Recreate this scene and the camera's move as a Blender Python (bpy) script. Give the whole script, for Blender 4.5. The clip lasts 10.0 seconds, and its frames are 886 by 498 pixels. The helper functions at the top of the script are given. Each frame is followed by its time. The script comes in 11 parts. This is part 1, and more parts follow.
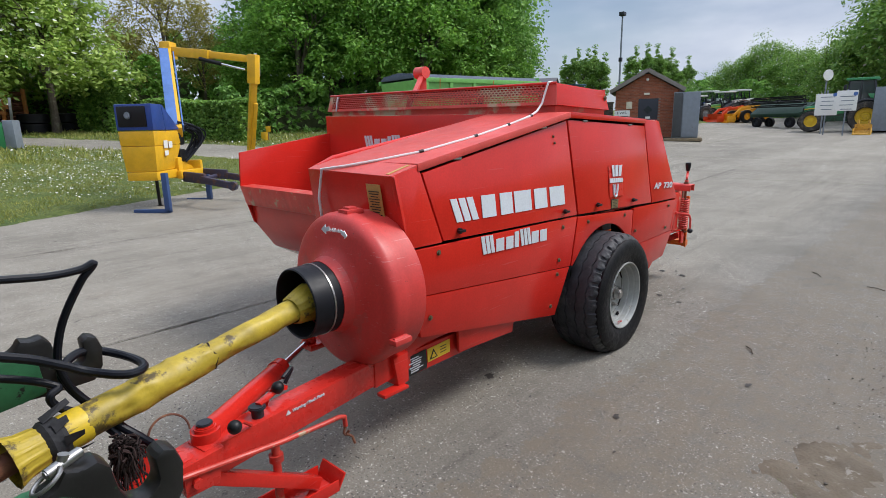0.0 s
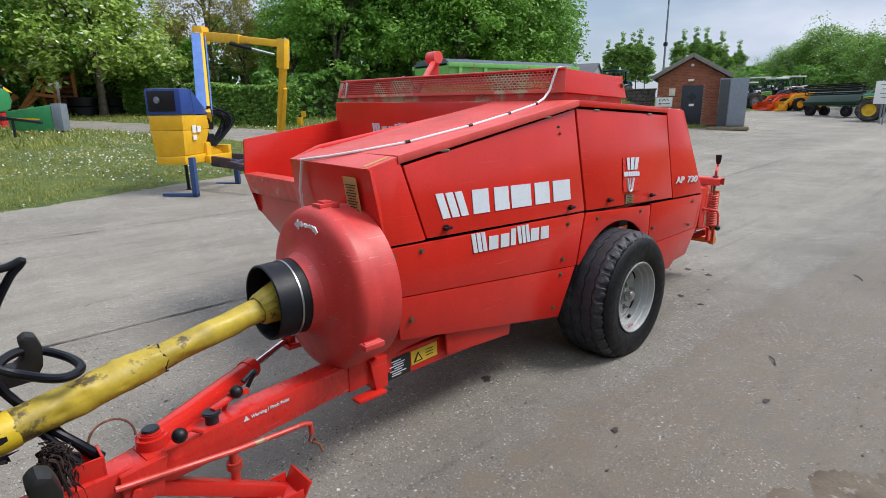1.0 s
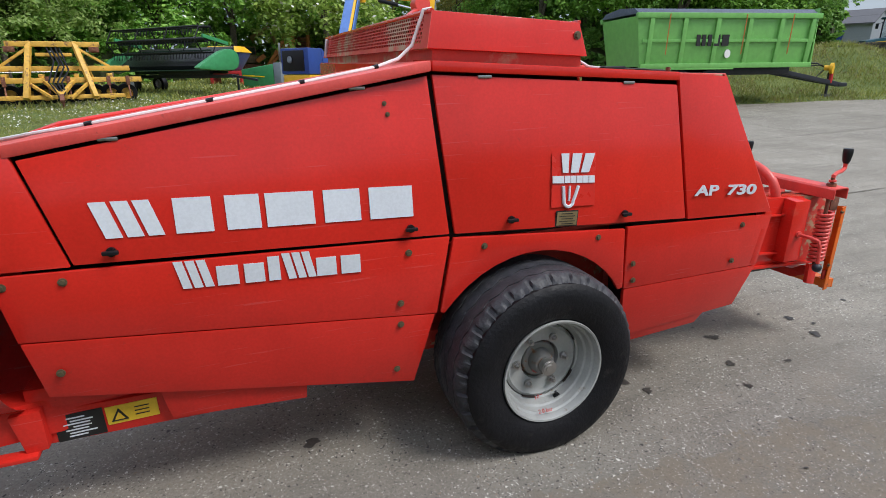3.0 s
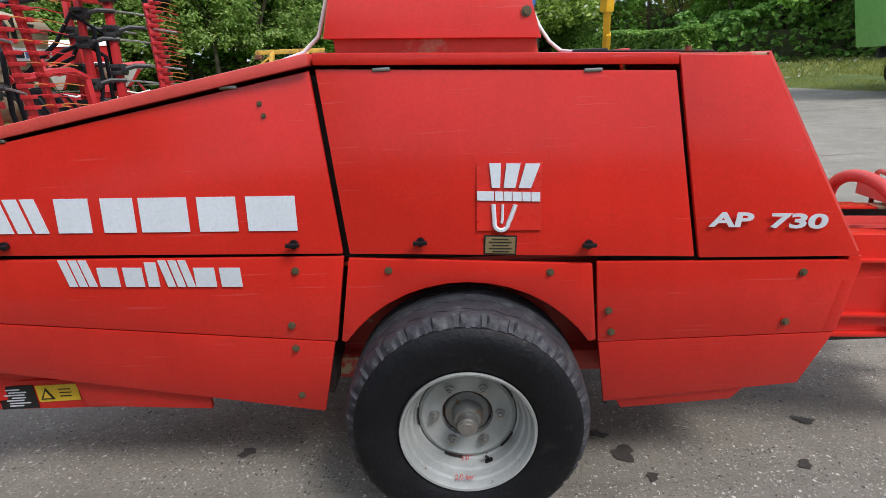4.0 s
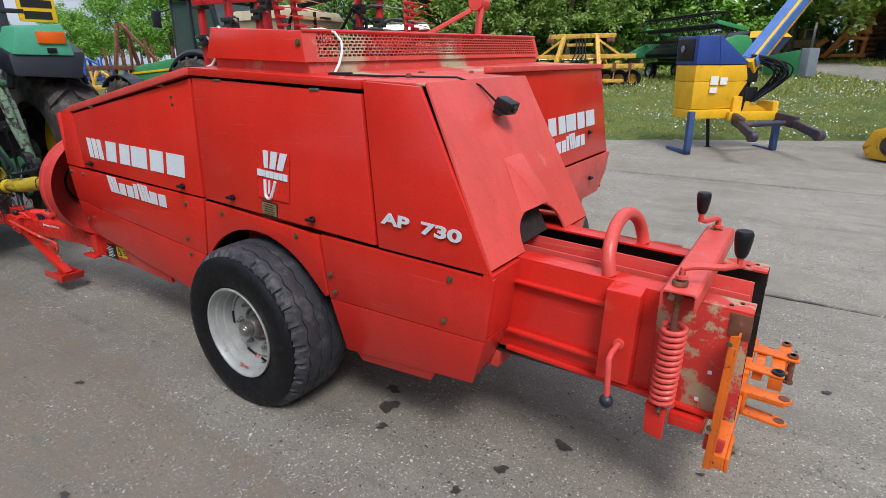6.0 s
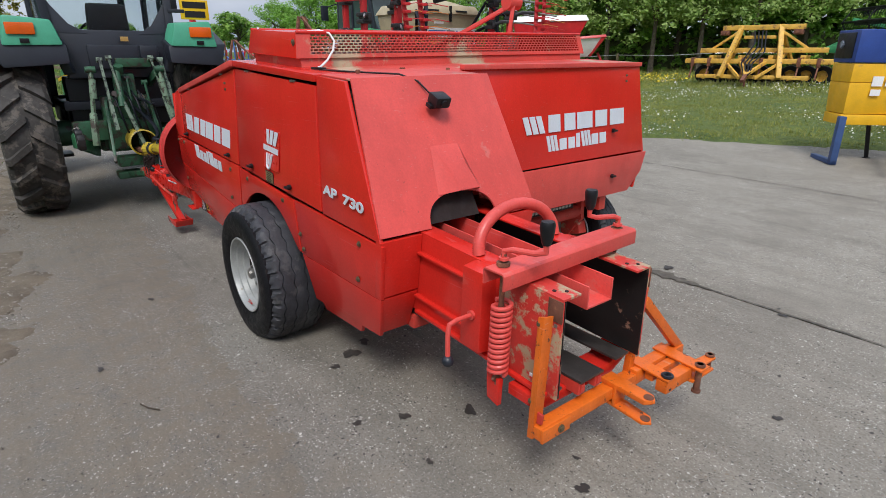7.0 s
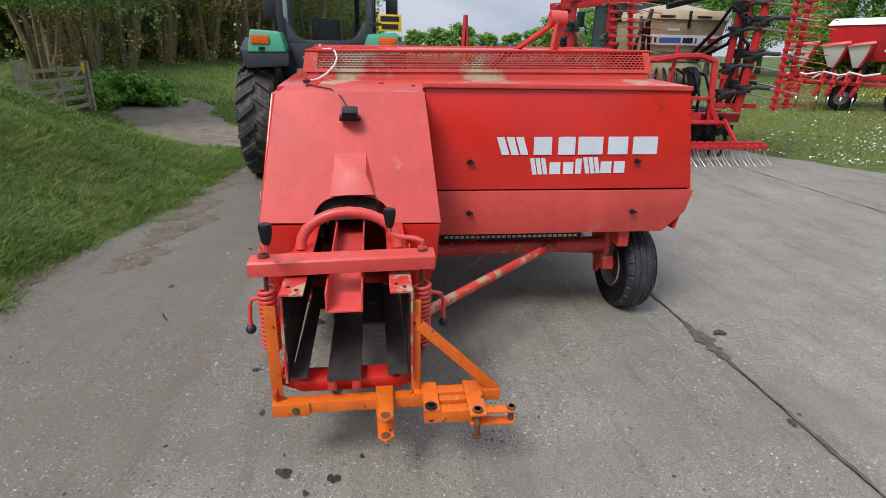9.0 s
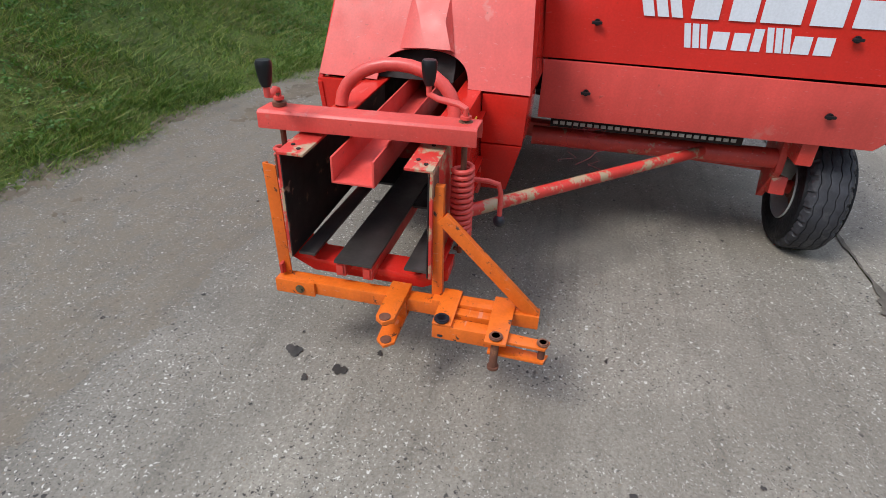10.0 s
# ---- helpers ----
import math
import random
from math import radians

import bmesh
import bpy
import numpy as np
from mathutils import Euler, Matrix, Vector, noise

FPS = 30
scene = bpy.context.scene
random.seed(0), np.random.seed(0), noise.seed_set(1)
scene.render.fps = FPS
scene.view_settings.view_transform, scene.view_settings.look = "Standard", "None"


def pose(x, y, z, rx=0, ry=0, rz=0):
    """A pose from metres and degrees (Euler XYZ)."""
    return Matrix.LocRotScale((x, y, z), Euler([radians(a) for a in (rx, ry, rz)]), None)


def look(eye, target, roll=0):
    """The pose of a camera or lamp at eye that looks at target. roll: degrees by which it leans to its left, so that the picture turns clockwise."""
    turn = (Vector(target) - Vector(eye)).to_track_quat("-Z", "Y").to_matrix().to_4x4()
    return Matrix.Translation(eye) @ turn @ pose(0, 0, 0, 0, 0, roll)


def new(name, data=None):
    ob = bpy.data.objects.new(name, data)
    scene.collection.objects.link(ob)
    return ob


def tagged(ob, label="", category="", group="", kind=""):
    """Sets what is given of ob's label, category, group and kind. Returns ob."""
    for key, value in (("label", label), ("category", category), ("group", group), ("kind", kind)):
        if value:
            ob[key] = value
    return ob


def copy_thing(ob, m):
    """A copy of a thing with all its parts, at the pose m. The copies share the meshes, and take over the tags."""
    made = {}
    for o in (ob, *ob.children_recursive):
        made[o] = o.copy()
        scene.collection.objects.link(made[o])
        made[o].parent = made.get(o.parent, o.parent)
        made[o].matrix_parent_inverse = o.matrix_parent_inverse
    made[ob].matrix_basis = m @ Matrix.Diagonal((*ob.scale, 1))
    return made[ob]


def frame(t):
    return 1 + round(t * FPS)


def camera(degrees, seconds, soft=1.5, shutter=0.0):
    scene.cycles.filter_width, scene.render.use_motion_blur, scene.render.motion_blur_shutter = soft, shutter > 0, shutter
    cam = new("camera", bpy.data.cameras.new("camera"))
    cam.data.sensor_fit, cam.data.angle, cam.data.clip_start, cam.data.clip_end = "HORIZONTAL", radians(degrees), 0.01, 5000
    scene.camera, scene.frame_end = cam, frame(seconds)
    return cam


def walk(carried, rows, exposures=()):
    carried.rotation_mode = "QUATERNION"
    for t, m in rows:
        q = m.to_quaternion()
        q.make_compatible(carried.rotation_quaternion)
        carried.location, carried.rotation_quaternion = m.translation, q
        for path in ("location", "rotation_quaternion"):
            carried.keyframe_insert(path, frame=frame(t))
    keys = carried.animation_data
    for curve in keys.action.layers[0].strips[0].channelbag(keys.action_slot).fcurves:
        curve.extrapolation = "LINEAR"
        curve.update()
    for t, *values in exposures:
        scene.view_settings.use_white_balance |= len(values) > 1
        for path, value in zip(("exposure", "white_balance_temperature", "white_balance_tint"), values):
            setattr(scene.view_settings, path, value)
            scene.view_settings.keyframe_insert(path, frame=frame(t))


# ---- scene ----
cam = camera(77.6, 10.0, soft=0.4)
PATH = [
    (0, (-3.601, -1.845, 1.673), (-2.174, -0.516, 1.227), -1.2),
    (0.5, (-3.5, -1.892, 1.682), (-2.091, -0.543, 1.241), -0.8),
    (1, (-3.286, -1.894, 1.682), (-1.961, -0.479, 1.191), -0.8),
    (1.5, (-2.859, -1.949, 1.728), (-1.632, -0.482, 1.144), -0.4),
    (2, (-2.348, -2.028, 1.729), (-1.287, -0.444, 1.127), -1.3),
    (2.5, (-1.769, -2.038, 1.715), (-0.896, -0.35, 1.092), -1.6),
    (2.7, (-1.485, -2.036, 1.701), (-0.69, -0.309, 1.081), -1.0),
    (3.8, (-0.086, -1.941, 1.67), (0.039, -0.042, 1.055), -2.5),
    (4, (0.143, -1.857, 1.649), (0.076, 0.046, 1.036), -2.9),
    (4.5, (0.747, -1.829, 1.659), (0.422, 0.054, 1.068), -3.3),
    (5, (1.378, -1.819, 1.689), (0.816, 0.004, 1.088), -2.6),
    (5.5, (1.9, -1.731, 1.732), (1.059, -0.034, 1.087), -2.1),
    (5.7, (2.141, -1.744, 1.725), (1.208, -0.094, 1.086), -1.7),
    (6.8, (3.328, -1.364, 1.778), (1.926, -0.107, 1.104), 0.7),
    (7, (3.552, -1.229, 1.77), (2.072, -0.06, 1.102), 0.1),
    (7.5, (4.042, -0.866, 1.816), (2.403, 0.07, 1.154), -0.6),
    (8, (4.329, -0.373, 1.851), (2.573, 0.331, 1.204), 0.5),
    (8.5, (4.548, 0.151, 1.883), (2.724, 0.654, 1.235), 0.9),
    (9, (4.545, 0.639, 1.892), (2.678, 0.882, 1.219), 1.2),
    (9.5, (4.343, 1.02, 1.813), (2.52, 0.916, 0.996), 3.7),
    (10, (4.012, 1.198, 1.643), (2.342, 0.824, 0.609), 2.1),
]
EXPOSURE = [(0, 0.04), (1.5, 0.18), (2.5, 0.02), (4, 0.10), (5.5, 0.08), (7, -0.10), (7.5, -0.10), (9, -0.08), (9.5, -0.06), (10, 0.02)]
walk(cam, [(t, look(eye, target, roll)) for t, eye, target, roll in PATH], EXPOSURE)

# ---- world and light: bright overcast sky ----
world = bpy.data.worlds.new("sky")
scene.world = world
world.use_nodes = True
wn, wl = world.node_tree.nodes, world.node_tree.links
wn.clear()
w_out = wn.new("ShaderNodeOutputWorld")
w_bg = wn.new("ShaderNodeBackground")
w_sky = wn.new("ShaderNodeTexSky")
w_sky.sky_type, w_sky.sun_disc = "NISHITA", False
w_sky.sun_elevation, w_sky.sun_rotation = radians(48), radians(200)
w_dim = wn.new("ShaderNodeVectorMath")
w_dim.operation = "SCALE"
w_dim.inputs["Scale"].default_value = 0.11
wl.new(w_sky.outputs["Color"], w_dim.inputs[0])
w_tc = wn.new("ShaderNodeTexCoord")
w_map = wn.new("ShaderNodeMapping")
w_map.inputs["Scale"].default_value = (1.0, 1.0, 3.2)
wl.new(w_tc.outputs["Generated"], w_map.inputs["Vector"])
w_n1 = wn.new("ShaderNodeTexNoise")
w_n1.inputs["Scale"].default_value, w_n1.inputs["Detail"].default_value = 2.6, 6
wl.new(w_map.outputs["Vector"], w_n1.inputs["Vector"])
w_r1 = wn.new("ShaderNodeValToRGB")
w_r1.color_ramp.elements[0].position, w_r1.color_ramp.elements[0].color = 0.36, (0.475, 0.57, 0.755, 1)
w_r1.color_ramp.elements[1].position, w_r1.color_ramp.elements[1].color = 0.62, (0.83, 0.90, 1.045, 1)
wl.new(w_n1.outputs["Fac"], w_r1.inputs["Fac"])
w_n2 = wn.new("ShaderNodeTexNoise")
w_n2.inputs["Scale"].default_value, w_n2.inputs["Detail"].default_value = 1.7, 5
wl.new(w_map.outputs["Vector"], w_n2.inputs["Vector"])
w_r2 = wn.new("ShaderNodeValToRGB")
w_r2.color_ramp.elements[0].position, w_r2.color_ramp.elements[0].color = 0.33, (0.35, 0.35, 0.35, 1)
w_r2.color_ramp.elements[1].position, w_r2.color_ramp.elements[1].color = 0.5, (1, 1, 1, 1)
wl.new(w_n2.outputs["Fac"], w_r2.inputs["Fac"])
w_mix = wn.new("ShaderNodeMix")
w_mix.data_type = "RGBA"
wl.new(w_r2.outputs["Color"], w_mix.inputs[0])
wl.new(w_dim.outputs["Vector"], w_mix.inputs[6])
wl.new(w_r1.outputs["Color"], w_mix.inputs[7])
# an overcast sky is brighter overhead than near the horizon
w_sep = wn.new("ShaderNodeSeparateXYZ")
wl.new(w_tc.outputs["Generated"], w_sep.inputs["Vector"])
w_up = wn.new("ShaderNodeMapRange")
w_up.inputs["From Min"].default_value, w_up.inputs["From Max"].default_value = 0.0, 1.0
w_up.inputs["To Min"].default_value, w_up.inputs["To Max"].default_value = 0.60, 1.36
wl.new(w_sep.outputs["Z"], w_up.inputs["Value"])
w_grad = wn.new("ShaderNodeVectorMath")
w_grad.operation = "SCALE"
wl.new(w_mix.outputs[2], w_grad.inputs[0])
wl.new(w_up.outputs["Result"], w_grad.inputs["Scale"])
wl.new(w_grad.outputs["Vector"], w_bg.inputs["Color"])
w_bg.inputs["Strength"].default_value = 1.20
wl.new(w_bg.outputs["Background"], w_out.inputs["Surface"])

sun_data = bpy.data.lights.new("sun", "SUN")
sun_data.energy, sun_data.angle, sun_data.color = 3.0, radians(20), (1.0, 0.965, 0.93)
sun = new("sun", sun_data)
sun.matrix_world = look((12, -11, 21), (0, 0, 0))

# ---- helpers ----
rnd = random.Random(7)


class B:
    """Gathers solids into one bmesh."""

    def __init__(self):
        self.bm = bmesh.new()

    def add(self, tmp, bevel=0.0, seg=2, m=None):
        if bevel > 0:
            bmesh.ops.bevel(tmp, geom=tmp.edges[:], offset=bevel, segments=seg, affect="EDGES", clamp_overlap=True, profile=0.6)
        if m is not None:
            bmesh.ops.transform(tmp, matrix=m, verts=tmp.verts[:])
        me = bpy.data.meshes.new("tmp")
        tmp.to_mesh(me)
        tmp.free()
        self.bm.from_mesh(me)
        bpy.data.meshes.remove(me)
        return self

    def box(self, x0, x1, y0, y1, z0, z1, bevel=0.004, m=None, seg=2):
        t = bmesh.new()
        bmesh.ops.create_cube(t, size=1.0)
        s = Matrix.Translation(((x0 + x1) / 2, (y0 + y1) / 2, (z0 + z1) / 2)) @ Matrix.Diagonal((abs(x1 - x0), abs(y1 - y0), abs(z1 - z0), 1))
        bmesh.ops.transform(t, matrix=s, verts=t.verts[:])
        return self.add(t, bevel, seg, m)

    def beam(self, p, q, w, h, bevel=0.004, roll=0.0):
        """A bar of section w (sideways) by h (upwards) from p to q."""
        p, q = Vector(p), Vector(q)
        d = q - p
        m = Matrix.Translation((p + q) / 2) @ d.to_track_quat("X", "Z").to_matrix().to_4x4() @ pose(0, 0, 0, roll, 0, 0)
        return self.box(-d.length / 2, d.length / 2, -w / 2, w / 2, -h / 2, h / 2, bevel, m)

    def cyl(self, p, q, r, r2=None, n=20, bevel=0.0, seg=2):
        p, q = Vector(p), Vector(q)
        d = q - p
        t = bmesh.new()
        bmesh.ops.create_cone(t, cap_ends=True, segments=n, radius1=r, radius2=r if r2 is None else r2, depth=d.length)
        if bevel:
            rim = [e for e in t.edges if abs(e.verts[0].co.z - e.verts[1].co.z) < 1e-6]
            bmesh.ops.bevel(t, geom=rim, offset=bevel, segments=seg, affect="EDGES", clamp_overlap=True)
        return self.add(t, 0, 2, Matrix.Translation((p + q) / 2) @ d.to_track_quat("Z", "Y").to_matrix().to_4x4())

    def tube(self, pts, r, n=10, cap=True, closed=False):
        """A round tube along points; r may be a list."""
        pts = [Vector(p) for p in pts]
        k = len(pts)
        rs = [float(q) for q in r] if isinstance(r, (list, tuple)) else [r] * k
        rings, up = [], None
        for i, p in enumerate(pts):
            if closed:
                d = (pts[(i + 1) % k] - pts[i - 1]).normalized()
            else:
                d = (pts[min(i + 1, k - 1)] - pts[max(i - 1, 0)]).normalized()
            if up is None:
                up = d.orthogonal().normalized()
            up = (up - d * up.dot(d)).normalized()
            side = d.cross(up)
            rings.append([self.bm.verts.new(p + rs[i] * (math.cos(a) * up + math.sin(a) * side)) for a in (2 * math.pi * j / n for j in range(n))])
        for i in range(k if closed else k - 1):
            a, b = rings[i], rings[(i + 1) % k]
            for j in range(n):
                self.bm.faces.new((a[j], a[(j + 1) % n], b[(j + 1) % n], b[j]))
        if cap and not closed:
            self.bm.faces.new(rings[0][::-1])
            self.bm.faces.new(rings[-1])
        return self

    def prism(self, poly, a, b, axis="y", bevel=0.0, m=None, seg=2):
        """A polygon of (u, v) pushed from a to b along an axis; u, v are the other two axes in order."""
        t = bmesh.new()
        def co(u, v, w):
            return {"x": (w, u, v), "y": (u, w, v), "z": (u, v, w)}[axis]
        lo = [t.verts.new(co(u, v, a)) for u, v in poly]
        hi = [t.verts.new(co(u, v, b)) for u, v in poly]
        t.faces.new(lo)
        t.faces.new(hi)
        n = len(poly)
        for i in range(n):
            t.faces.new((lo[i], lo[(i + 1) % n], hi[(i + 1) % n], hi[i]))
        bmesh.ops.recalc_face_normals(t, faces=t.faces[:])
        return self.add(t, bevel, seg, m)

    def hexa(self, lo, hi, bevel=0.004):
        """A solid between two rings of points of the same count."""
        t = bmesh.new()
        a = [t.verts.new(p) for p in lo]
        b = [t.verts.new(p) for p in hi]
        t.faces.new(a)
        t.faces.new(b)
        n = len(lo)
        for i in range(n):
            t.faces.new((a[i], a[(i + 1) % n], b[(i + 1) % n], b[i]))
        bmesh.ops.recalc_face_normals(t, faces=t.faces[:])
        return self.add(t, bevel)

    def sheet(self, pts, thick, bevel=0.002):
        """A flat plate through the points (in order), thickened against its normal."""
        pts = [Vector(p) for p in pts]
        nrm = (pts[1] - pts[0]).cross(pts[2] - pts[0]).normalized()
        return self.hexa(pts, [p - nrm * thick for p in pts], bevel)

    def lathe(self, profile, centre, axis="x", n=40, close=False):
        """Turns (along, radius) pairs round an axis through centre."""
        c = Vector(centre)
        rings = []
        for u, r in profile:
            ring = []
            for j in range(n):
                a = 2 * math.pi * j / n
                v = {"x": (u, r * math.cos(a), r * math.sin(a)), "y": (r * math.sin(a), u, r * math.cos(a)), "z": (r * math.cos(a), r * math.sin(a), u)}[axis]
                ring.append(self.bm.verts.new(c + Vector(v)))
            rings.append(ring)
        pairs = list(zip(rings, rings[1:]))
        if close:
            pairs.append((rings[-1], rings[0]))
        for a, b in pairs:
            for j in range(n):
                self.bm.faces.new((a[j], a[(j + 1) % n], b[(j + 1) % n], b[j]))
        return self

    def ball(self, c, r, n=16, squash=1.0):
        t = bmesh.new()
        bmesh.ops.create_uvsphere(t, u_segments=n, v_segments=max(6, n // 2), radius=r)
        return self.add(t, 0, 2, Matrix.Translation(c) @ Matrix.Diagonal((1, 1, squash, 1)))


def finish(me, material, angle=35):
    me.materials.append(material)
    me.polygons.foreach_set("use_smooth", [True] * len(me.polygons))
    me.set_sharp_from_angle(angle=radians(angle))
    return me


def shift(b, origin):
    """Moves gathered solids so that origin becomes their zero."""
    bmesh.ops.translate(b.bm, verts=b.bm.verts[:], vec=-Vector(origin))
    return b


def part(name, b, material, parent=None, label="", angle=35):
    """Links a gathered bmesh as one mesh object under a thing or part."""
    me = bpy.data.meshes.new(name)
    bm = b.bm if isinstance(b, B) else b
    bmesh.ops.recalc_face_normals(bm, faces=bm.faces[:])
    bm.to_mesh(me)
    bm.free()
    ob = new(name, finish(me, material, angle))
    ob.parent = parent
    return tagged(ob, label)


def each_part(name, b, material, parent=None, label=""):
    """Links every separate piece of a gathered bmesh as a part of its own."""
    left, pieces = set(b.bm.faces), []
    while left:
        heap, isle = [left.pop()], []
        while heap:
            f = heap.pop()
            isle.append(f)
            for e in f.edges:
                for g in e.link_faces:
                    if g in left:
                        left.discard(g)
                        heap.append(g)
        co = [v.co for f in isle for v in f.verts]
        lo = Vector([min(c[i] for c in co) for i in range(3)])
        hi = Vector([max(c[i] for c in co) for i in range(3)])
        pieces.append([isle, lo, hi])
    pieces.sort(key=lambda p: tuple(p[1]))
    joined = []
    for p in pieces:
        for q in joined:
            if all(p[1][i] <= q[2][i] + 0.001 and q[1][i] <= p[2][i] + 0.001 for i in range(3)):
                q[0] += p[0]
                q[1], q[2] = Vector(map(min, p[1], q[1])), Vector(map(max, p[2], q[2]))
                break
        else:
            joined.append(p)
    out = []
    for isle, lo, hi in joined:
        n = B()
        for f in isle:
            n.bm.faces.new([n.bm.verts.new(v.co) for v in f.verts])
        bmesh.ops.remove_doubles(n.bm, verts=n.bm.verts[:], dist=1e-6)
        out.append(part(name, n, material, parent, label))
    b.bm.free()
    return out


def thing(name, label, category, group="", kind="", m=None):
    ob = new(name)
    ob.empty_display_size = 0.2
    if m is not None:
        ob.matrix_basis = m
    return tagged(ob, label, category, group, kind)


def raw(name, verts, faces, material, parent=None, smooth=False):
    """A mesh object from numpy arrays of corners and equal-sided faces."""
    verts, faces = np.asarray(verts, np.float32), np.asarray(faces, np.int32)
    me = bpy.data.meshes.new(name)
    me.vertices.add(len(verts))
    me.vertices.foreach_set("co", verts.ravel())
    k = faces.shape[1]
    me.loops.add(faces.size)
    me.loops.foreach_set("vertex_index", faces.ravel())
    me.polygons.add(len(faces))
    me.polygons.foreach_set("loop_start", np.arange(0, faces.size, k, dtype=np.int32))
    me.polygons.foreach_set("use_smooth", np.full(len(faces), smooth))
    me.update(calc_edges=True)
    me.validate()
    me.materials.append(material)
    ob = new(name, me)
    ob.parent = parent
    return ob


def letters(name, text, size, m, material, parent, shear=0.0, width=1.0, bold=0.0):
    """Flat raised lettering in the built-in font."""
    cu = bpy.data.curves.new(name, "FONT")
    cu.body, cu.size, cu.extrude, cu.shear, cu.offset = text, size, 0.0012, shear, bold
    tmp = bpy.data.objects.new("tmp_text", cu)
    scene.collection.objects.link(tmp)
    bpy.context.view_layer.update()
    me = bpy.data.meshes.new_from_object(tmp)
    bpy.data.objects.remove(tmp)
    me.transform(m @ Matrix.Diagonal((width, 1, 1, 1)))
    me.materials.clear()
    me.materials.append(material)
    ob = new(name, me)
    ob.parent = parent
    return ob


# ---- materials ----
def nodes_of(name):
    ma = bpy.data.materials.new(name)
    ma.use_nodes = True
    nt = ma.node_tree
    return ma, nt.nodes, nt.links, nt.nodes["Principled BSDF"]


def noise_of(n, l, vec, scale, detail=4, rough=0.55):
    t = n.new("ShaderNodeTexNoise")
    t.inputs["Scale"].default_value, t.inputs["Detail"].default_value, t.inputs["Roughness"].default_value = scale, detail, rough
    l.new(vec, t.inputs["Vector"])
    return t.outputs["Fac"]


def ramp(n, l, fac, a, b, ca=(0, 0, 0, 1), cb=(1, 1, 1, 1)):
    r = n.new("ShaderNodeValToRGB")
    r.color_ramp.elements[0].position, r.color_ramp.elements[0].color = a, ca
    r.color_ramp.elements[1].position, r.color_ramp.elements[1].color = b, cb
    l.new(fac, r.inputs["Fac"])
    return r.outputs["Color"]


def mixc(n, l, fac, a, b, mode="MIX"):
    x = n.new("ShaderNodeMix")
    x.data_type, x.blend_type = "RGBA", mode
    for i, v in ((0, fac), (6, a), (7, b)):
        if isinstance(v, (int, float)):
            x.inputs[i].default_value = v
        elif isinstance(v, tuple):
            x.inputs[i].default_value = (*v[:3], 1)
        else:
            l.new(v, x.inputs[i])
    return x.outputs[2]


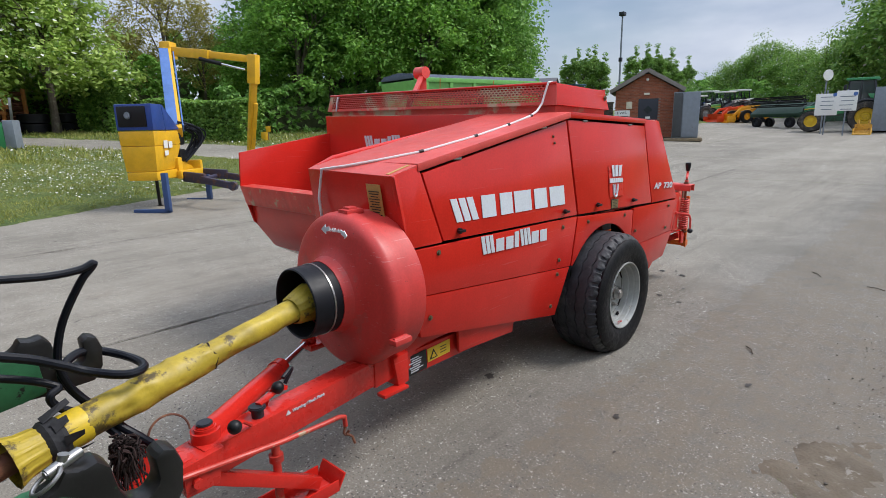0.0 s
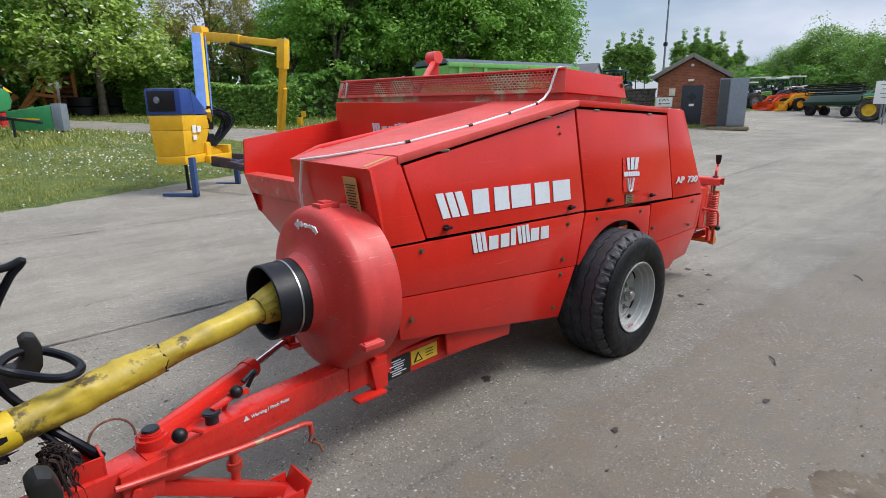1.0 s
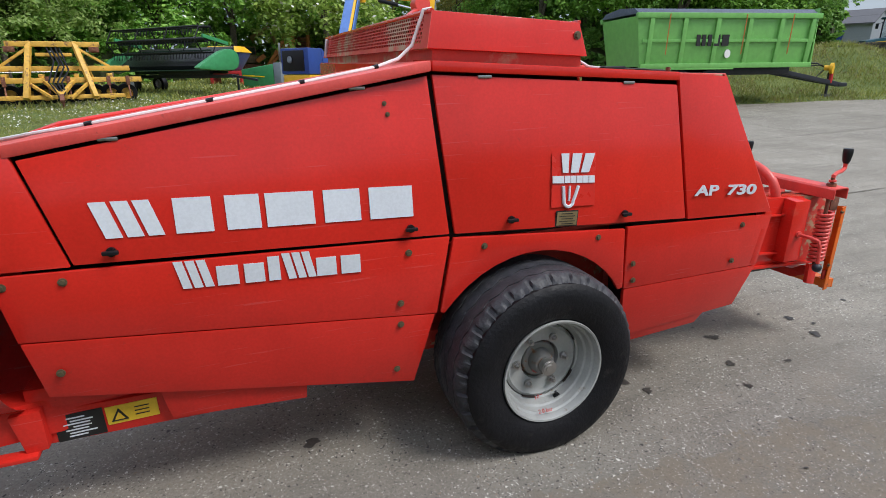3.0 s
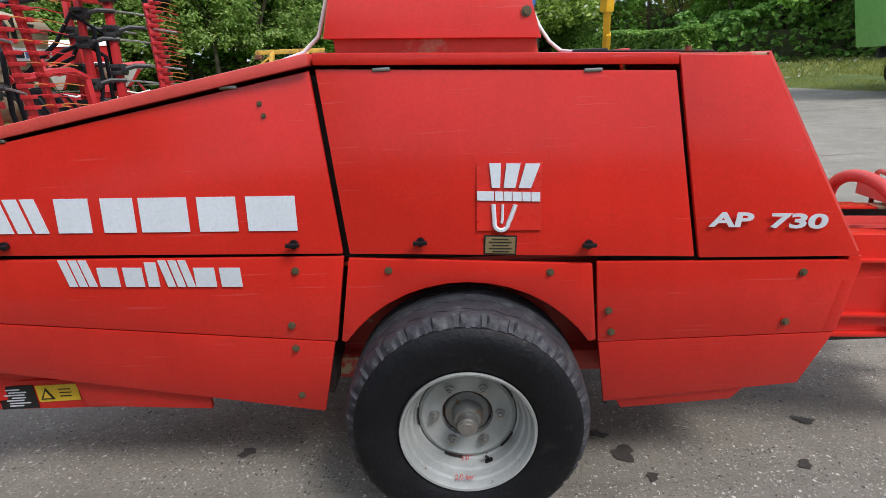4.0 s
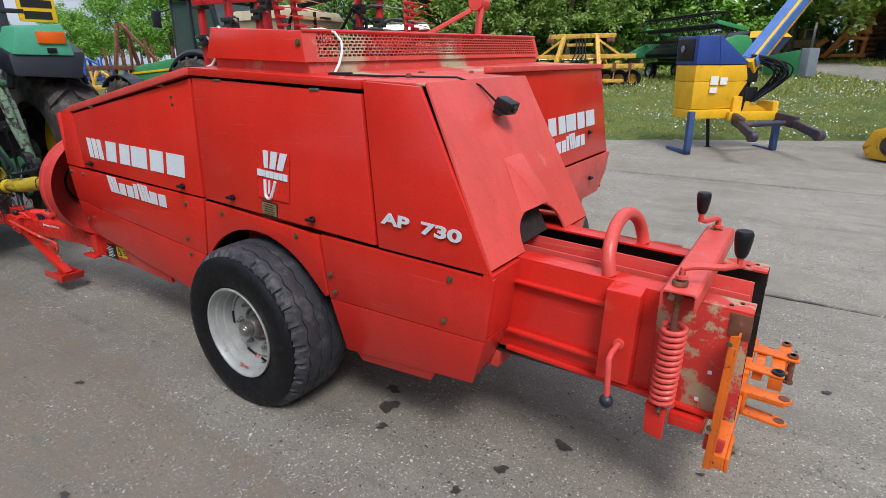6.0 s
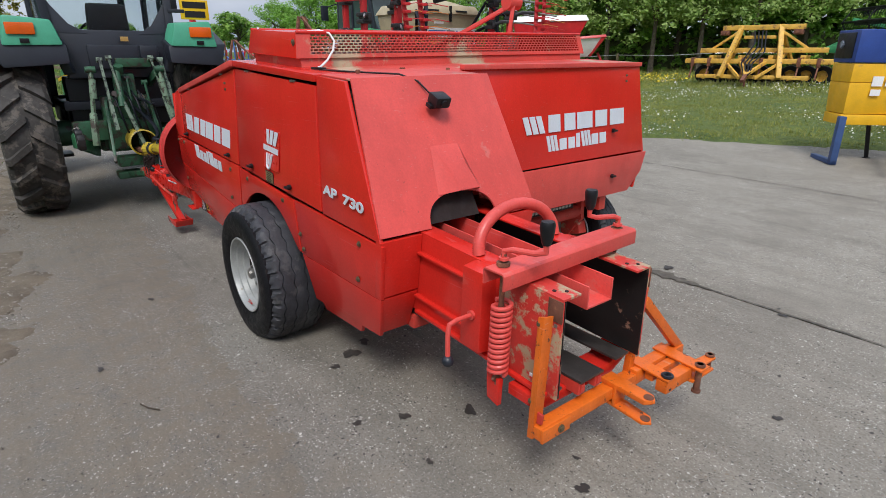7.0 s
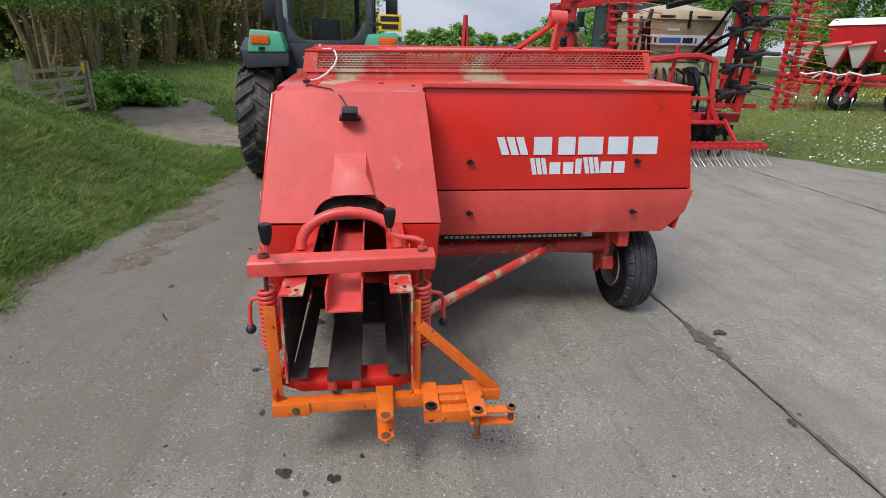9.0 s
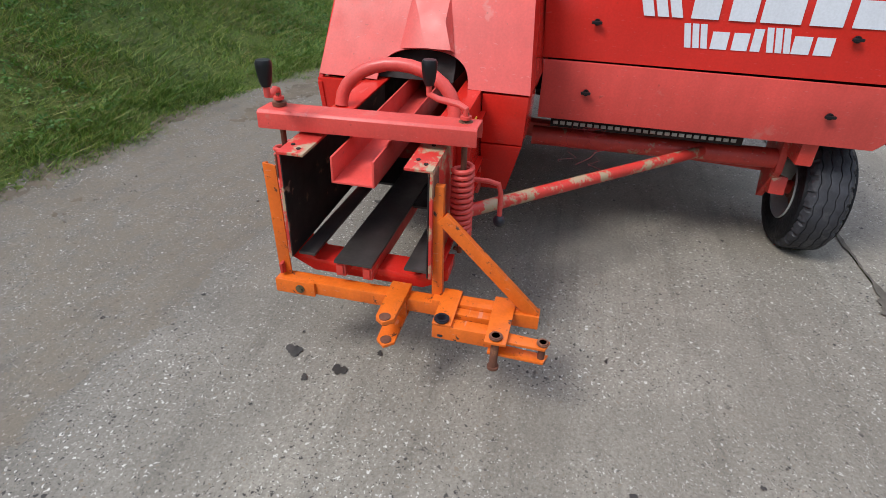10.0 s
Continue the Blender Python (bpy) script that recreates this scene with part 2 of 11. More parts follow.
def paint(name, base, rough=0.45, metal=0.0, var=0.12, scale=5.0, stain=None, stain_at=0.62, stain_scale=6.0, bump=0.05, bscale=90.0, spec=0.5, coat=0.0, island=0.0, per_object=0.0, wear=0.0):
    """A surface with soft large variation, fine grain and stains or wear of a shape of their own."""
    ma, n, l, bsdf = nodes_of(name)
    tc = n.new("ShaderNodeTexCoord").outputs["Object"]
    big = noise_of(n, l, tc, scale, 5)
    lo, hi = tuple(c * (1 - var) for c in base), tuple(min(1, c * (1 + var)) for c in base)
    col = ramp(n, l, big, 0.3, 0.7, (*lo, 1), (*hi, 1))
    fine = noise_of(n, l, tc, bscale, 3)
    col = mixc(n, l, 0.12, col, ramp(n, l, fine, 0.35, 0.65, (0.25, 0.25, 0.25, 1), (1, 1, 1, 1)), "MULTIPLY")
    rgh = ramp(n, l, noise_of(n, l, tc, scale * 3.1, 4), 0.3, 0.75, (rough * 0.8,) * 3 + (1,), (min(1, rough * 1.25),) * 3 + (1,))
    if stain:
        mask = ramp(n, l, noise_of(n, l, tc, stain_scale, 8, 0.68), stain_at, stain_at + 0.06)
        col = mixc(n, l, mask, col, stain)
    if wear:
        # rain streaks running down, hairline scratches and small chips
        sm = n.new("ShaderNodeMapping")
        sm.inputs["Scale"].default_value = (14, 14, 0.9)
        l.new(tc, sm.inputs["Vector"])
        drip = noise_of(n, l, sm.outputs["Vector"], 1.0, 5, 0.6)
        col = mixc(n, l, 0.5 * wear, col, ramp(n, l, drip, 0.34, 0.66, (0.70, 0.66, 0.64, 1), (1.12, 1.2, 1.25, 1)), "MULTIPLY")
        sc = n.new("ShaderNodeMapping")
        sc.inputs["Scale"].default_value = (3, 30, 110)
        sc.inputs["Rotation"].default_value = (0.4, 0.5, 0.3)
        l.new(tc, sc.inputs["Vector"])
        line = ramp(n, l, noise_of(n, l, sc.outputs["Vector"], 1.0, 3, 0.5), 0.675, 0.695)
        col = mixc(n, l, mixc(n, l, 1.0, line, (0.45 * wear,) * 3, "MULTIPLY"), col, tuple(min(1, c * 0.5 + 0.28) for c in base))
        chip = ramp(n, l, noise_of(n, l, tc, 34, 5, 0.6), 0.685, 0.70)
        col = mixc(n, l, mixc(n, l, 1.0, chip, (0.8 * wear,) * 3, "MULTIPLY"), col, (0.10, 0.035, 0.025))
    if island or per_object:
        if island:
            src = n.new("ShaderNodeNewGeometry").outputs["Random Per Island"]
        else:
            src = n.new("ShaderNodeObjectInfo").outputs["Random"]
        k = max(island, per_object)
        col = mixc(n, l, 1.0, col, ramp(n, l, src, 0, 1, (1 - k,) * 3 + (1,), (1,) * 4), "MULTIPLY")
    l.new(col, bsdf.inputs["Base Color"])
    l.new(rgh, bsdf.inputs["Roughness"])
    bsdf.inputs["Metallic"].default_value = metal
    bsdf.inputs["Specular IOR Level"].default_value = spec
    bsdf.inputs["Coat Weight"].default_value = coat
    if bump:
        bp = n.new("ShaderNodeBump")
        bp.inputs["Strength"].default_value, bp.inputs["Distance"].default_value = bump, 0.01
        l.new(fine, bp.inputs["Height"])
        l.new(bp.outputs["Normal"], bsdf.inputs["Normal"])
    return ma


def leafy(name, a, b, c, trans=0.38):
    """Leaves: three greens spread over single leaves, letting light through."""
    ma, n, l, bsdf = nodes_of(name)
    rp = n.new("ShaderNodeNewGeometry").outputs["Random Per Island"]
    r = n.new("ShaderNodeValToRGB")
    r.color_ramp.elements[0].color, r.color_ramp.elements[1].color = (*a, 1), (*c, 1)
    e = r.color_ramp.elements.new(0.55)
    e.color = (*b, 1)
    l.new(rp, r.inputs["Fac"])
    tc = n.new("ShaderNodeTexCoord").outputs["Object"]
    col = mixc(n, l, 1.0, r.outputs["Color"], ramp(n, l, noise_of(n, l, tc, 0.55, 3), 0.3, 0.7, (0.80, 0.83, 0.78, 1), (1.12, 1.1, 1.0, 1)), "MULTIPLY")
    l.new(col, bsdf.inputs["Base Color"])
    bsdf.inputs["Roughness"].default_value = 0.55
    tr = n.new("ShaderNodeBsdfTranslucent")
    l.new(col, tr.inputs["Color"])
    mx = n.new("ShaderNodeMixShader")
    mx.inputs["Fac"].default_value = trans
    l.new(bsdf.outputs["BSDF"], mx.inputs[1])
    l.new(tr.outputs["BSDF"], mx.inputs[2])
    l.new(mx.outputs["Shader"], n["Material Output"].inputs["Surface"])
    return ma


RED = paint("red_paint", (0.61, 0.025, 0.017), 0.20, var=0.10, scale=2.2, bump=0.012, spec=0.42, stain=(0.56, 0.055, 0.038), stain_at=0.66, stain_scale=2.5, wear=0.2)
RED_FADED = paint("faded_red_paint", (0.66, 0.075, 0.062), 0.42, var=0.12, scale=3.0, bump=0.03, stain=(0.60, 0.13, 0.11), stain_at=0.62, stain_scale=5, wear=0.4)
RED_DUSTY = paint("dusty_red_paint", (0.58, 0.06, 0.045), 0.5, var=0.15, scale=3.0, bump=0.04, stain=(0.44, 0.33, 0.22), stain_at=0.53, stain_scale=1.7)
RED_WORN = paint("worn_red_paint", (0.60, 0.05, 0.035), 0.45, var=0.15, scale=4.0, stain=(0.42, 0.31, 0.19), stain_at=0.60, stain_scale=7, wear=0.9)
RED_CHIPPED = paint("chipped_red_paint", (0.58, 0.04, 0.03), 0.45, var=0.15, scale=4.0, stain=(0.40, 0.30, 0.19), stain_at=0.51, stain_scale=9)
RED_DRUM = paint("drum_red_paint", (0.60, 0.045, 0.04), 0.48, var=0.12, scale=3.0, bump=0.03, stain=(0.50, 0.07, 0.06), stain_at=0.6, wear=0.6)
# near-black fill: shade of gaps, holes and inner faces put into the colour
DARK_AND_SHADE = paint("dark_parts_and_shade", (0.016, 0.008, 0.007), 0.8)
# near-black base puts the chamber's inner shade into the steel; rust flecks are wear
CHAMBER = paint("worn_chamber_steel_with_shade", (0.014, 0.011, 0.011), 0.42, var=0.3, stain=(0.24, 0.13, 0.09), stain_at=0.61, stain_scale=11)
SKID = paint("polished_dark_steel", (0.075, 0.066, 0.062), 0.36, metal=0.5, var=0.3, scale=9)
ORANGE = paint("orange_paint", (0.74, 0.145, 0.012), 0.42, var=0.14, stain=(0.055, 0.028, 0.022), stain_at=0.60, stain_scale=24, wear=0.7)
BLACK = paint("black_plastic", (0.008, 0.008, 0.010), 0.40, spec=0.35)
RUBBER = paint("black_rubber", (0.006, 0.006, 0.008), 0.55, var=0.3, scale=9, bump=0.3, bscale=60, spec=0.25, stain=(0.017, 0.016, 0.016), stain_at=0.6, stain_scale=12)
TREAD = paint("worn_tread_rubber", (0.028, 0.029, 0.036), 0.62, var=0.35, scale=14, bump=0.35, bscale=70, stain=(0.056, 0.056, 0.060), stain_at=0.54, stain_scale=9)
SILVER = paint("silver_wheel_paint", (0.36, 0.37, 0.365), 0.42, metal=0.25, var=0.2, stain=(0.20, 0.16, 0.12), stain_at=0.64, stain_scale=16)
STEEL = paint("bare_steel", (0.42, 0.41, 0.40), 0.35, metal=0.9, var=0.2)
BRASS = paint("dull_bolt", (0.17, 0.14, 0.085), 0.45, metal=0.6)
RUST = paint("rusty_steel", (0.16, 0.06, 0.035), 0.8, var=0.4, scale=12, stain=(0.28, 0.12, 0.06), stain_at=0.55)
WHITE = paint("white_decal", (0.62, 0.65, 0.70), 0.4, var=0.04)
WHITE_CABLE = paint("white_cable", (0.72, 0.72, 0.72), 0.45)
DECAL_RED = paint("decal_red", (0.60, 0.022, 0.014), 0.3, var=0.05)
YELLOW_LABEL = paint("yellow_label", (0.72, 0.46, 0.03), 0.45, var=0.1)
TAN_LABEL = paint("aged_label", (0.50, 0.30, 0.09), 0.5, var=0.2, stain=(0.3, 0.2, 0.1))
PTO_YELLOW = paint("grimy_yellow_plastic", (0.44, 0.32, 0.03), 0.5, var=0.3, scale=9, stain=(0.10, 0.07, 0.02), stain_at=0.55, stain_scale=10)
GREEN = paint("green_machine_paint", (0.045, 0.26, 0.10), 0.38, var=0.12)
GREEN_DARK = paint("dark_green_castings", (0.022, 0.085, 0.042), 0.5, var=0.3, scale=7, stain=(0.03, 0.022, 0.016), stain_at=0.52, stain_scale=10)
GREEN_FADED = paint("faded_green_paint", (0.07, 0.36, 0.22), 0.42, var=0.12)
CHARCOAL = paint("charcoal_plastic", (0.016, 0.019, 0.028), 0.45, var=0.15)
AMBER = paint("amber_lens", (0.75, 0.12, 0.01), 0.2)
PLATE_YELLOW = paint("number_plate_yellow", (0.80, 0.50, 0.01), 0.4)
INK = paint("black_print", (0.01, 0.01, 0.01), 0.5)
HOSE = paint("black_hose", (0.005, 0.006, 0.011), 0.42, spec=0.3)
CHROME = paint("chrome_rod", (0.7, 0.7, 0.72), 0.15, metal=1.0)

# ---- ground ----
def ramp01(v, a, b):
    t = np.clip((v - a) / (b - a), 0, 1)
    return t * t * (3 - 2 * t)


def wob(x, y, s=1.0):
    return 0.5 * np.sin(x * 1.3 * s + 1.7 * np.sin(y * 0.9 * s)) + 0.3 * np.sin(y * 2.1 * s + 2.3 * np.sin(x * 1.1 * s)) + 0.2 * np.sin(x * 5.2 * s + y * 4.1 * s)


def lie(x, y):
    """The height of the land: level yard, rising to the north and east, with a bank on the south side."""
    x, y = np.asarray(x, float), np.asarray(y, float)
    north = 0.045 * (np.logaddexp(0, (y - 7.0) * 1.2) / 1.2)
    north = np.minimum(north, 2.4 + 0 * y)
    east = 0.021 * (np.logaddexp(0, (x - 6.0) * 0.8) / 0.8)
    east = np.minimum(east, 1.4)
    west = -0.010 * np.clip(-x, 0, 30) * ramp01(y, 8, 16)
    bank = 1.6 * ramp01(-y, 1.75, 5.2) * ramp01(x, -8.2, -2.9) + 0.25 * ramp01(-y, 4, 12)
    mound = 1.75 * np.exp(-(((x - 25.5) / 4.2) ** 2 + ((y - 16.8) / 3.4) ** 2))
    rise = 1.15 * ramp01(-x, 15.5, 31) * ramp01(-y, -7, 1)
    return north + east + west + bank + mound + rise


def inside_yard(x, y):
    """Positive on concrete, in metres from its edge (about)."""
    south = y - np.interp(x, [-9.0, -4.5, -3.5, -2.6, -1.5, -0.8, 0.3, 1.7, 4.5, 9.0], [-1.36, -1.44, -1.50, -1.60, -1.76, -1.87, -1.97, -2.03, -2.10, -2.15]) + 0.05 * wob(x, y, 2.3)
    north = (10.45 + 0.37 * np.clip(x, -12, 6)) - y + 0.10 * wob(x, y, 0.8)
    north = np.where(x > 5.0, np.interp(x, [5.0, 15.0, 18.5, 21.4, 24.3, 27.0, 29.5, 32.0, 48.0, 54.0, 62.0], [12.9, 12.6, 12.0, 10.9, 10.1, 9.7, 11.0, 12.5, 15.0, 13.6, 12.5]) - y + 0.10 * wob(x, y, 1.3), north)
    d = np.minimum(south, north)
    # the track that leaves to the north-west, and the lane past the hedge
    mid = np.interp(y, [13.0, 17.0, 21.0, 25.0, 30.0, 35.0, 42.0], [9.2, 8.9, 8.0, 6.6, 4.6, 2.4, -1.0])
    lane = 2.0 + np.where(x > mid, 1.6, 0.1) * ramp01(-y, -18, -13) - np.abs(x - mid) * 0.92 + 0.15 * wob(x, y, 0.7)
    d = np.maximum(d, np.where((y > 12.5) & (y < 60), lane, -9))
    west = x + 15.5 + 0.4 * wob(x, y, 0.5)
    return np.minimum(d, np.where(y < 8, west, d))


def sheet_xy(xs, ys):
    X, Y = np.meshgrid(xs, ys, indexing="ij")
    n, m = X.shape
    i = np.arange(n * m).reshape(n, m)
    f = np.stack([i[:-1, :-1].ravel(), i[1:, :-1].ravel(), i[1:, 1:].ravel(), i[:-1, 1:].ravel()], 1)
    return X.ravel(), Y.ravel(), f


def grass_ground():
    ma, n, l, bsdf = nodes_of("grass_ground")
    tc = n.new("ShaderNodeTexCoord").outputs["Object"]
    a = ramp(n, l, noise_of(n, l, tc, 0.45, 6, 0.65), 0.32, 0.68, (0.064, 0.105, 0.018, 1), (0.142, 0.170, 0.036, 1))
    b = ramp(n, l, noise_of(n, l, tc, 9, 5, 0.7), 0.34, 0.66, (0.45, 0.5, 0.4, 1), (1.2, 1.2, 1.1, 1))
    col = mixc(n, l, 1.0, a, b, "MULTIPLY")
    dirt = ramp(n, l, noise_of(n, l, tc, 1.3, 7, 0.7), 0.68, 0.80)
    col = mixc(n, l, dirt, col, (0.16, 0.13, 0.085))
    l.new(col, bsdf.inputs["Base Color"])
    bsdf.inputs["Roughness"].default_value = 0.9
    bp = n.new("ShaderNodeBump")
    bp.inputs["Strength"].default_value, bp.inputs["Distance"].default_value = 0.7, 0.05
    l.new(noise_of(n, l, tc, 28, 5, 0.7), bp.inputs["Height"])
    l.new(bp.outputs["Normal"], bsdf.inputs["Normal"])
    return ma


def concrete():
    ma, n, l, bsdf = nodes_of("weathered_concrete")
    tc = n.new("ShaderNodeTexCoord").outputs["Object"]
    base = ramp(n, l, noise_of(n, l, tc, 0.55, 7, 0.62), 0.3, 0.7, (0.168, 0.157, 0.140, 1), (0.250, 0.236, 0.213, 1))
    base = mixc(n, l, 0.6, base, ramp(n, l, noise_of(n, l, tc, 3.5, 8, 0.7), 0.3, 0.72, (0.72, 0.71, 0.70, 1), (1.12, 1.12, 1.11, 1)), "MULTIPLY")
    # worn tracks along the driving line
    sm = n.new("ShaderNodeMapping")
    sm.inputs["Scale"].default_value = (0.12, 1.9, 1.0)
    sm.inputs["Rotation"].default_value = (0, 0, 0.35)
    l.new(tc, sm.inputs["Vector"])
    base = mixc(n, l, 0.45, base, ramp(n, l, noise_of(n, l, sm.outputs["Vector"], 1.0, 5, 0.6), 0.34, 0.66, (0.74, 0.73, 0.72, 1), (1.1, 1.1, 1.1, 1)), "MULTIPLY")
    base = mixc(n, l, 0.9, base, ramp(n, l, noise_of(n, l, tc, 75, 5, 0.8), 0.32, 0.68, (0.62, 0.61, 0.60, 1), (1.28, 1.28, 1.27, 1)), "MULTIPLY")
    # multiplied tone climbs raggedly from 0.84 by the verge to 1.24 further north
    across = n.new("ShaderNodeVectorMath")
    across.operation = "DOT_PRODUCT"
    l.new(tc, across.inputs[0])
    across.inputs[1].default_value = (0.05, 1.0, 0.0)
    ragged = n.new("ShaderNodeMath")
    ragged.operation = "MULTIPLY_ADD"
    l.new(noise_of(n, l, tc, 1.6, 6, 0.7), ragged.inputs[0])
    ragged.inputs[1].default_value = 0.8
    l.new(across.outputs["Value"], ragged.inputs[2])
    base = mixc(n, l, 1.0, base, ramp(n, l, ragged.outputs["Value"], -0.3, 3.4, (0.84, 0.83, 0.81, 1), (1.24, 1.21, 1.14, 1)), "MULTIPLY")
    # long narrow marks left by tyres
    for rot, high, seed in ((0.02, 7.0, 0.0), (-0.10, 11.0, 4.1), (0.16, 5.0, 9.7)):
        lm = n.new("ShaderNodeMapping")
        lm.inputs["Scale"].default_value = (0.16, high, 1.0)
        lm.inputs["Location"].default_value = (seed, seed * 1.3, 0)
        lm.inputs["Rotation"].default_value = (0, 0, rot)
        l.new(tc, lm.inputs["Vector"])
        mark = ramp(n, l, noise_of(n, l, lm.outputs["Vector"], 1.0, 4, 0.6), 0.56, 0.72)
        mark = mixc(n, l, 1.0, mark, ramp(n, l, noise_of(n, l, tc, 2.4, 6, 0.7), 0.36, 0.60), "MULTIPLY")
        base = mixc(n, l, mark, base, mixc(n, l, 1.0, base, (0.74, 0.735, 0.73), "MULTIPLY"))
    # dark tyre scuffs lying across the slab
    for rot, at_, seed in ((0.5, 0.70, 0.0), (-0.6, 0.72, 7.3)):
        gm = n.new("ShaderNodeMapping")
        gm.inputs["Scale"].default_value = (0.9, 4.5, 1.0)
        gm.inputs["Location"].default_value = (seed, seed * 0.7, 0)
        gm.inputs["Rotation"].default_value = (0, 0, rot)
        l.new(tc, gm.inputs["Vector"])
        scuff = ramp(n, l, noise_of(n, l, gm.outputs["Vector"], 0.9, 9, 0.72), at_ - 0.08, at_ + 0.06)
        base = mixc(n, l, mixc(n, l, 1.0, scuff, (0.7, 0.7, 0.7), "MULTIPLY"), base, (0.105, 0.102, 0.100))
    # pebbles of the aggregate, light and dark, of two sizes, chipped out of round
    height = None
    jit = n.new("ShaderNodeTexNoise")
    jit.inputs["Scale"].default_value, jit.inputs["Detail"].default_value = 55, 3
    l.new(tc, jit.inputs["Vector"])
    chip = n.new("ShaderNodeVectorMath")
    chip.operation = "MULTIPLY_ADD"
    l.new(jit.outputs["Color"], chip.inputs[0])
    chip.inputs[1].default_value = (0.030, 0.030, 0.0)
    l.new(tc, chip.inputs[2])
    for sc, size, keep in ((36, 0.21, 0.42), (70, 0.25, 0.50), (130, 0.30, 0.45)):
        v = n.new("ShaderNodeTexVoronoi")
        v.inputs["Scale"].default_value, v.inputs["Randomness"].default_value = sc, 1.0
        l.new(chip.outputs["Vector"], v.inputs["Vector"])
        sep = n.new("ShaderNodeSeparateColor")
        l.new(v.outputs["Color"], sep.inputs["Color"])
        core = ramp(n, l, v.outputs["Distance"], size, size + 0.03, (1, 1, 1, 1), (0, 0, 0, 1))
        some = ramp(n, l, sep.outputs["Red"], 1 - keep, 1 - keep + 0.02)
        mask = mixc(n, l, 1.0, core, some, "MULTIPLY")
        bare = ramp(n, l, noise_of(n, l, tc, 1.1, 4), 0.30, 0.55)
        mask = mixc(n, l, 1.0, mask, bare, "MULTIPLY")
        tint = n.new("ShaderNodeValToRGB")
        tint.color_ramp.interpolation = "CONSTANT"
        els = tint.color_ramp.elements
        els[0].position, els[0].color = 0.0, (0.045, 0.04, 0.037, 1)
        els[1].position, els[1].color = 0.36, (0.20, 0.16, 0.12, 1)
        e = els.new(0.52)
        e.color = (0.33, 0.31, 0.275, 1)
        e = els.new(0.72)
        e.color = (0.56, 0.54, 0.49, 1)
        l.new(sep.outputs["Green"], tint.inputs["Fac"])
        base = mixc(n, l, mask, base, tint.outputs["Color"])
        height = mask
    # oil spots, damp streaks, soil
    oil = ramp(n, l, noise_of(n, l, tc, 5.2, 6, 0.6), 0.69, 0.73)
    base = mixc(n, l, oil, base, (0.07, 0.062, 0.055))
    soil = ramp(n, l, noise_of(n, l, tc, 0.8, 8, 0.72), 0.6, 0.78)
    base = mixc(n, l, mixc(n, l, 1.0, soil, (0.6, 0.6, 0.6), "MULTIPLY"), base, (0.19, 0.155, 0.115))
    # soil trodden and washed in from the verge
    dust = ramp(n, l, ragged.outputs["Value"], -1.25, -0.90, (1, 1, 1, 1), (0, 0, 0, 1))
    dust = mixc(n, l, 1.0, dust, ramp(n, l, noise_of(n, l, tc, 7.0, 7, 0.75), 0.36, 0.58), "MULTIPLY")
    base = mixc(n, l, mixc(n, l, 1.0, dust, (0.65, 0.65, 0.65), "MULTIPLY"), base, (0.158, 0.128, 0.092))
    tone = n.new("ShaderNodeObjectInfo").outputs["Random"]
    base = mixc(n, l, 1.0, base, ramp(n, l, tone, 0, 1, (0.9, 0.9, 0.9, 1), (1.06, 1.06, 1.06, 1)), "MULTIPLY")
    # fine cracks
    wv = n.new("ShaderNodeTexVoronoi")
    wv.feature = "DISTANCE_TO_EDGE"
    wv.inputs["Scale"].default_value = 0.42
    nz = n.new("ShaderNodeTexNoise")
    nz.inputs["Scale"].default_value, nz.inputs["Detail"].default_value = 2.5, 6
    l.new(tc, nz.inputs["Vector"])
    off = n.new("ShaderNodeMixRGB")
    off.inputs["Fac"].default_value = 0.22
    l.new(tc, off.inputs["Color1"])
    l.new(nz.outputs["Color"], off.inputs["Color2"])
    l.new(off.outputs["Color"], wv.inputs["Vector"])
    crack = ramp(n, l, wv.outputs["Distance"], 0.0005, 0.0022, (1, 1, 1, 1), (0, 0, 0, 1))
    crack = mixc(n, l, 1.0, crack, ramp(n, l, noise_of(n, l, tc, 0.5, 3), 0.58, 0.66), "MULTIPLY")
    base = mixc(n, l, mixc(n, l, 1.0, crack, (0.45, 0.45, 0.45), "MULTIPLY"), base, (0.11, 0.10, 0.09))
    l.new(base, bsdf.inputs["Base Color"])
    bsdf.inputs["Roughness"].default_value = 0.82
    bp = n.new("ShaderNodeBump")
    bp.inputs["Strength"].default_value, bp.inputs["Distance"].default_value = 0.55, 0.008
    l.new(mixc(n, l, 0.5, height, noise_of(n, l, tc, 60, 5, 0.7)), bp.inputs["Height"])
    l.new(bp.outputs["Normal"], bsdf.inputs["Normal"])
    return ma


GRASS_GROUND, CONCRETE = grass_ground(), concrete()


def axis_steps(lo, hi, near_lo, near_hi, fine):
    out = [near_lo]
    s = fine
    v = near_lo
    low = []
    while v > lo:
        s *= 1.16
        v -= s
        low.append(max(v, lo))
    mid = list(np.arange(near_lo, near_hi + fine / 2, fine))
    s, v, high = fine, mid[-1], []
    while v < hi:
        s *= 1.16
        v += s
        high.append(min(v, hi))
    return np.array(low[::-1] + mid + high)


gx, gy, gf = sheet_xy(axis_steps(-900, 900, -12, 12, 0.15), axis_steps(-900, 900, -7, 14, 0.15))
edge = inside_yard(gx, gy)
tuft = 0.025 * wob(gx, gy, 3.1) + 0.012 * wob(gy, gx, 9.0)
gz = lie(gx, gy) + np.where(edge > 0, -0.05 * ramp01(edge, 0, 0.25), 0.05 * ramp01(-edge, 0.0, 0.5)) + tuft * ramp01(-edge, -0.02, 0.35)
gz -= 0.012
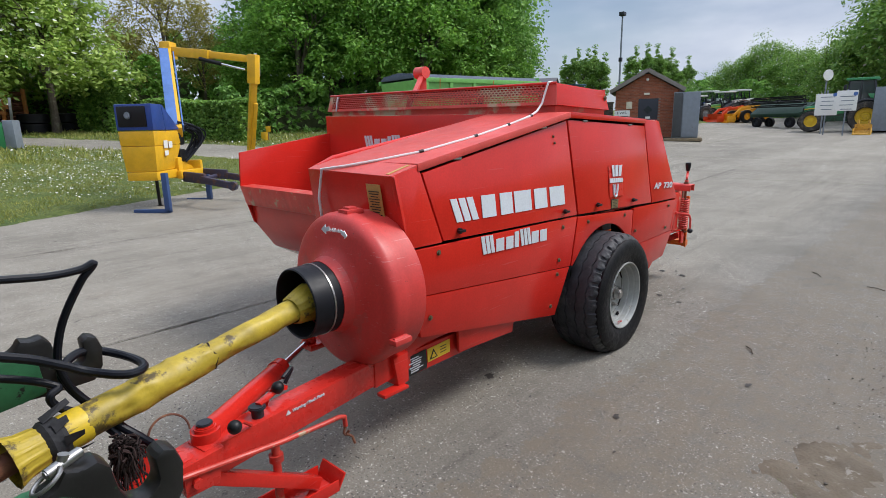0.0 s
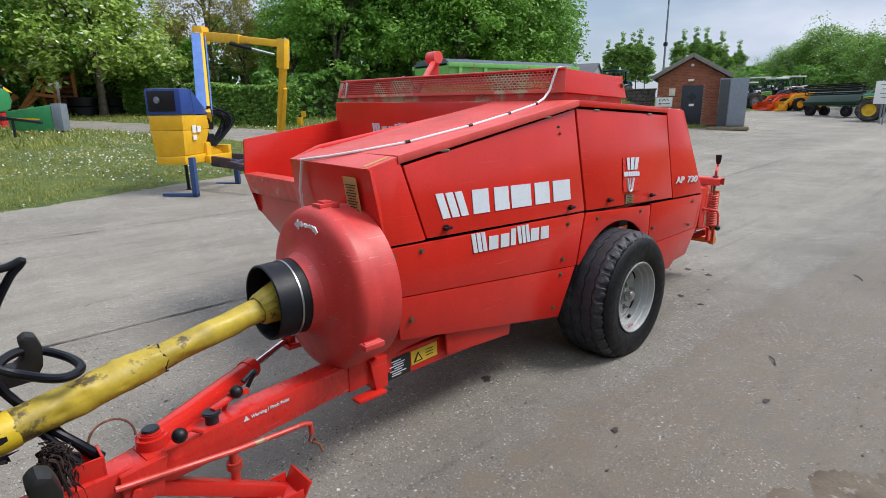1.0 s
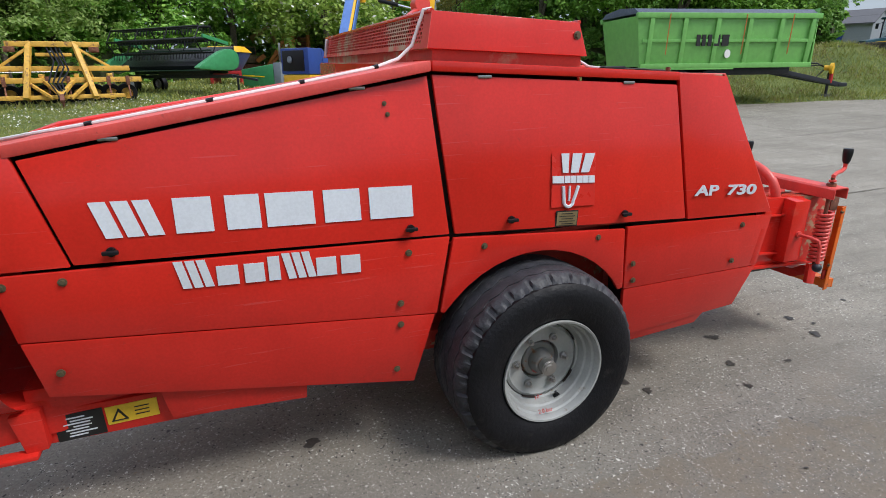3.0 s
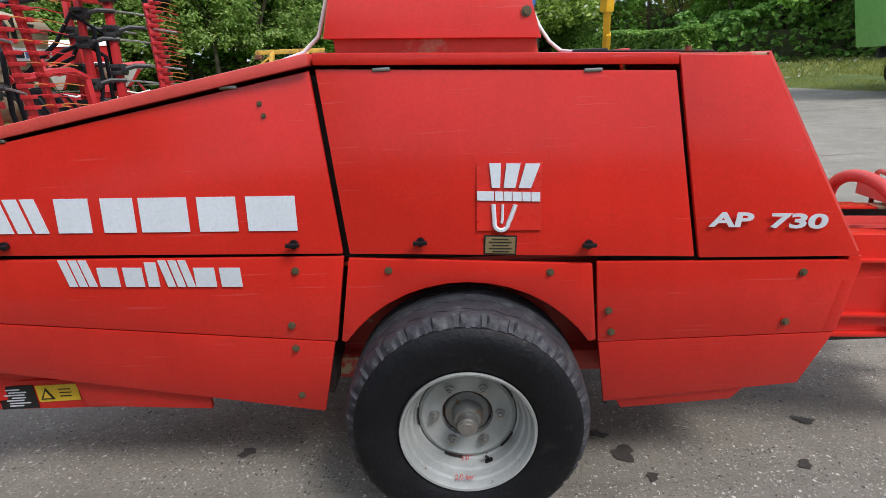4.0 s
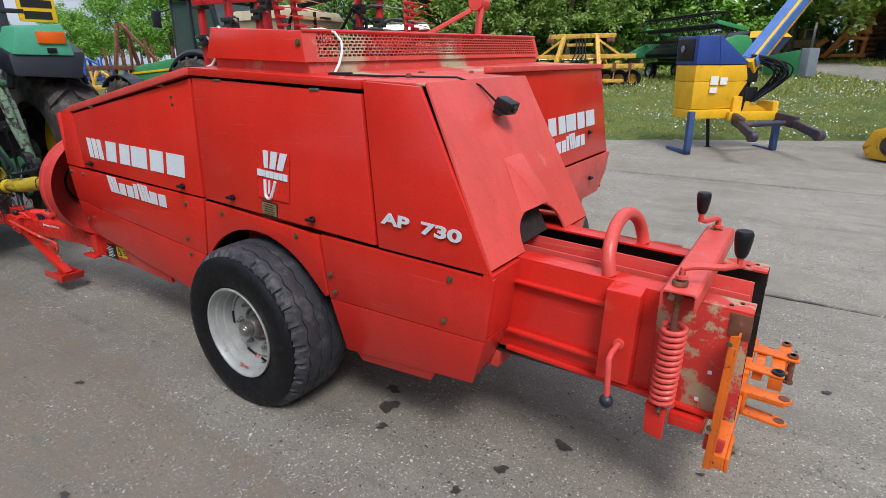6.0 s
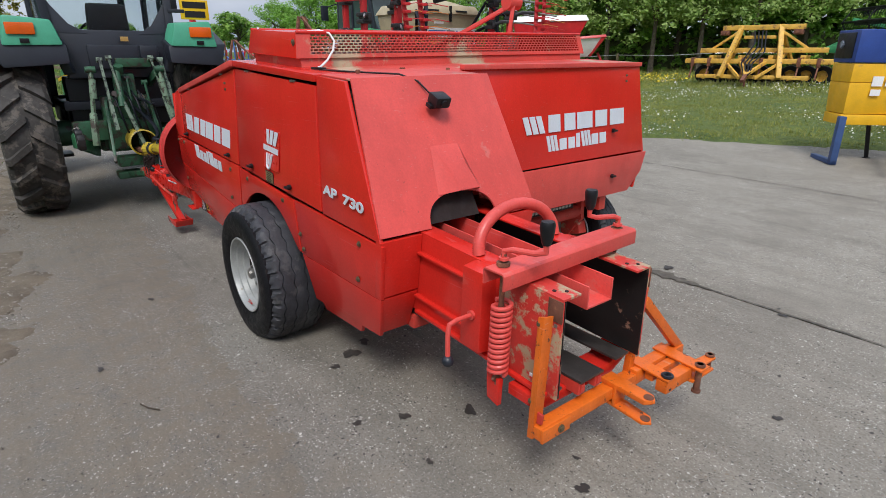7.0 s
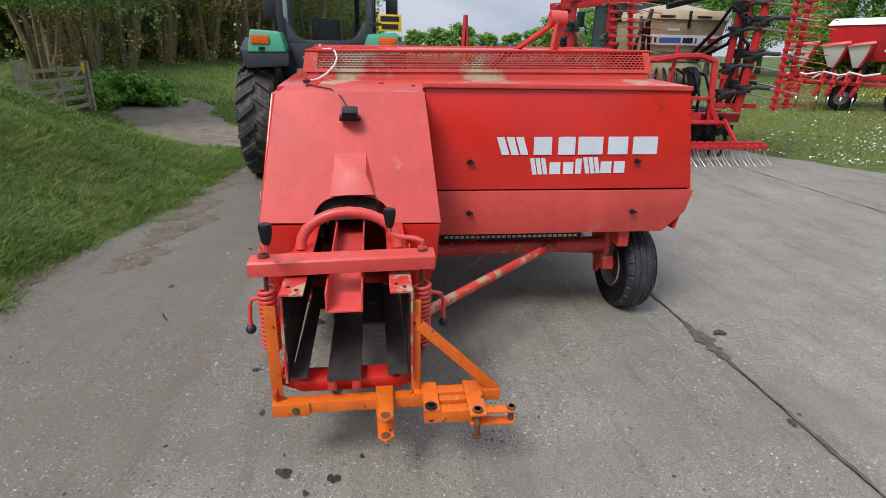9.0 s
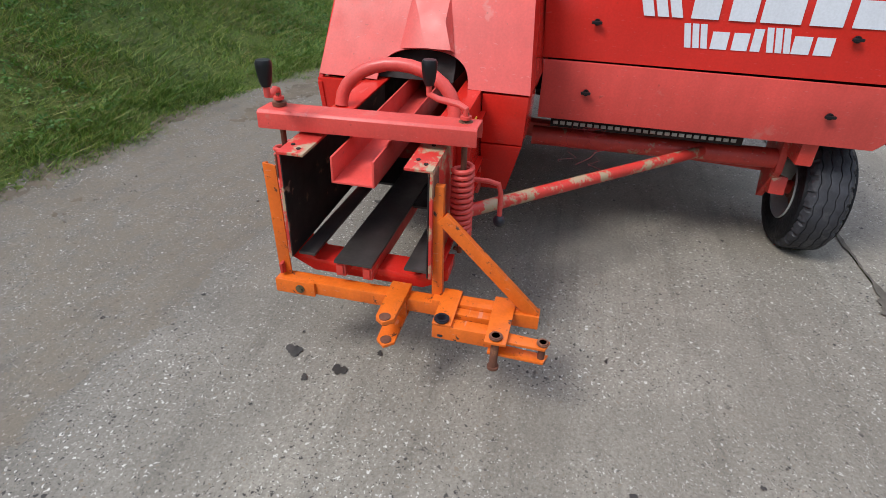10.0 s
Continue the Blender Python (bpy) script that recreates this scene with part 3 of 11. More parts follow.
ground = raw("ground", np.stack([gx, gy, gz], 1), gf, GRASS_GROUND, smooth=True)
tagged(ground, "rough mown grass and soil round the concrete yard", "ground", kind="structure")

# ---- concrete bays, with open joints between them ----
yard = thing("yard", "weathered grey concrete yard with open joints", "yard", kind="structure")
XJ = [-60, -42, -30, -21, -15, -9.6, 12.0, 18.0, 24.0, 31, 39, 48, 58, 70, 85]
XJ = sorted(XJ)
YJ = [-4.2, 2.945, 7.25, 12.2, 17.5, 22, 27, 32, 37, 42]
for i in range(len(XJ) - 1):
    for j in range(len(YJ) - 1):
        x0, x1, y0, y1 = XJ[i] + 0.005, XJ[i + 1] - 0.005, YJ[j] + 0.005, YJ[j + 1] - 0.005
        if inside_yard(np.linspace(x0, x1, 12)[:, None] + 0 * np.linspace(y0, y1, 12), np.linspace(y0, y1, 12)[None, :] + 0 * np.linspace(x0, x1, 12)[:, None]).max() < 0:
            continue
        nx, ny = max(3, int((x1 - x0) / 0.5)), max(3, int((y1 - y0) / 0.5))
        sx, sy, sf = sheet_xy(np.linspace(x0, x1, nx + 1), np.linspace(y0, y1, ny + 1))
        sz = lie(sx, sy) + 0.003 * rnd.uniform(-1, 1)
        rim = (np.abs(sx - x0) < 1e-6) | (np.abs(sx - x1) < 1e-6) | (np.abs(sy - y0) < 1e-6) | (np.abs(sy - y1) < 1e-6)
        sf = sf[inside_yard(sx[sf].mean(1), sy[sf].mean(1)) > -0.45]
        if not len(sf):
            continue
        used, sf = np.unique(sf.ravel(), return_inverse=True)
        raw("slab", np.stack([sx, sy, sz - 0.006 * rim], 1)[used], sf.reshape(-1, 4), CONCRETE, yard, smooth=True)


# ---- soil along the verge, oil spots and litter ----
SOIL = paint("gravelly_soil", (0.128, 0.103, 0.074), 0.95, var=0.3, scale=3, bump=0.6, bscale=60, stain=(0.24, 0.22, 0.19), stain_at=0.58, stain_scale=14)


def soil_sheet(name, label, xs, ys, step, height, material):
    x, y, f = sheet_xy(np.arange(xs[0], xs[1], step), np.arange(ys[0], ys[1], step))
    z = lie(x, y) + height(x, y) + 0.007 * wob(x, y, 5.0) + 0.006 * wob(y, x, 13.0) + np.random.default_rng(3).normal(size=len(x)) * 0.0045
    o = raw(name, np.stack([x, y, z], 1), f, material, smooth=True)
    return tagged(o, label, "soil", kind="structure")


def verge_soil(x, y):
    e = inside_yard(x, y)
    reach = np.clip(0.14 + 0.26 * wob(x * 1.2, y * 1.2) + 0.10 * wob(x * 5, y * 5) + 0.24 * np.exp(-((x + 0.9) / 0.9) ** 2), 0.0, 0.50)
    return 0.034 * ramp01(reach - e, -0.12, 0.06) * (1 - ramp01(-e, 0.18, 0.55)) - 0.024


def track_soil(x, y):
    d = 1.25 + 0.10 * np.clip(-7 - x, 0, 8) - np.abs(y - (-2.5 + 0.50 * (x + 7.0))) + 0.30 * wob(x, y, 0.9)
    d = np.minimum(d, np.minimum(x + 17.5, -6.3 - x + 0.5 * ramp01(y, -2.2, -1.2)))
    return -0.05 + 0.13 * ramp01(d, -0.1, 0.6)


soil_sheet("verge_soil", "bare gravelly soil along the grass verge", (-14, 4.5), (-2.9, -0.6), 0.035, verge_soil, SOIL)
# loose gravel along the verge
gr = np.random.default_rng(19)
gx = gr.uniform(-7, 4.5, 26000)
gy = gr.uniform(-2.6, -0.9, 26000)
ge = inside_yard(gx, gy)
gk = gr.random(26000) < np.exp(-((ge - 0.08) / 0.26) ** 2) * (0.25 + 0.75 * (wob(gx * 2, gy * 2) > 0))
gx, gy = gx[gk], gy[gk]
gs = (0.003 + 0.007 * gr.random(len(gx)) ** 3)[:, None, None]
octa = np.array([(1, 0, 0), (0, 1, 0), (-1, 0, 0), (0, -1, 0), (0, 0, 0.7), (0, 0, -0.7)])[None] * (0.6 + 0.8 * gr.random((len(gx), 6, 1)))
gv = np.stack([gx, gy, lie(gx, gy) + 0.010], 1)[:, None, :] + octa * gs
gf = np.array([(0, 1, 4), (1, 2, 4), (2, 3, 4), (3, 0, 4), (1, 0, 5), (2, 1, 5), (3, 2, 5), (0, 3, 5)])
gf = (gf[None] + 6 * np.arange(len(gx))[:, None, None]).reshape(-1, 3)
tagged(raw("gravel", gv.reshape(-1, 3), gf, paint("mixed_gravel", (0.27, 0.24, 0.20), 0.9, var=0.3, island=0.6)), "loose small gravel along the grass verge", "gravel", kind="stuff")
soil_sheet("dirt_track", "bare brown dirt track leading to the field gate", (-19.5, -5.4), (-10.5, 1.2), 0.10, track_soil, paint("brown_track_dirt", (0.185, 0.150, 0.108), 0.95, var=0.3, scale=3, bump=0.6, bscale=60, stain=(0.24, 0.20, 0.15), stain_at=0.58, stain_scale=5))

MUD = 1.35
FILLER = paint("dirt_in_joint", (0.10, 0.087, 0.070), 0.95, var=0.4, scale=12, bump=0.6, bscale=80, stain=(0.06, 0.085, 0.03), stain_at=0.62, stain_scale=3)
for axis, at0, lo, hi in (("x", 2.945, -9.5, 16.0), ("x", 7.25, -5.0, 16.0)):
    u = np.arange(lo, hi, 0.04)
    w = 0.006 + 0.009 * np.clip(wob(u * 2.1, u * 0.3 + at0, 2.0) + 0.25, 0, 2) + 0.004 * np.sin(u * 61)
    c = at0 + 0.004 * np.sin(u * 23 + at0)
    if at0 < 5:
        w += 0.075 * np.exp(-((u - MUD) / 0.22) ** 2) * (0.6 + 0.4 * np.sin(u * 37 + 2 * np.sin(u * 90)))
    a, b2 = c - w, c + w
    X = np.stack([u, u], 1) if axis == "x" else np.stack([a, b2], 1)
    Y = np.stack([a, b2], 1) if axis == "x" else np.stack([u, u], 1)
    Z = lie(X, Y) + 0.004
    k = len(u)
    i0 = np.arange(k - 1) * 2
    f = np.stack([i0, i0 + 1, i0 + 3, i0 + 2], 1)
    if axis == "x":
        f = f[:, ::-1]
    raw("joint_dirt", np.stack([X.ravel(), Y.ravel(), Z.ravel()], 1), f, FILLER, yard)
rs = np.random.default_rng(5)
spots = [(2.38, 0.185, 0.031), (2.44, 0.42, 0.026), (2.52, 0.30, 0.014), (2.30, 0.55, 0.012), (1.72, 0.40, 0.031), (0.82, 0.20, 0.045), (0.74, 0.34, 0.031), (0.90, 0.05, 0.022), (-0.89, 0.275, 0.031), (-0.83, -0.6, 0.019), (0.07, -1.06, 0.019), (1.24, 3.12, 0.037), (2.26, 2.9, 0.022), (1.55, 0.10, 0.025), (1.45, -0.12, 0.019), (1.9, 0.0, 0.015), (2.75, 1.6, 0.019), (3.1, 0.5, 0.015)]
spots += [(rs.uniform(-3, 5), rs.uniform(-1.2, 6), rs.uniform(0.003, 0.010)) for k in range(150)]
vv, ff = [], []
for x, y, r in spots:
    n = 26
    k = len(vv)
    a = np.linspace(0, 2 * np.pi, n, endpoint=False)
    q = r * (0.95 + 0.10 * rs.random(n)) * (1 + 0.26 * np.sin(2 * a + rs.random() * 6) + 0.17 * np.sin(3 * a + rs.random() * 6) + 0.12 * np.sin(5 * a + rs.random() * 6) + 0.07 * np.sin(8 * a + rs.random() * 6))
    for ai, qi in zip(a, q):
        px, py = x + 1.25 * qi * math.cos(ai), y + qi * math.sin(ai)
        vv.append((px, py, float(lie(px, py)) + 0.0055))
    ff.append(list(range(k, k + n)))
stains = raw("oil_stains", vv, ff, paint("dark_oil", (0.042, 0.036, 0.032), 0.6, var=0.3, scale=20))
tagged(stains, "small dark oil and mud spots on the concrete", "stains", kind="stuff")
for p, q in (((3.2, -0.95), (3.36, -0.85)), ((2.6, -1.75), (2.75, -1.71)), ((0.6, -0.95), (0.72, -0.88)), ((3.0, -1.5), (3.06, -1.36))):
    m = ((p[0] + q[0]) / 2 + 0.01, (p[1] + q[1]) / 2 - 0.01)
    tw = part("twig", B().tube([(*p, 0.010), (*m, 0.014), (*q, 0.010)], 0.004, 6), paint("dead_twig", (0.06, 0.045, 0.03), 0.9), None)
    tagged(tw, "small dead twig lying on the concrete", "twig", "fallen twigs")

# ---- the baler ----
baler = thing("hay_baler", "red square hay baler with faded paint, hitched behind a tractor", "baler")


def side_y(z):
    """How far the left side stands in from its foremost plane at a height."""
    return 0.0 + max(0.0, z - 1.1) * 0.115 + max(0.0, 0.74 - z) * 0.16


def side_panel(name, poly, material, label="", proud=0.0, thick=0.022):
    b = B()
    if len(poly) <= 5:
        mx, mz = sum(x for x, z in poly) / len(poly), sum(z for x, z in poly) / len(poly)
        poly = [(x + math.copysign(0.0045, x - mx), z + math.copysign(0.0045, z - mz)) for x, z in poly]
    lo = [(x, side_y(z) - proud, z) for x, z in poly]
    hi = [(x, side_y(z) - proud + thick, z) for x, z in poly]
    b.hexa(lo, hi, 0.005)
    return part(name, b, material, baler, label)


front_door = side_panel("side_door", [(-1.708, 1.434), (-0.348, 1.668), (-0.285, 1.052), (-1.607, 1.097)], RED, "large hinged red side door with white lettering shapes")
middle_door = side_panel("side_door", [(-0.318, 1.672), (0.868, 1.612), (0.958, 0.990), (-0.252, 1.050)], RED)
rear_panel = side_panel("rear_side_panel", [(0.886, 1.662), (1.168, 1.645), (1.532, 0.968), (0.984, 0.985)], RED)
nose_panel = side_panel("nose_side_panel", [(-1.908, 1.437), (-1.742, 1.474), (-1.728, 1.43), (-1.625, 1.092), (-1.856, 1.098)], RED)
strip_1 = side_panel("lower_side_panel", [(-1.85, 1.078), (-0.283, 1.032), (-0.343, 0.704), (-1.812, 0.850)], RED)
strip_2 = side_panel("lower_side_panel", [(-1.808, 0.836), (-0.352, 0.692), (-0.438, 0.364), (-1.772, 0.625)], RED)
rear_strip = side_panel("lower_side_panel", [(0.626, 0.974), (1.546, 0.944), (1.503, 0.672), (0.644, 0.662)], RED)
rear_low = side_panel("lower_side_panel", [(0.646, 0.650), (1.500, 0.660), (1.420, 0.436), (0.688, 0.372)], RED)
arch = [(-0.262, 1.030), (0.606, 0.972), (0.632, 0.668)]
a0, a1 = math.atan2(0.668 - 0.376, 0.622 - 0.14), math.pi - math.atan2(0.69 - 0.376, 0.44)
for i in range(15):
    a = a0 + (a1 - a0) * i / 14
    arch.append((0.14 + 0.545 * math.cos(a), 0.376 + 0.545 * math.sin(a)))
arch.append((-0.322, 0.700))
arch_panel = side_panel("wheel_arch_panel", arch, RED)
b = B().hexa([(-1.443, 0.06, 0.55), (-1.419, 0.075, 0.409), (-0.906, 0.08, 0.375), (-0.90, 0.07, 0.46)], [(-1.443, 0.08, 0.55), (-1.419, 0.095, 0.409), (-0.906, 0.10, 0.375), (-0.90, 0.09, 0.46)], 0.003)
part("under_flap", b, RED, baler)
b = B().hexa([(0.72, 0.065, 0.40), (0.76, 0.085, 0.318), (1.19, 0.075, 0.352), (1.24, 0.055, 0.43)], [(0.72, 0.085, 0.40), (0.76, 0.105, 0.318), (1.19, 0.095, 0.352), (1.24, 0.075, 0.43)], 0.003)
part("under_flap", b, RED, baler)

# near-black block behind the panels: the shade in their gaps put into its colour
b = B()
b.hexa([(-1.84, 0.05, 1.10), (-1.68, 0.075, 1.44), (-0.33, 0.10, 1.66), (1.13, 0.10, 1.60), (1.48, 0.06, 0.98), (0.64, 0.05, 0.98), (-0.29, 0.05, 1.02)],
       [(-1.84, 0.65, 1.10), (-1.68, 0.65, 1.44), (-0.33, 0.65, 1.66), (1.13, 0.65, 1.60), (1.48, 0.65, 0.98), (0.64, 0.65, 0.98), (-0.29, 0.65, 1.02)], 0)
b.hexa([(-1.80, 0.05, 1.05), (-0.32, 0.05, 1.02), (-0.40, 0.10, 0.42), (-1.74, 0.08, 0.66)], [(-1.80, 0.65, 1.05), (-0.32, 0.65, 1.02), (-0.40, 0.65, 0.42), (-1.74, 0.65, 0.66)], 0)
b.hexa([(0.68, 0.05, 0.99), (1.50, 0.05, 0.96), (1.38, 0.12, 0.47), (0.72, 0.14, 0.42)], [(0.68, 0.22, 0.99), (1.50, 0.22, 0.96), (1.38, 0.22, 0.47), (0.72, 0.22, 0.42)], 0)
part("inner_shade_block", b, DARK_AND_SHADE, baler)
# chamber floor and wheel-well walls inside the arch
b = B()
b.box(-0.45, 0.75, 0.32, 0.36, 0.36, 1.02, 0.003)
b.box(-0.34, 0.70, 0.05, 0.34, 0.985, 1.0, 0.0)
b.box(-1.7, 1.45, 0.24, 0.80, 0.42, 0.50, 0.01)
part("wheel_well", b, RED_WORN, baler)
b = B().cyl((0.14, -0.06, 0.385), (0.14, 0.9, 0.385), 0.045, n=14).beam((0.14, 0.3, 0.40), (0.62, 2.4, 0.48), 0.10, 0.10)
part("axle_beam", b, RED_WORN, baler)

# lids
LX = -1.745
b = B()
for poly in ([(LX, 1.446), (-0.335, 1.688), (-0.335, 1.728), (LX, 1.488)],):
    b.hexa([(x, 0.035, z) for x, z in poly], [(x, 0.735, z) for x, z in poly], 0.008)
part("front_lid", b, RED_FADED, baler, "sloping lid, faded pinkish red")
b = B()
b.hexa([(-0.325, 0.052, 1.688), (-0.325, 0.052, 1.728), (0.876, 0.052, 1.672), (0.876, 0.052, 1.634)], [(-0.325, 0.30, 1.70), (-0.325, 0.30, 1.734), (0.876, 0.30, 1.678), (0.876, 0.30, 1.646)], 0.006)
part("lid_edge", b, RED, baler)
b = B()
b.hexa([(-0.33, 0.09, 1.69), (-0.33, 2.72, 1.735), (0.95, 2.745, 1.69), (0.95, 0.95, 1.665), (1.184, 0.948, 1.655), (1.184, 0.10, 1.648)],
       [(-0.33, 0.09, 1.722), (-0.33, 2.72, 1.762), (0.95, 2.745, 1.712), (0.95, 0.95, 1.678), (1.184, 0.948, 1.664), (1.184, 0.10, 1.658)], 0.004)
part("top_cover", b, RED_DUSTY, baler, "dusty faded red top cover")

# nose box above the flywheel
b = B()
b.hexa([(-1.912, 0.042, 1.440), (-1.740, 0.042, 1.482), (-1.740, 0.72, 1.494), (-1.920, 0.69, 1.452)], [(-1.905, 0.042, 1.425), (-1.735, 0.042, 1.470), (-1.735, 0.72, 1.48), (-1.910, 0.69, 1.436)], 0.003)
part("nose_top", b, RED_FADED, baler)
b = B()
b.hexa([(-1.912, 0.022, 1.438), (-1.920, 0.69, 1.450), (-1.86, 0.72, 1.05), (-1.858, 0.0, 1.095)], [(-1.885, 0.03, 1.438), (-1.893, 0.69, 1.45), (-1.835, 0.72, 1.05), (-1.833, 0.01, 1.095)], 0.006)
part("nose_front", b, RED, baler)
b = B()
b.hexa([(-1.915, 0.70, 1.45), (-1.74, 0.72, 1.51), (-0.33, 0.735, 1.72), (-0.33, 0.735, 0.75), (-1.80, 0.72, 0.75)], [(-1.91, 0.68, 1.45), (-1.74, 0.70, 1.50), (-0.33, 0.715, 1.71), (-0.33, 0.715, 0.75), (-1.80, 0.70, 0.75)], 0.004)
part("inner_side_wall", b, RED, baler)

# labels on the nose
def flat(name, centre, right, up, w, h, material, parent, label="", lift=0.003):
    """A thin sticker on a surface given by its right and up directions."""
    c, r, u = Vector(centre), Vector(right).normalized(), Vector(up).normalized()
    u = (u - r * u.dot(r)).normalized()
    nn = r.cross(u)
    m = Matrix((r, u, nn)).transposed().to_4x4()
    m.translation = c
    bb = B().box(-w / 2, w / 2, -h / 2, h / 2, 0, lift, 0, m)
    return part(name, bb, material, parent, label)


lab = flat("label", (-1.9085, 0.16, 1.30), (0, -1, 0), (-0.14, 0, 1), 0.10, 0.20, TAN_LABEL, baler, "aged tan instruction label")
for k in range(11):
    flat("print_bar", (-1.903 + 0.0115 + 0.0017 * k - 0.016 - 0.0075, 0.16, 1.365 - 0.0125 * k), (0, -1, 0), (-0.14, 0, 1), 0.076 - 0.012 * (k % 3), 0.004, INK, lab, lift=0.008)
flat("label", (-1.828, 0.085, 1.4615), (1, 0, 0.244), (0, 1, 0.018), 0.14, 0.018, TAN_LABEL, baler, lift=0.003)

# hood with perforated screens
b = B()
HX0, HX1, HY0, HY1 = -0.305, 0.445, 0.165, 2.72
b.hexa([(HX0 + 0.03, HY0 + 0.04, 1.69), (HX1 - 0.0, HY0 + 0.04, 1.67), (HX1 - 0.0, HY1 - 0.04, 1.70), (HX0 + 0.03, HY1 - 0.04, 1.72)],
       [(HX0 + 0.03, HY0 + 0.025, 1.776), (HX1 - 0.015, HY0 + 0.025, 1.746), (HX1 - 0.015, HY1 - 0.03, 1.778), (HX0 + 0.03, HY1 - 0.03, 1.80)], 0.004)
part("hood_skirt", b, RED_DUSTY, baler)
hood_lo = [(HX0, HY0, 1.776), (HX1, HY0, 1.744), (HX1, HY1, 1.776), (HX0, HY1, 1.80)]
hood_hi = [(HX0 + 0.03, HY0 + 0.022, 1.918), (HX1 - 0.035, HY0 + 0.022, 1.884), (HX1 - 0.035, HY1 - 0.03, 1.925), (HX0 + 0.03, HY1 - 0.03, 1.945)]
hood_end = part("hood_end", B().sheet([hood_lo[0], hood_lo[1], hood_hi[1], hood_hi[0]], 0.012), RED, baler)
part("hood_end", B().sheet([hood_lo[2], hood_lo[3], hood_hi[3], hood_hi[2]], 0.012), RED, baler)
b = B()
b.sheet([hood_hi[0], hood_hi[1], hood_hi[2], hood_hi[3]], 0.010)
b.tube([hood_hi[1], hood_hi[2]], 0.009, 8)
b.tube([hood_hi[0], hood_hi[3]], 0.009, 8)
part("hood_lid", b, RED, baler)


def screen(p00, p10, p11, p01, cols, rows, margin, name):
    """A punched sheet between four corners: slots in staggered rows are left open."""
    p00, p10, p11, p01 = map(Vector, (p00, p10, p11, p01))
    nrm = (p10 - p00).cross(p01 - p00).normalized()
    vs, fs = [], []

    def at(u, v):
        return (p00 * (1 - u) + p10 * u) * (1 - v) + (p01 * (1 - u) + p11 * u) * v

    def quad(u0, u1, v0, v1):
        k = len(vs)
        vs.extend([at(u0, v0), at(u1, v0), at(u1, v1), at(u0, v1)])
        vs.extend([v - nrm * 0.003 for v in vs[k:k + 4]])
        fs.extend([(k, k + 1, k + 2, k + 3), (k + 7, k + 6, k + 5, k + 4), (k, k + 4, k + 5, k + 1), (k + 1, k + 5, k + 6, k + 2), (k + 2, k + 6, k + 7, k + 3), (k + 3, k + 7, k + 4, k)])
    mu0, mu1, mv0, mv1 = margin
    quad(0, mu0, 0, 1), quad(1 - mu1, 1, 0, 1), quad(mu0, 1 - mu1, 0, mv0), quad(mu0, 1 - mu1, 1 - mv1, 1)
    dv, du = (1 - mv0 - mv1) / rows, (1 - mu0 - mu1) / cols
    for r in range(rows):
        v0 = mv0 + r * dv
        quad(mu0, 1 - mu1, v0, v0 + dv * 0.34)
        for c in range(cols + 1):
            u = mu0 + (c + (0.5 if r % 2 else 0.0)) * du
            a, z = max(mu0, u - du * 0.11), min(1 - mu1, u + du * 0.11)
            if z > a:
                quad(a, z, v0 + dv * 0.34, v0 + dv)
    return raw(name, [tuple(v) for v in vs], fs, RED_DUSTY, baler)


screen(hood_lo[1], hood_lo[2], hood_hi[2], hood_hi[1], 72, 7, (0.035, 0.02, 0.12, 0.08), "punched_screen")
screen(hood_lo[3], hood_lo[0], hood_hi[0], hood_hi[3], 72, 7, (0.02, 0.035, 0.12, 0.08), "punched_screen")
b = B().beam((HX0 + 0.008, 2.58, 1.80), (HX0 + 0.02, 2.56, 1.93), 0.05, 0.012)
part("white_tag", b, WHITE, baler, "pale plastic tag on the screen")

# a tall red bracket behind the hood
b = B()
b.beam((0.28, 2.00, 1.90), (0.30, 2.02, 2.14), 0.09, 0.03).beam((0.29, 2.00, 2.12), (-0.26, 1.65, 1.79), 0.04, 0.03)
b.cyl((0.29, 1.95, 2.14), (0.29, 2.07, 2.14), 0.055, n=16)
part("hood_strut", b, RED_FADED, baler)

# rear sloping cover with raised ridge and an arch for the chamber
TL, BL, BR, TR = Vector((1.184, 0.091, 1.660)), Vector((1.530, 0.006, 0.980)), Vector((1.533, 1.015, 0.968)), Vector((1.186, 0.946, 1.668))


def slope(u, v):
    """A place on the cover: u from left to right, v from top to bottom."""
    return (TL * (1 - u) + TR * u) * (1 - v) + (BL * (1 - u) + BR * u) * v


t = bmesh.new()
nv = 24
grid = {}
CU, HW, HH = 0.503, 0.215, 0.205
us = sorted({round(k / 20, 4) for k in range(21) if abs(k / 20 - CU) > HW} | {round(CU + HW * math.sin(a), 4) for a in np.linspace(-math.pi / 2, math.pi / 2, 45)})
nu = len(us) - 1
for i, u in enumerate(us):
    reach = 1 - HH * max(0.0, 1 - min(1.0, abs(u - CU) / HW) ** 2.6) ** (1 / 2.6)
    for j in range(nv + 1):
        grid[i, j] = t.verts.new(slope(u, j / nv * reach))
for i in range(nu):
    for j in range(nv):
        t.faces.new((grid[i, j], grid[i + 1, j], grid[i + 1, j + 1], grid[i, j + 1]))
for v in [v for v in t.verts if not v.link_faces]:
    t.verts.remove(v)
bmesh.ops.recalc_face_normals(t, faces=t.faces[:])
me = bpy.data.meshes.new("cover")
t.to_mesh(me)
t.free()
cover = new("rear_cover", finish(me, RED_FADED))
for f in me.polygons:
    f.use_smooth = False
cover.parent = baler
cover["label"] = "sloping faded red rear cover with an arched cut-out"
sol = cover.modifiers.new("thick", "SOLIDIFY")
sol.thickness, sol.offset = 0.010, 0.0
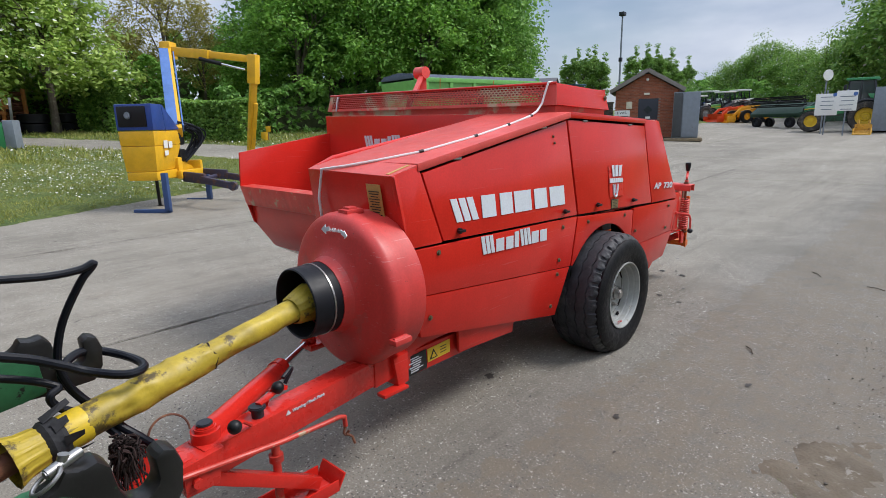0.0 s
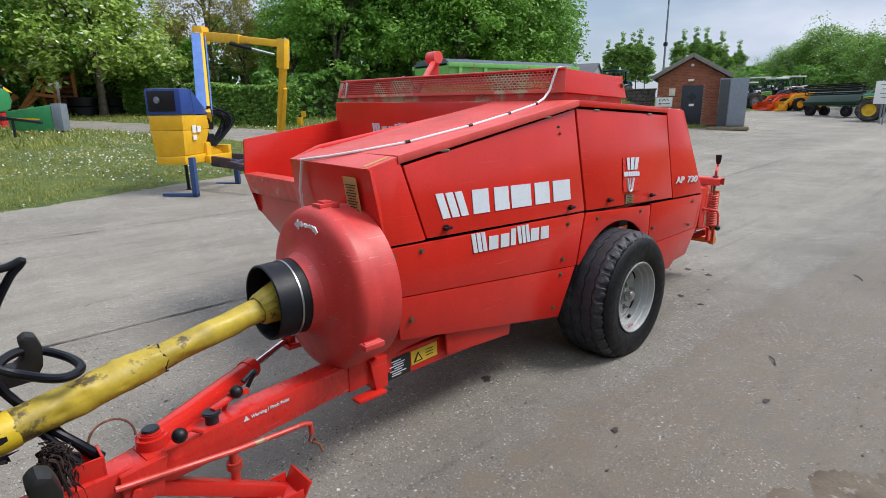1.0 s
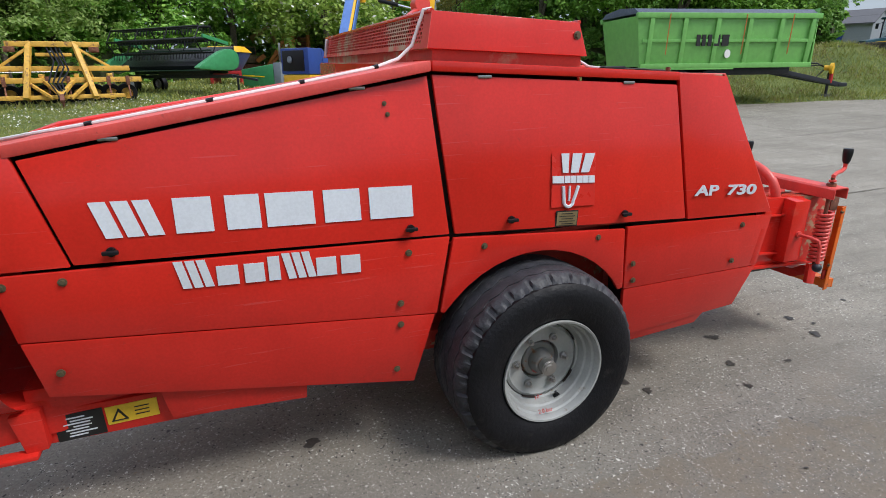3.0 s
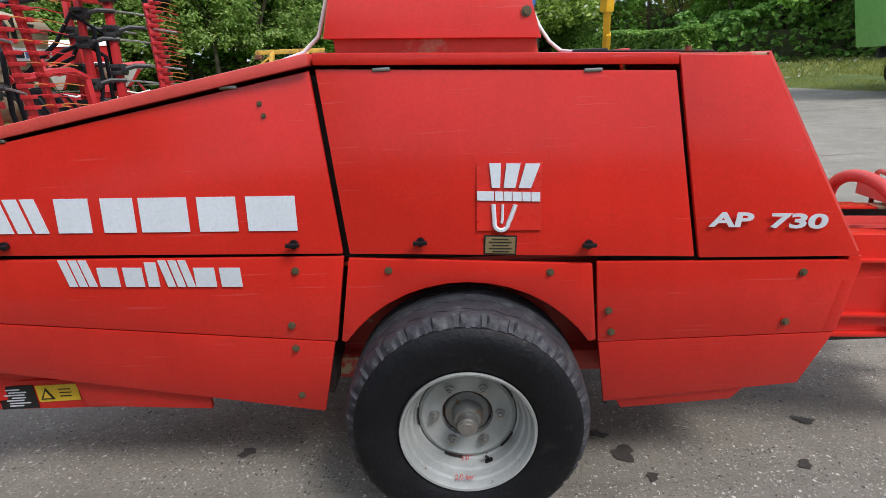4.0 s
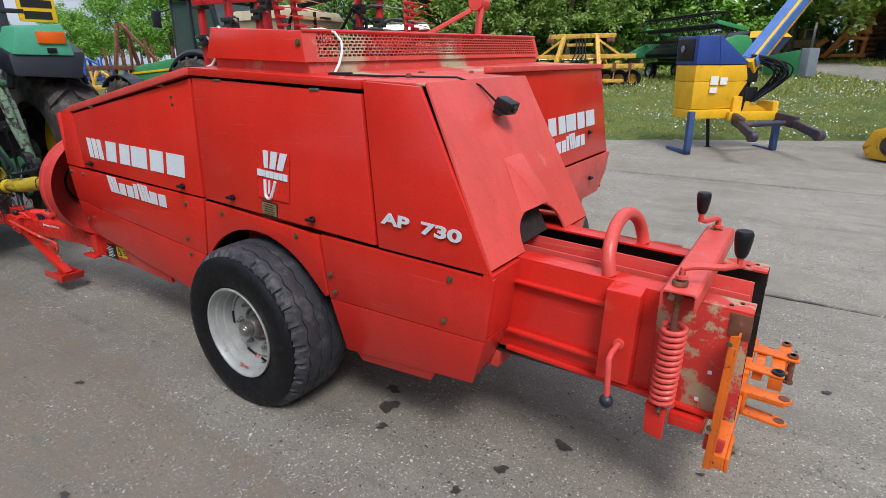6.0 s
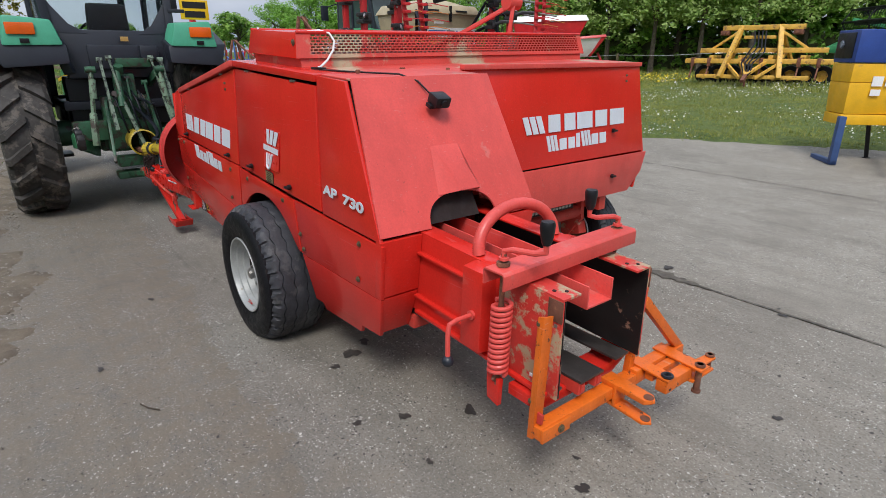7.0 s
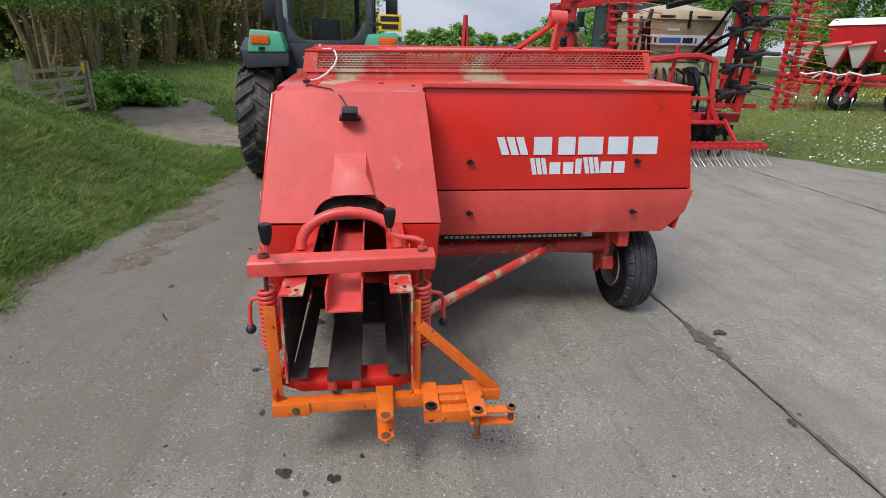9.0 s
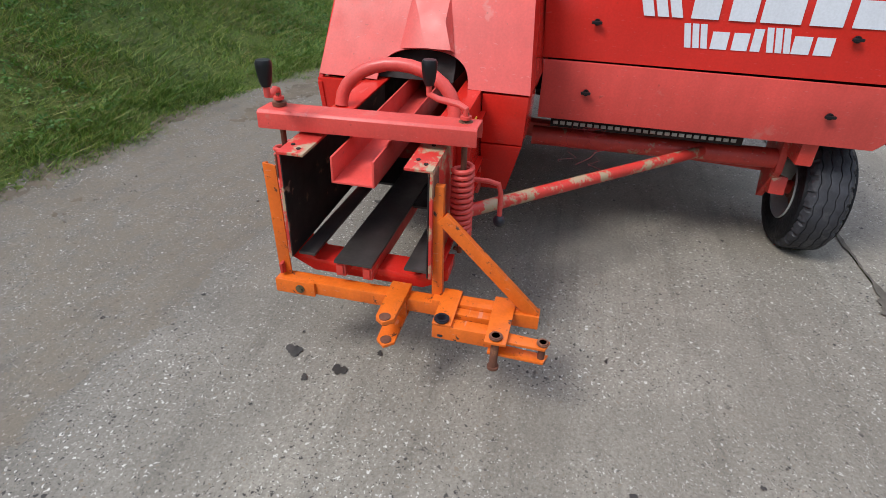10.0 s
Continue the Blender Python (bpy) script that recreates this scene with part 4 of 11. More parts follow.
# ridge: a small raised pyramid fold above the arch
nrm = (BL - TL).cross(TR - TL).normalized()
if nrm.x < 0:
    nrm = -nrm
bm_r = B()
vs = [bm_r.bm.verts.new(c) for c in (slope(0.400, 0.476) + nrm * 0.006, slope(0.590, 0.476) + nrm * 0.006, slope(0.585, 0.640) + nrm * 0.034, slope(0.462, 0.640) + nrm * 0.034, slope(0.628, 0.802) + nrm * 0.040, slope(0.505, 0.802) + nrm * 0.040, slope(0.640, 0.802) + nrm * 0.006, slope(0.375, 0.802) + nrm * 0.006)]
for f in ((0, 1, 2, 3), (3, 2, 4, 5), (1, 6, 4, 2), (0, 3, 5, 7)):
    bm_r.bm.faces.new([vs[k] for k in f])
part("cover_ridge", bm_r, RED_FADED, baler, angle=20)
# right cheek of the cover, closing it to the pick-up side
b = B().hexa([TR, BR, (1.06, 1.03, 0.97), (0.96, 0.955, 1.668)], [TR - Vector((0, 0.012, 0)), BR - Vector((0, 0.012, 0)), (1.06, 1.018, 0.97), (0.96, 0.943, 1.668)], 0.002)
part("cover_cheek", b, RED, baler)

# boxes under the cover on both sides of the chamber
b = B()
b.hexa([(1.545, 0.0, 0.965), (1.545, 0.232, 0.965), (1.505, 0.232, 0.675), (1.505, 0.01, 0.675)], [(1.50, 0.0, 0.965), (1.50, 0.232, 0.965), (1.46, 0.232, 0.675), (1.46, 0.01, 0.675)], 0.004)
b.hexa([(1.502, 0.012, 0.665), (1.502, 0.232, 0.665), (1.415, 0.232, 0.44), (1.415, 0.05, 0.44)], [(1.46, 0.012, 0.665), (1.46, 0.232, 0.665), (1.37, 0.232, 0.44), (1.37, 0.05, 0.44)], 0.004)
part("rear_corner_box", b, RED, baler)
b = B()
b.hexa([(1.535, 0.80, 0.96), (1.535, 1.01, 0.96), (1.50, 1.0, 0.72), (1.50, 0.80, 0.72)], [(1.10, 0.80, 0.96), (1.10, 1.01, 0.96), (1.10, 1.0, 0.72), (1.10, 0.80, 0.72)], 0.005)
b.hexa([(1.50, 0.80, 0.712), (1.50, 0.998, 0.712), (1.38, 0.93, 0.43), (1.38, 0.80, 0.43)], [(1.10, 0.80, 0.712), (1.10, 0.998, 0.712), (1.10, 0.93, 0.43), (1.10, 0.80, 0.43)], 0.005)
part("rear_corner_box", b, RED, baler)

# ---- pick-up side housing ----
b = B().hexa([(0.955, 0.97, 1.690), (0.965, 2.748, 1.705), (1.040, 2.815, 1.040), (1.040, 1.02, 1.040)], [(0.935, 0.97, 1.690), (0.945, 2.748, 1.705), (1.020, 2.815, 1.040), (1.020, 1.02, 1.040)], 0.004)
rear_wall = part("pickup_rear_panel", b, RED, baler)
b = B().box(0.940, 0.985, 0.955, 2.755, 1.682, 1.712, 0.005)
part("pickup_top_edge", b, RED_FADED, baler)
b = B().hexa([(1.062, 1.03, 1.035), (1.062, 2.83, 1.030), (1.052, 2.80, 0.875), (1.042, 2.655, 0.728), (1.042, 1.03, 0.728)], [(1.046, 1.03, 1.035), (1.046, 2.83, 1.03), (1.036, 2.80, 0.875), (1.026, 2.655, 0.728), (1.026, 1.03, 0.728)], 0.004)
flap = part("pickup_rear_flap", b, RED_FADED, baler, "faded lower flap of the pick-up")
b = B().hexa([(0.955, 2.75, 1.70), (1.04, 2.82, 1.04), (1.03, 2.76, 0.74), (-0.33, 2.70, 0.72), (-0.33, 2.70, 1.75)], [(0.955, 2.73, 1.70), (1.04, 2.80, 1.04), (1.03, 2.74, 0.74), (-0.33, 2.68, 0.72), (-0.33, 2.68, 1.75)], 0.004)
part("pickup_end_panel", b, RED, baler)
b = B().hexa([(-0.34, 0.735, 1.725), (-0.34, 2.70, 1.755), (-0.36, 2.70, 0.75), (-0.36, 0.735, 0.75)], [(-0.30, 0.735, 1.725), (-0.30, 2.70, 1.755), (-0.32, 2.70, 0.75), (-0.32, 0.735, 0.75)], 0.003)
back_wall = part("pickup_back_wall", b, RED, baler)
b = B().hexa([(-1.285, 2.655, 1.462), (-0.34, 2.655, 1.600), (-0.34, 2.655, 0.70), (-0.80, 2.62, 0.48), (-1.235, 2.60, 0.865), (-1.320, 2.62, 1.180)],
             [(-1.285, 2.675, 1.462), (-0.34, 2.675, 1.600), (-0.34, 2.675, 0.70), (-0.80, 2.64, 0.48), (-1.235, 2.62, 0.865), (-1.320, 2.64, 1.180)], 0.004)
part("hopper_end_panel", b, RED, baler)
b = B()
b.hexa([(-1.325, 0.72, 1.185), (-1.325, 2.63, 1.185), (-1.285, 2.62, 1.02), (-1.285, 0.72, 1.02)], [(-1.20, 0.72, 1.19), (-1.20, 2.63, 1.19), (-1.22, 2.62, 1.02), (-1.22, 0.72, 1.02)], 0.006)
part("hopper_front_lip", b, RED_WORN, baler)
b = B()
pr = [(-1.24, 1.03), (-1.22, 0.86), (-1.05, 0.62), (-0.80, 0.48), (-0.34, 0.52)]
b.hexa([(x, 0.72, z) for x, z in pr] + [(-0.34, 0.72, 0.58), (-0.78, 0.72, 0.54), (-1.02, 0.72, 0.66), (-1.18, 0.72, 0.88), (-1.20, 0.72, 1.03)],
       [(x, 2.62, z) for x, z in pr] + [(-0.34, 2.62, 0.58), (-0.78, 2.62, 0.54), (-1.02, 2.62, 0.66), (-1.18, 2.62, 0.88), (-1.20, 2.62, 1.03)], 0.0)
part("hopper_belly", b, RED, baler)
b = B().cyl((-0.85, 0.74, 0.98), (-0.85, 2.60, 0.98), 0.10, n=18)
for k in range(9):
    b.cyl((-0.85, 0.86 + 0.2 * k, 0.98), (-0.99, 0.86 + 0.2 * k, 1.10), 0.007, n=6)
part("feed_rotor", b, RED_DUSTY, baler)
b = B().cyl((0.80, 1.0, 0.545), (0.80, 2.36, 0.560), 0.055, n=18).box(0.86, 0.96, 1.05, 2.70, 0.86, 0.93, 0.004)
b.box(-0.3, 1.0, 2.36, 2.44, 0.60, 0.80, 0.01)
part("pickup_rear_tube", b, RED_WORN, baler)
# floor sheet in the same near-black, shade under the housing put into its colour
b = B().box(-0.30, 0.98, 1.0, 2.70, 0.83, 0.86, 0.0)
part("pickup_floor", b, DARK_AND_SHADE, baler)
b = B().hexa([(0.84, 2.33, 0.85), (0.86, 2.33, 0.50), (0.70, 2.33, 0.29), (0.50, 2.33, 0.85)], [(0.84, 2.37, 0.85), (0.86, 2.37, 0.50), (0.70, 2.37, 0.29), (0.50, 2.37, 0.85)], 0.006)
b.cyl((0.66, 2.38, 0.35), (0.66, 2.60, 0.35), 0.04, n=14).beam((0.84, 2.38, 0.42), (0.66, 2.40, 0.37), 0.08, 0.10)
part("wheel_bracket", b, RED_WORN, baler)
b = B().tube([(1.93, 0.80, 0.548), (1.40, 1.345, 0.556), (0.79, 1.985, 0.566)], 0.030, 14)
part("brace_tube", b, RED_CHIPPED, baler, "red brace tube with paint worn to bare patches")


# ---- fastenings ----
def knob(x, y, z, d, parent):
    """A black twist latch on a surface facing d."""
    p, d = Vector((x, y, z)), Vector(d).normalized()
    bb = B().cyl(p, p + d * 0.018, 0.016, n=14, bevel=0.003)
    side = d.cross(Vector((0, 0, 1))).normalized()
    bb.beam(p + d * 0.024 - side * 0.024, p + d * 0.024 + side * 0.026, 0.016, 0.014, 0.004)
    return part("latch", bb, BLACK, parent, "black plastic twist latch")


def bolt(x, y, z, d, parent, r=0.0095):
    p, d = Vector((x, y, z)), Vector(d).normalized()
    bb = B().cyl(p - d * 0.001, p + d * 0.003, r * 1.5, n=14).cyl(p + d * 0.003, p + d * 0.010, r, n=6, bevel=0.001)
    return part("bolt", bb, BRASS, parent, "brassy hexagon bolt")


OUT = (0, -1, 0)
for x, z, par in ((-1.494, 1.128, front_door), (-0.449, 1.093, front_door), (0.0, 1.083, middle_door), (0.589, 1.05, middle_door)):
    knob(x, side_y(z), z, OUT, par)
for x, z, par in ((-1.652, 1.041, strip_1), (-1.82, 1.045, strip_1), (-0.459, 0.990, strip_1), (-0.50, 0.775, strip_1), (-1.72, 0.714, strip_2), (-0.50, 0.675, strip_2), (-0.515, 0.448, strip_2),
                  (-0.122, 0.978, arch_panel), (0.457, 0.948, arch_panel), (0.67, 0.79, rear_strip), (0.685, 0.70, rear_strip), (1.349, 0.912, rear_strip), (1.315, 0.719, rear_strip)):
    bolt(x, side_y(z), z, OUT, par)
for x, z in ((-0.52, 1.575), (-0.51, 1.535)):
    bolt(x, side_y(z), z, OUT, front_door, 0.006)
for x, z in ((-1.45, 1.492), (-0.62, 1.632), (-0.10, 1.665), (0.60, 1.63)):
    bb = B().box(x - 0.03, x + 0.03, side_y(z) - 0.006, side_y(z) + 0.01, z - 0.006, z + 0.006, 0.003)
    part("hinge", bb, STEEL, baler, "small steel hinge")
for y, z, par in ((2.406, 1.225, rear_wall), (1.262, 1.222, rear_wall), (2.406, 0.880, flap), (1.262, 0.885, flap)):
    knob(1.022 if z > 1.05 else 1.052, y, z, (1, 0, 0), par)
bolt(1.01, 2.53, 1.62, (1, 0, 0), rear_wall, 0.006)
bolt(1.012, 2.53, 1.58, (1, 0, 0), rear_wall, 0.006)
bolt(HX1 - 0.05, HY0 + 0.01, 1.83, OUT, hood_end, 0.012)

# ---- white lettering, drawn as plain block shapes ----
def blocks(parent, o, right, up, spans, h, slant=0.0, lift=0.0025, material=None):
    """Plain blocks along a line: spans of (start, width)."""
    o, r, u = Vector(o), Vector(right).normalized(), Vector(up).normalized()
    nn = r.cross(u).normalized()
    for s, w in spans:
        bb = B()
        base = [o + r * s, o + r * (s + w), o + r * (s + w + slant * h) + u * h, o + r * (s + slant * h) + u * h]
        bb.hexa(base, [p + nn * lift for p in base], 0)
        part("lettering_block", bb, material or WHITE, parent)


def name_blocks(parent, o, right, up, spans, h, heights=None):
    """A line of plain white shapes at (start, width): slanted bars where the mark is wide, one plain block elsewhere."""
    widest = max(w for _, w in spans)
    for i, (s, k) in enumerate(spans):
        hh = h * (heights[i] if heights else 1.0)
        if k > 0.93 * widest:
            bar = k * 0.235
            blocks(parent, o, right, up, [(s + k * 0.17, bar), (s + k * 0.47, bar), (s + k * 0.765, bar)], hh, -k * 0.17 / h)
        else:
            blocks(parent, o, right, up, [(s, k)], hh)


BIG_SPANS = [(0.0, 0.215), (0.250, 0.122), (0.416, 0.116), (0.552, 0.172), (0.760, 0.138), (0.934, 0.174)]
SMALL_SPANS = [(0.0, 0.124), (0.136, 0.074), (0.230, 0.070), (0.314, 0.042), (0.365, 0.122), (0.490, 0.076), (0.584, 0.076)]
SMALL_TALL = (1, 0.72, 0.72, 0.92, 1, 0.72, 0.72)
UPS = Vector((0, 0.115, 1))
name_blocks(front_door, (-1.540, side_y(1.17) - 0.001, 1.172), (1, 0, -0.030), UPS, BIG_SPANS, 0.123)
name_blocks(strip_1, (-1.318, side_y(0.93) - 0.001, 0.964), (1, 0, -0.040), (0, 0, 1), SMALL_SPANS, 0.102, SMALL_TALL)
dec = flat("decal", (0.315, side_y(1.26) - 0.0, 1.225), (1, 0, -0.03), UPS, 0.225, 0.235, DECAL_RED, middle_door, "square red logo decal with white bars")
yd = side_y(1.26) - 0.0045
for x0, x1, x2, x3 in ((0.256, 0.284, 0.249, 0.289), (0.296, 0.336, 0.308, 0.356), (0.348, 0.390, 0.373, 0.423)):
    bar = [(x0, side_y(1.26) - 0.0035, 1.262 - 0.05 * (x0 - 0.226)), (x1, side_y(1.26) - 0.0035, 1.262 - 0.05 * (x1 - 0.226)), (x3, side_y(1.34) - 0.0035, 1.344 - 0.05 * (x3 - 0.246)), (x2, side_y(1.34) - 0.0035, 1.344 - 0.05 * (x2 - 0.246))]
    part("lettering_block", B().hexa(bar, [(x, y - 0.002, z) for x, y, z in bar], 0), WHITE, dec)
blocks(dec, (0.2045, yd - 0.003, 1.219), (1, 0, -0.06), UPS, [(0.0, 0.058), (0.062, 0.028), (0.093, 0.026), (0.122, 0.031), (0.156, 0.028), (0.187, 0.030)], 0.032)
bow = [(0.259, 1.203), (0.261, 1.150)] + [(0.285 - 0.024 * math.cos(math.pi * k / 8), 1.135 - 0.024 * math.sin(math.pi * k / 8)) for k in range(9)] + [(0.318, 1.152), (0.336, 1.199)]
for bend, thick in ((bow, 0.008), ([(0.292, 1.201), (0.289, 1.150), (0.286, 1.136)], 0.005)):
    part("lettering_block", B().tube([(x, side_y(z) - 0.003, z) for x, z in bend], thick, 6), WHITE, dec)
pl = flat("data_plate", (0.280, side_y(1.09), 1.057), (1, 0, -0.06), (0, 0, 1), 0.104, 0.060, paint("tarnished_brass", (0.27, 0.20, 0.10), 0.45, metal=0.3, var=0.2), middle_door, "small tarnished data plate")
flat("plate_rim", (0.280, side_y(1.09) + 0.0015, 1.057), (1, 0, -0.06), (0, 0, 1), 0.116, 0.072, INK, pl, lift=0.001)
for k in range(5):
    flat("print_bar", (0.280, side_y(1.09) - 0.003, 1.080 - 0.0115 * k), (1, 0, -0.06), (0, 0, 1), 0.06 + 0.02 * (k % 2), 0.003, INK, pl, lift=0.002)
for word, x0, wide, drop in (("AP", 1.006, 1.72, 0.0), ("730", 1.205, 1.90, 0.0125)):
    letters("lettering", word, 0.069, pose(x0, side_y(1.12) - 0.0022, 1.096 - drop, 90, 0, 0) @ pose(0, 0, 0, 0, 0, -3.4), WHITE, rear_panel, shear=0.04, width=wide, bold=0.0024)
wr = Vector((0, 1, 0.005))
name_blocks(rear_wall, (1.016, 1.437, 1.264), wr, (-0.115, 0, 1), BIG_SPANS, 0.116)
name_blocks(rear_wall, (1.029, 1.664, 1.136), (0, 1, 0.014), (-0.115, 0, 1), SMALL_SPANS, 0.108, SMALL_TALL)
name_blocks(back_wall, (-0.345, 2.13, 1.475), (0, -1, 0.01), (0, 0, 1), SMALL_SPANS, 0.10, SMALL_TALL)

# ---- white cable over the lid and small reversing camera ----
b = B()
b.tube([(-1.905, 0.60, 1.10), (-1.925, 0.60, 1.30), (-1.932, 0.55, 1.455), (-1.86, 0.44, 1.470), (-1.74, 0.335, 1.494), (-1.53, 0.225, 1.529), (-1.13, 0.185, 1.597), (-0.80, 0.20, 1.653), (-0.50, 0.24, 1.706), (-0.40, 0.255, 1.738), (-0.34, 0.255, 1.79), (-0.318, 0.25, 1.85), (-0.292, 0.24, 1.924), (-0.26, 0.23, 1.928)], 0.0075, 8)
part("cable", b, WHITE_CABLE, baler, "white cable taped along the lid")
b = B()
for x, y, z in ((-1.53, 0.225, 1.529), (-1.13, 0.185, 1.597), (-0.80, 0.20, 1.653), (-0.50, 0.24, 1.706)):
    b.cyl((x - 0.012, y + 0.004, z - 0.002), (x + 0.012, y - 0.004, z + 0.003), 0.010, n=10)
each_part("cable_tie", b, BLACK, baler)
b = B().tube([(0.33, 0.30, 1.892), (0.38, 0.35, 1.898), (0.425, 0.39, 1.882), (0.452, 0.405, 1.84), (0.472, 0.385, 1.79), (0.50, 0.33, 1.735), (0.53, 0.27, 1.700), (0.575, 0.22, 1.692)], 0.0065, 8)
part("cable", b, WHITE_CABLE, baler)
b = B().tube([(0.57, 0.22, 1.694), (0.66, 0.20, 1.689), (0.82, 0.23, 1.684), (1.0, 0.32, 1.678), (1.13, 0.40, 1.674), (1.21, 0.46, 1.640), (1.27, 0.51, 1.565)], 0.005, 6).box(0.56, 0.68, 0.19, 0.23, 1.68, 1.70, 0.006)
part("cable", b, BLACK, baler, "thin black camera cable")
mcam = pose(1.312, 0.512, 1.556, 0, 24, 0)
b = B().box(-0.035, 0.045, -0.045, 0.045, -0.028, 0.028, 0.010, mcam).cyl(mcam @ Vector((0.04, 0, 0)), mcam @ Vector((0.055, 0, 0)), 0.018, n=14).box(-0.02, 0.02, -0.06, 0.06, -0.04, -0.02, 0.004, mcam)
part("reversing_camera", b, BLACK, baler, "small black reversing camera")
for x, y, r in ((0.72, 0.7, 0.018), (0.9, 0.9, 0.012), (0.66, 1.2, 0.02), (0.80, 1.7, 0.015), (0.98, 0.25, 0.012)):
    bb = B().cyl((x, y, 1.675), (x, y, 1.694), r, n=12, bevel=0.003)
    part("top_bolt", bb, RUST, baler)

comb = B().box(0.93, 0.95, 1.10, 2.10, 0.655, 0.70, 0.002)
part("feed_comb", comb, DARK_AND_SHADE, baler, "dark feeder strip below the flap")
for k in range(26):
    part("comb_tooth", B().box(0.951, 0.957, 1.115 + 0.037 * k, 1.141 + 0.037 * k, 0.672, 0.690, 0.001), STEEL, bpy.data.objects["feed_comb"])
wisps = B()
r4 = random.Random(8)
for k in range(7):
    y0 = 1.22 + 0.03 * k
    wisps.tube([(0.98 + 0.02 * r4.random(), y0 + 0.05 * u * r4.uniform(-2, 2), 0.68 - 0.24 * u * (0.5 + 0.5 * math.sin(2.2 * u + k))) for u in np.linspace(0, 1, 9)], 0.0013, 4)
part("loose_twine", wisps, paint("red_twine", (0.40, 0.03, 0.04), 0.8), baler, "thin loose red twine")["kind"] = "stuff"

# ---- bale chamber, falling a little towards its rear end ----
def fall(b):
    for v in b.bm.verts:
        v.co.z -= 0.045 * (v.co.x - 1.52)
    return b


for y0, y1 in ((0.235, 0.247), (0.783, 0.795)):
    part("chamber_wall", fall(B().box(1.30, 2.10, y0, y1, 0.545, 0.965, 0.002)), RED, baler)
    part("chamber_end_wall", fall(B().box(2.10, 2.40, y0, y1, 0.545, 0.965, 0.002)), RED_CHIPPED, baler, "red chamber wall chipped to bare metal at the rear end")
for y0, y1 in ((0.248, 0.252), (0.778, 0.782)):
    part("chamber_lining", fall(B().box(1.30, 2.402, y0, y1, 0.550, 0.960, 0.0)), CHAMBER, baler, "scraped chamber lining, inner shade put into its near-black colour")
for y0, y1 in ((0.236, 0.335), (0.695, 0.794)):
    part("top_flange", fall(B().box(1.30, 2.10, y0, y1, 0.963, 0.973, 0.002)), RED, baler)
    part("top_flange", fall(B().box(2.10, 2.402, y0, y1, 0.963, 0.973, 0.002)), RED_CHIPPED, baler)
    for x, dy in ((2.33, 0.03), (2.36, 0.065), (2.20, 0.05)):
        part("flange_hole", fall(B().cyl((x, y0 + dy, 0.972), (x, y0 + dy, 0.976), 0.008, n=10)), DARK_AND_SHADE, baler)
for y in (0.222, 0.808):
    part("chamber_rib", fall(B().box(1.52, 1.96, y - 0.014, y + 0.014, 0.866, 0.878, 0.003)), RED, baler)
    part("chamber_rib", fall(B().box(1.50, 1.96, y - 0.014, y + 0.014, 0.632, 0.646, 0.003)), RED, baler)
    part("chamber_rib", fall(B().box(1.50, 2.36, y - 0.012, y + 0.012, 0.545, 0.562, 0.003)), RED, baler)
for y0, y1, x1 in ((0.254, 0.322, 2.36), (0.410, 0.562, 2.385), (0.680, 0.776, 2.36)):
    part("floor_strip", B().box(1.35, x1, y0, y1, 0.500, 0.512, 0.002), SKID, baler, "dark polished steel floor strip")
# plates closing the far gaps, shade of the deep floor put into their colour
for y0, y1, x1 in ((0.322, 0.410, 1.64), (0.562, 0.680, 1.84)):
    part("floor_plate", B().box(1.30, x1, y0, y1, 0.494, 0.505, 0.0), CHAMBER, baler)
for y in (0.432, 0.540):
    part("floor_rail", B().box(1.4, 2.375, y - 0.020, y + 0.020, 0.440, 0.499, 0.004).box(2.376, 2.382, y - 0.011, y + 0.011, 0.455, 0.488, 0), RED_WORN, baler)
for x0, x1 in ((2.19, 2.31),):
    ring = [(0.19, 0.50), (0.23, 0.50), (0.30, 0.455), (0.72, 0.455), (0.81, 0.50), (0.84, 0.50), (0.84, 0.45), (0.74, 0.40), (0.29, 0.40), (0.19, 0.45)]
    part("chamber_cross_member", B().hexa([(x0, y, z) for y, z in ring], [(x1, y, z) for y, z in ring], 0.004), RED, baler)
b = B()
b.box(1.15, 2.37, 0.420, 0.580, 0.865, 0.873, 0.002).box(1.15, 2.37, 0.420, 0.428, 0.868, 0.962, 0.002).box(1.15, 2.37, 0.572, 0.580, 0.868, 0.962, 0.002)
part("ram_channel", fall(b), RED_FADED, baler, "red open channel along the top of the chamber")
b = B().tube([(1.905, 0.272, 0.955)] + [(1.90 - 0.03 * math.sin(math.pi * k / 14), 0.512 - 0.24 * math.cos(math.pi * k / 14), 0.97 + 0.165 * math.sin(math.pi * k / 14)) for k in range(15)] + [(1.905, 0.752, 0.955)], 0.027, 14)
part("guide_hoop", b, RED_FADED, baler, "bent red tube hoop over the chamber")
b = B()
prof = [(2.130, 0.962), (2.130, 1.020), (2.140, 1.030), (2.235, 1.030), (2.245, 1.020), (2.245, 0.962), (2.237, 0.962), (2.237, 1.018), (2.232, 1.022), (2.143, 1.022), (2.138, 1.018), (2.138, 0.962)]
b.hexa([(x, 0.085, z - 0.012) for x, z in prof], [(x, 0.905, z + 0.006) for x, z in prof], 0.002)
part("top_crossbar", b, RED_FADED, baler, "faded red channel across the top of the chamber")


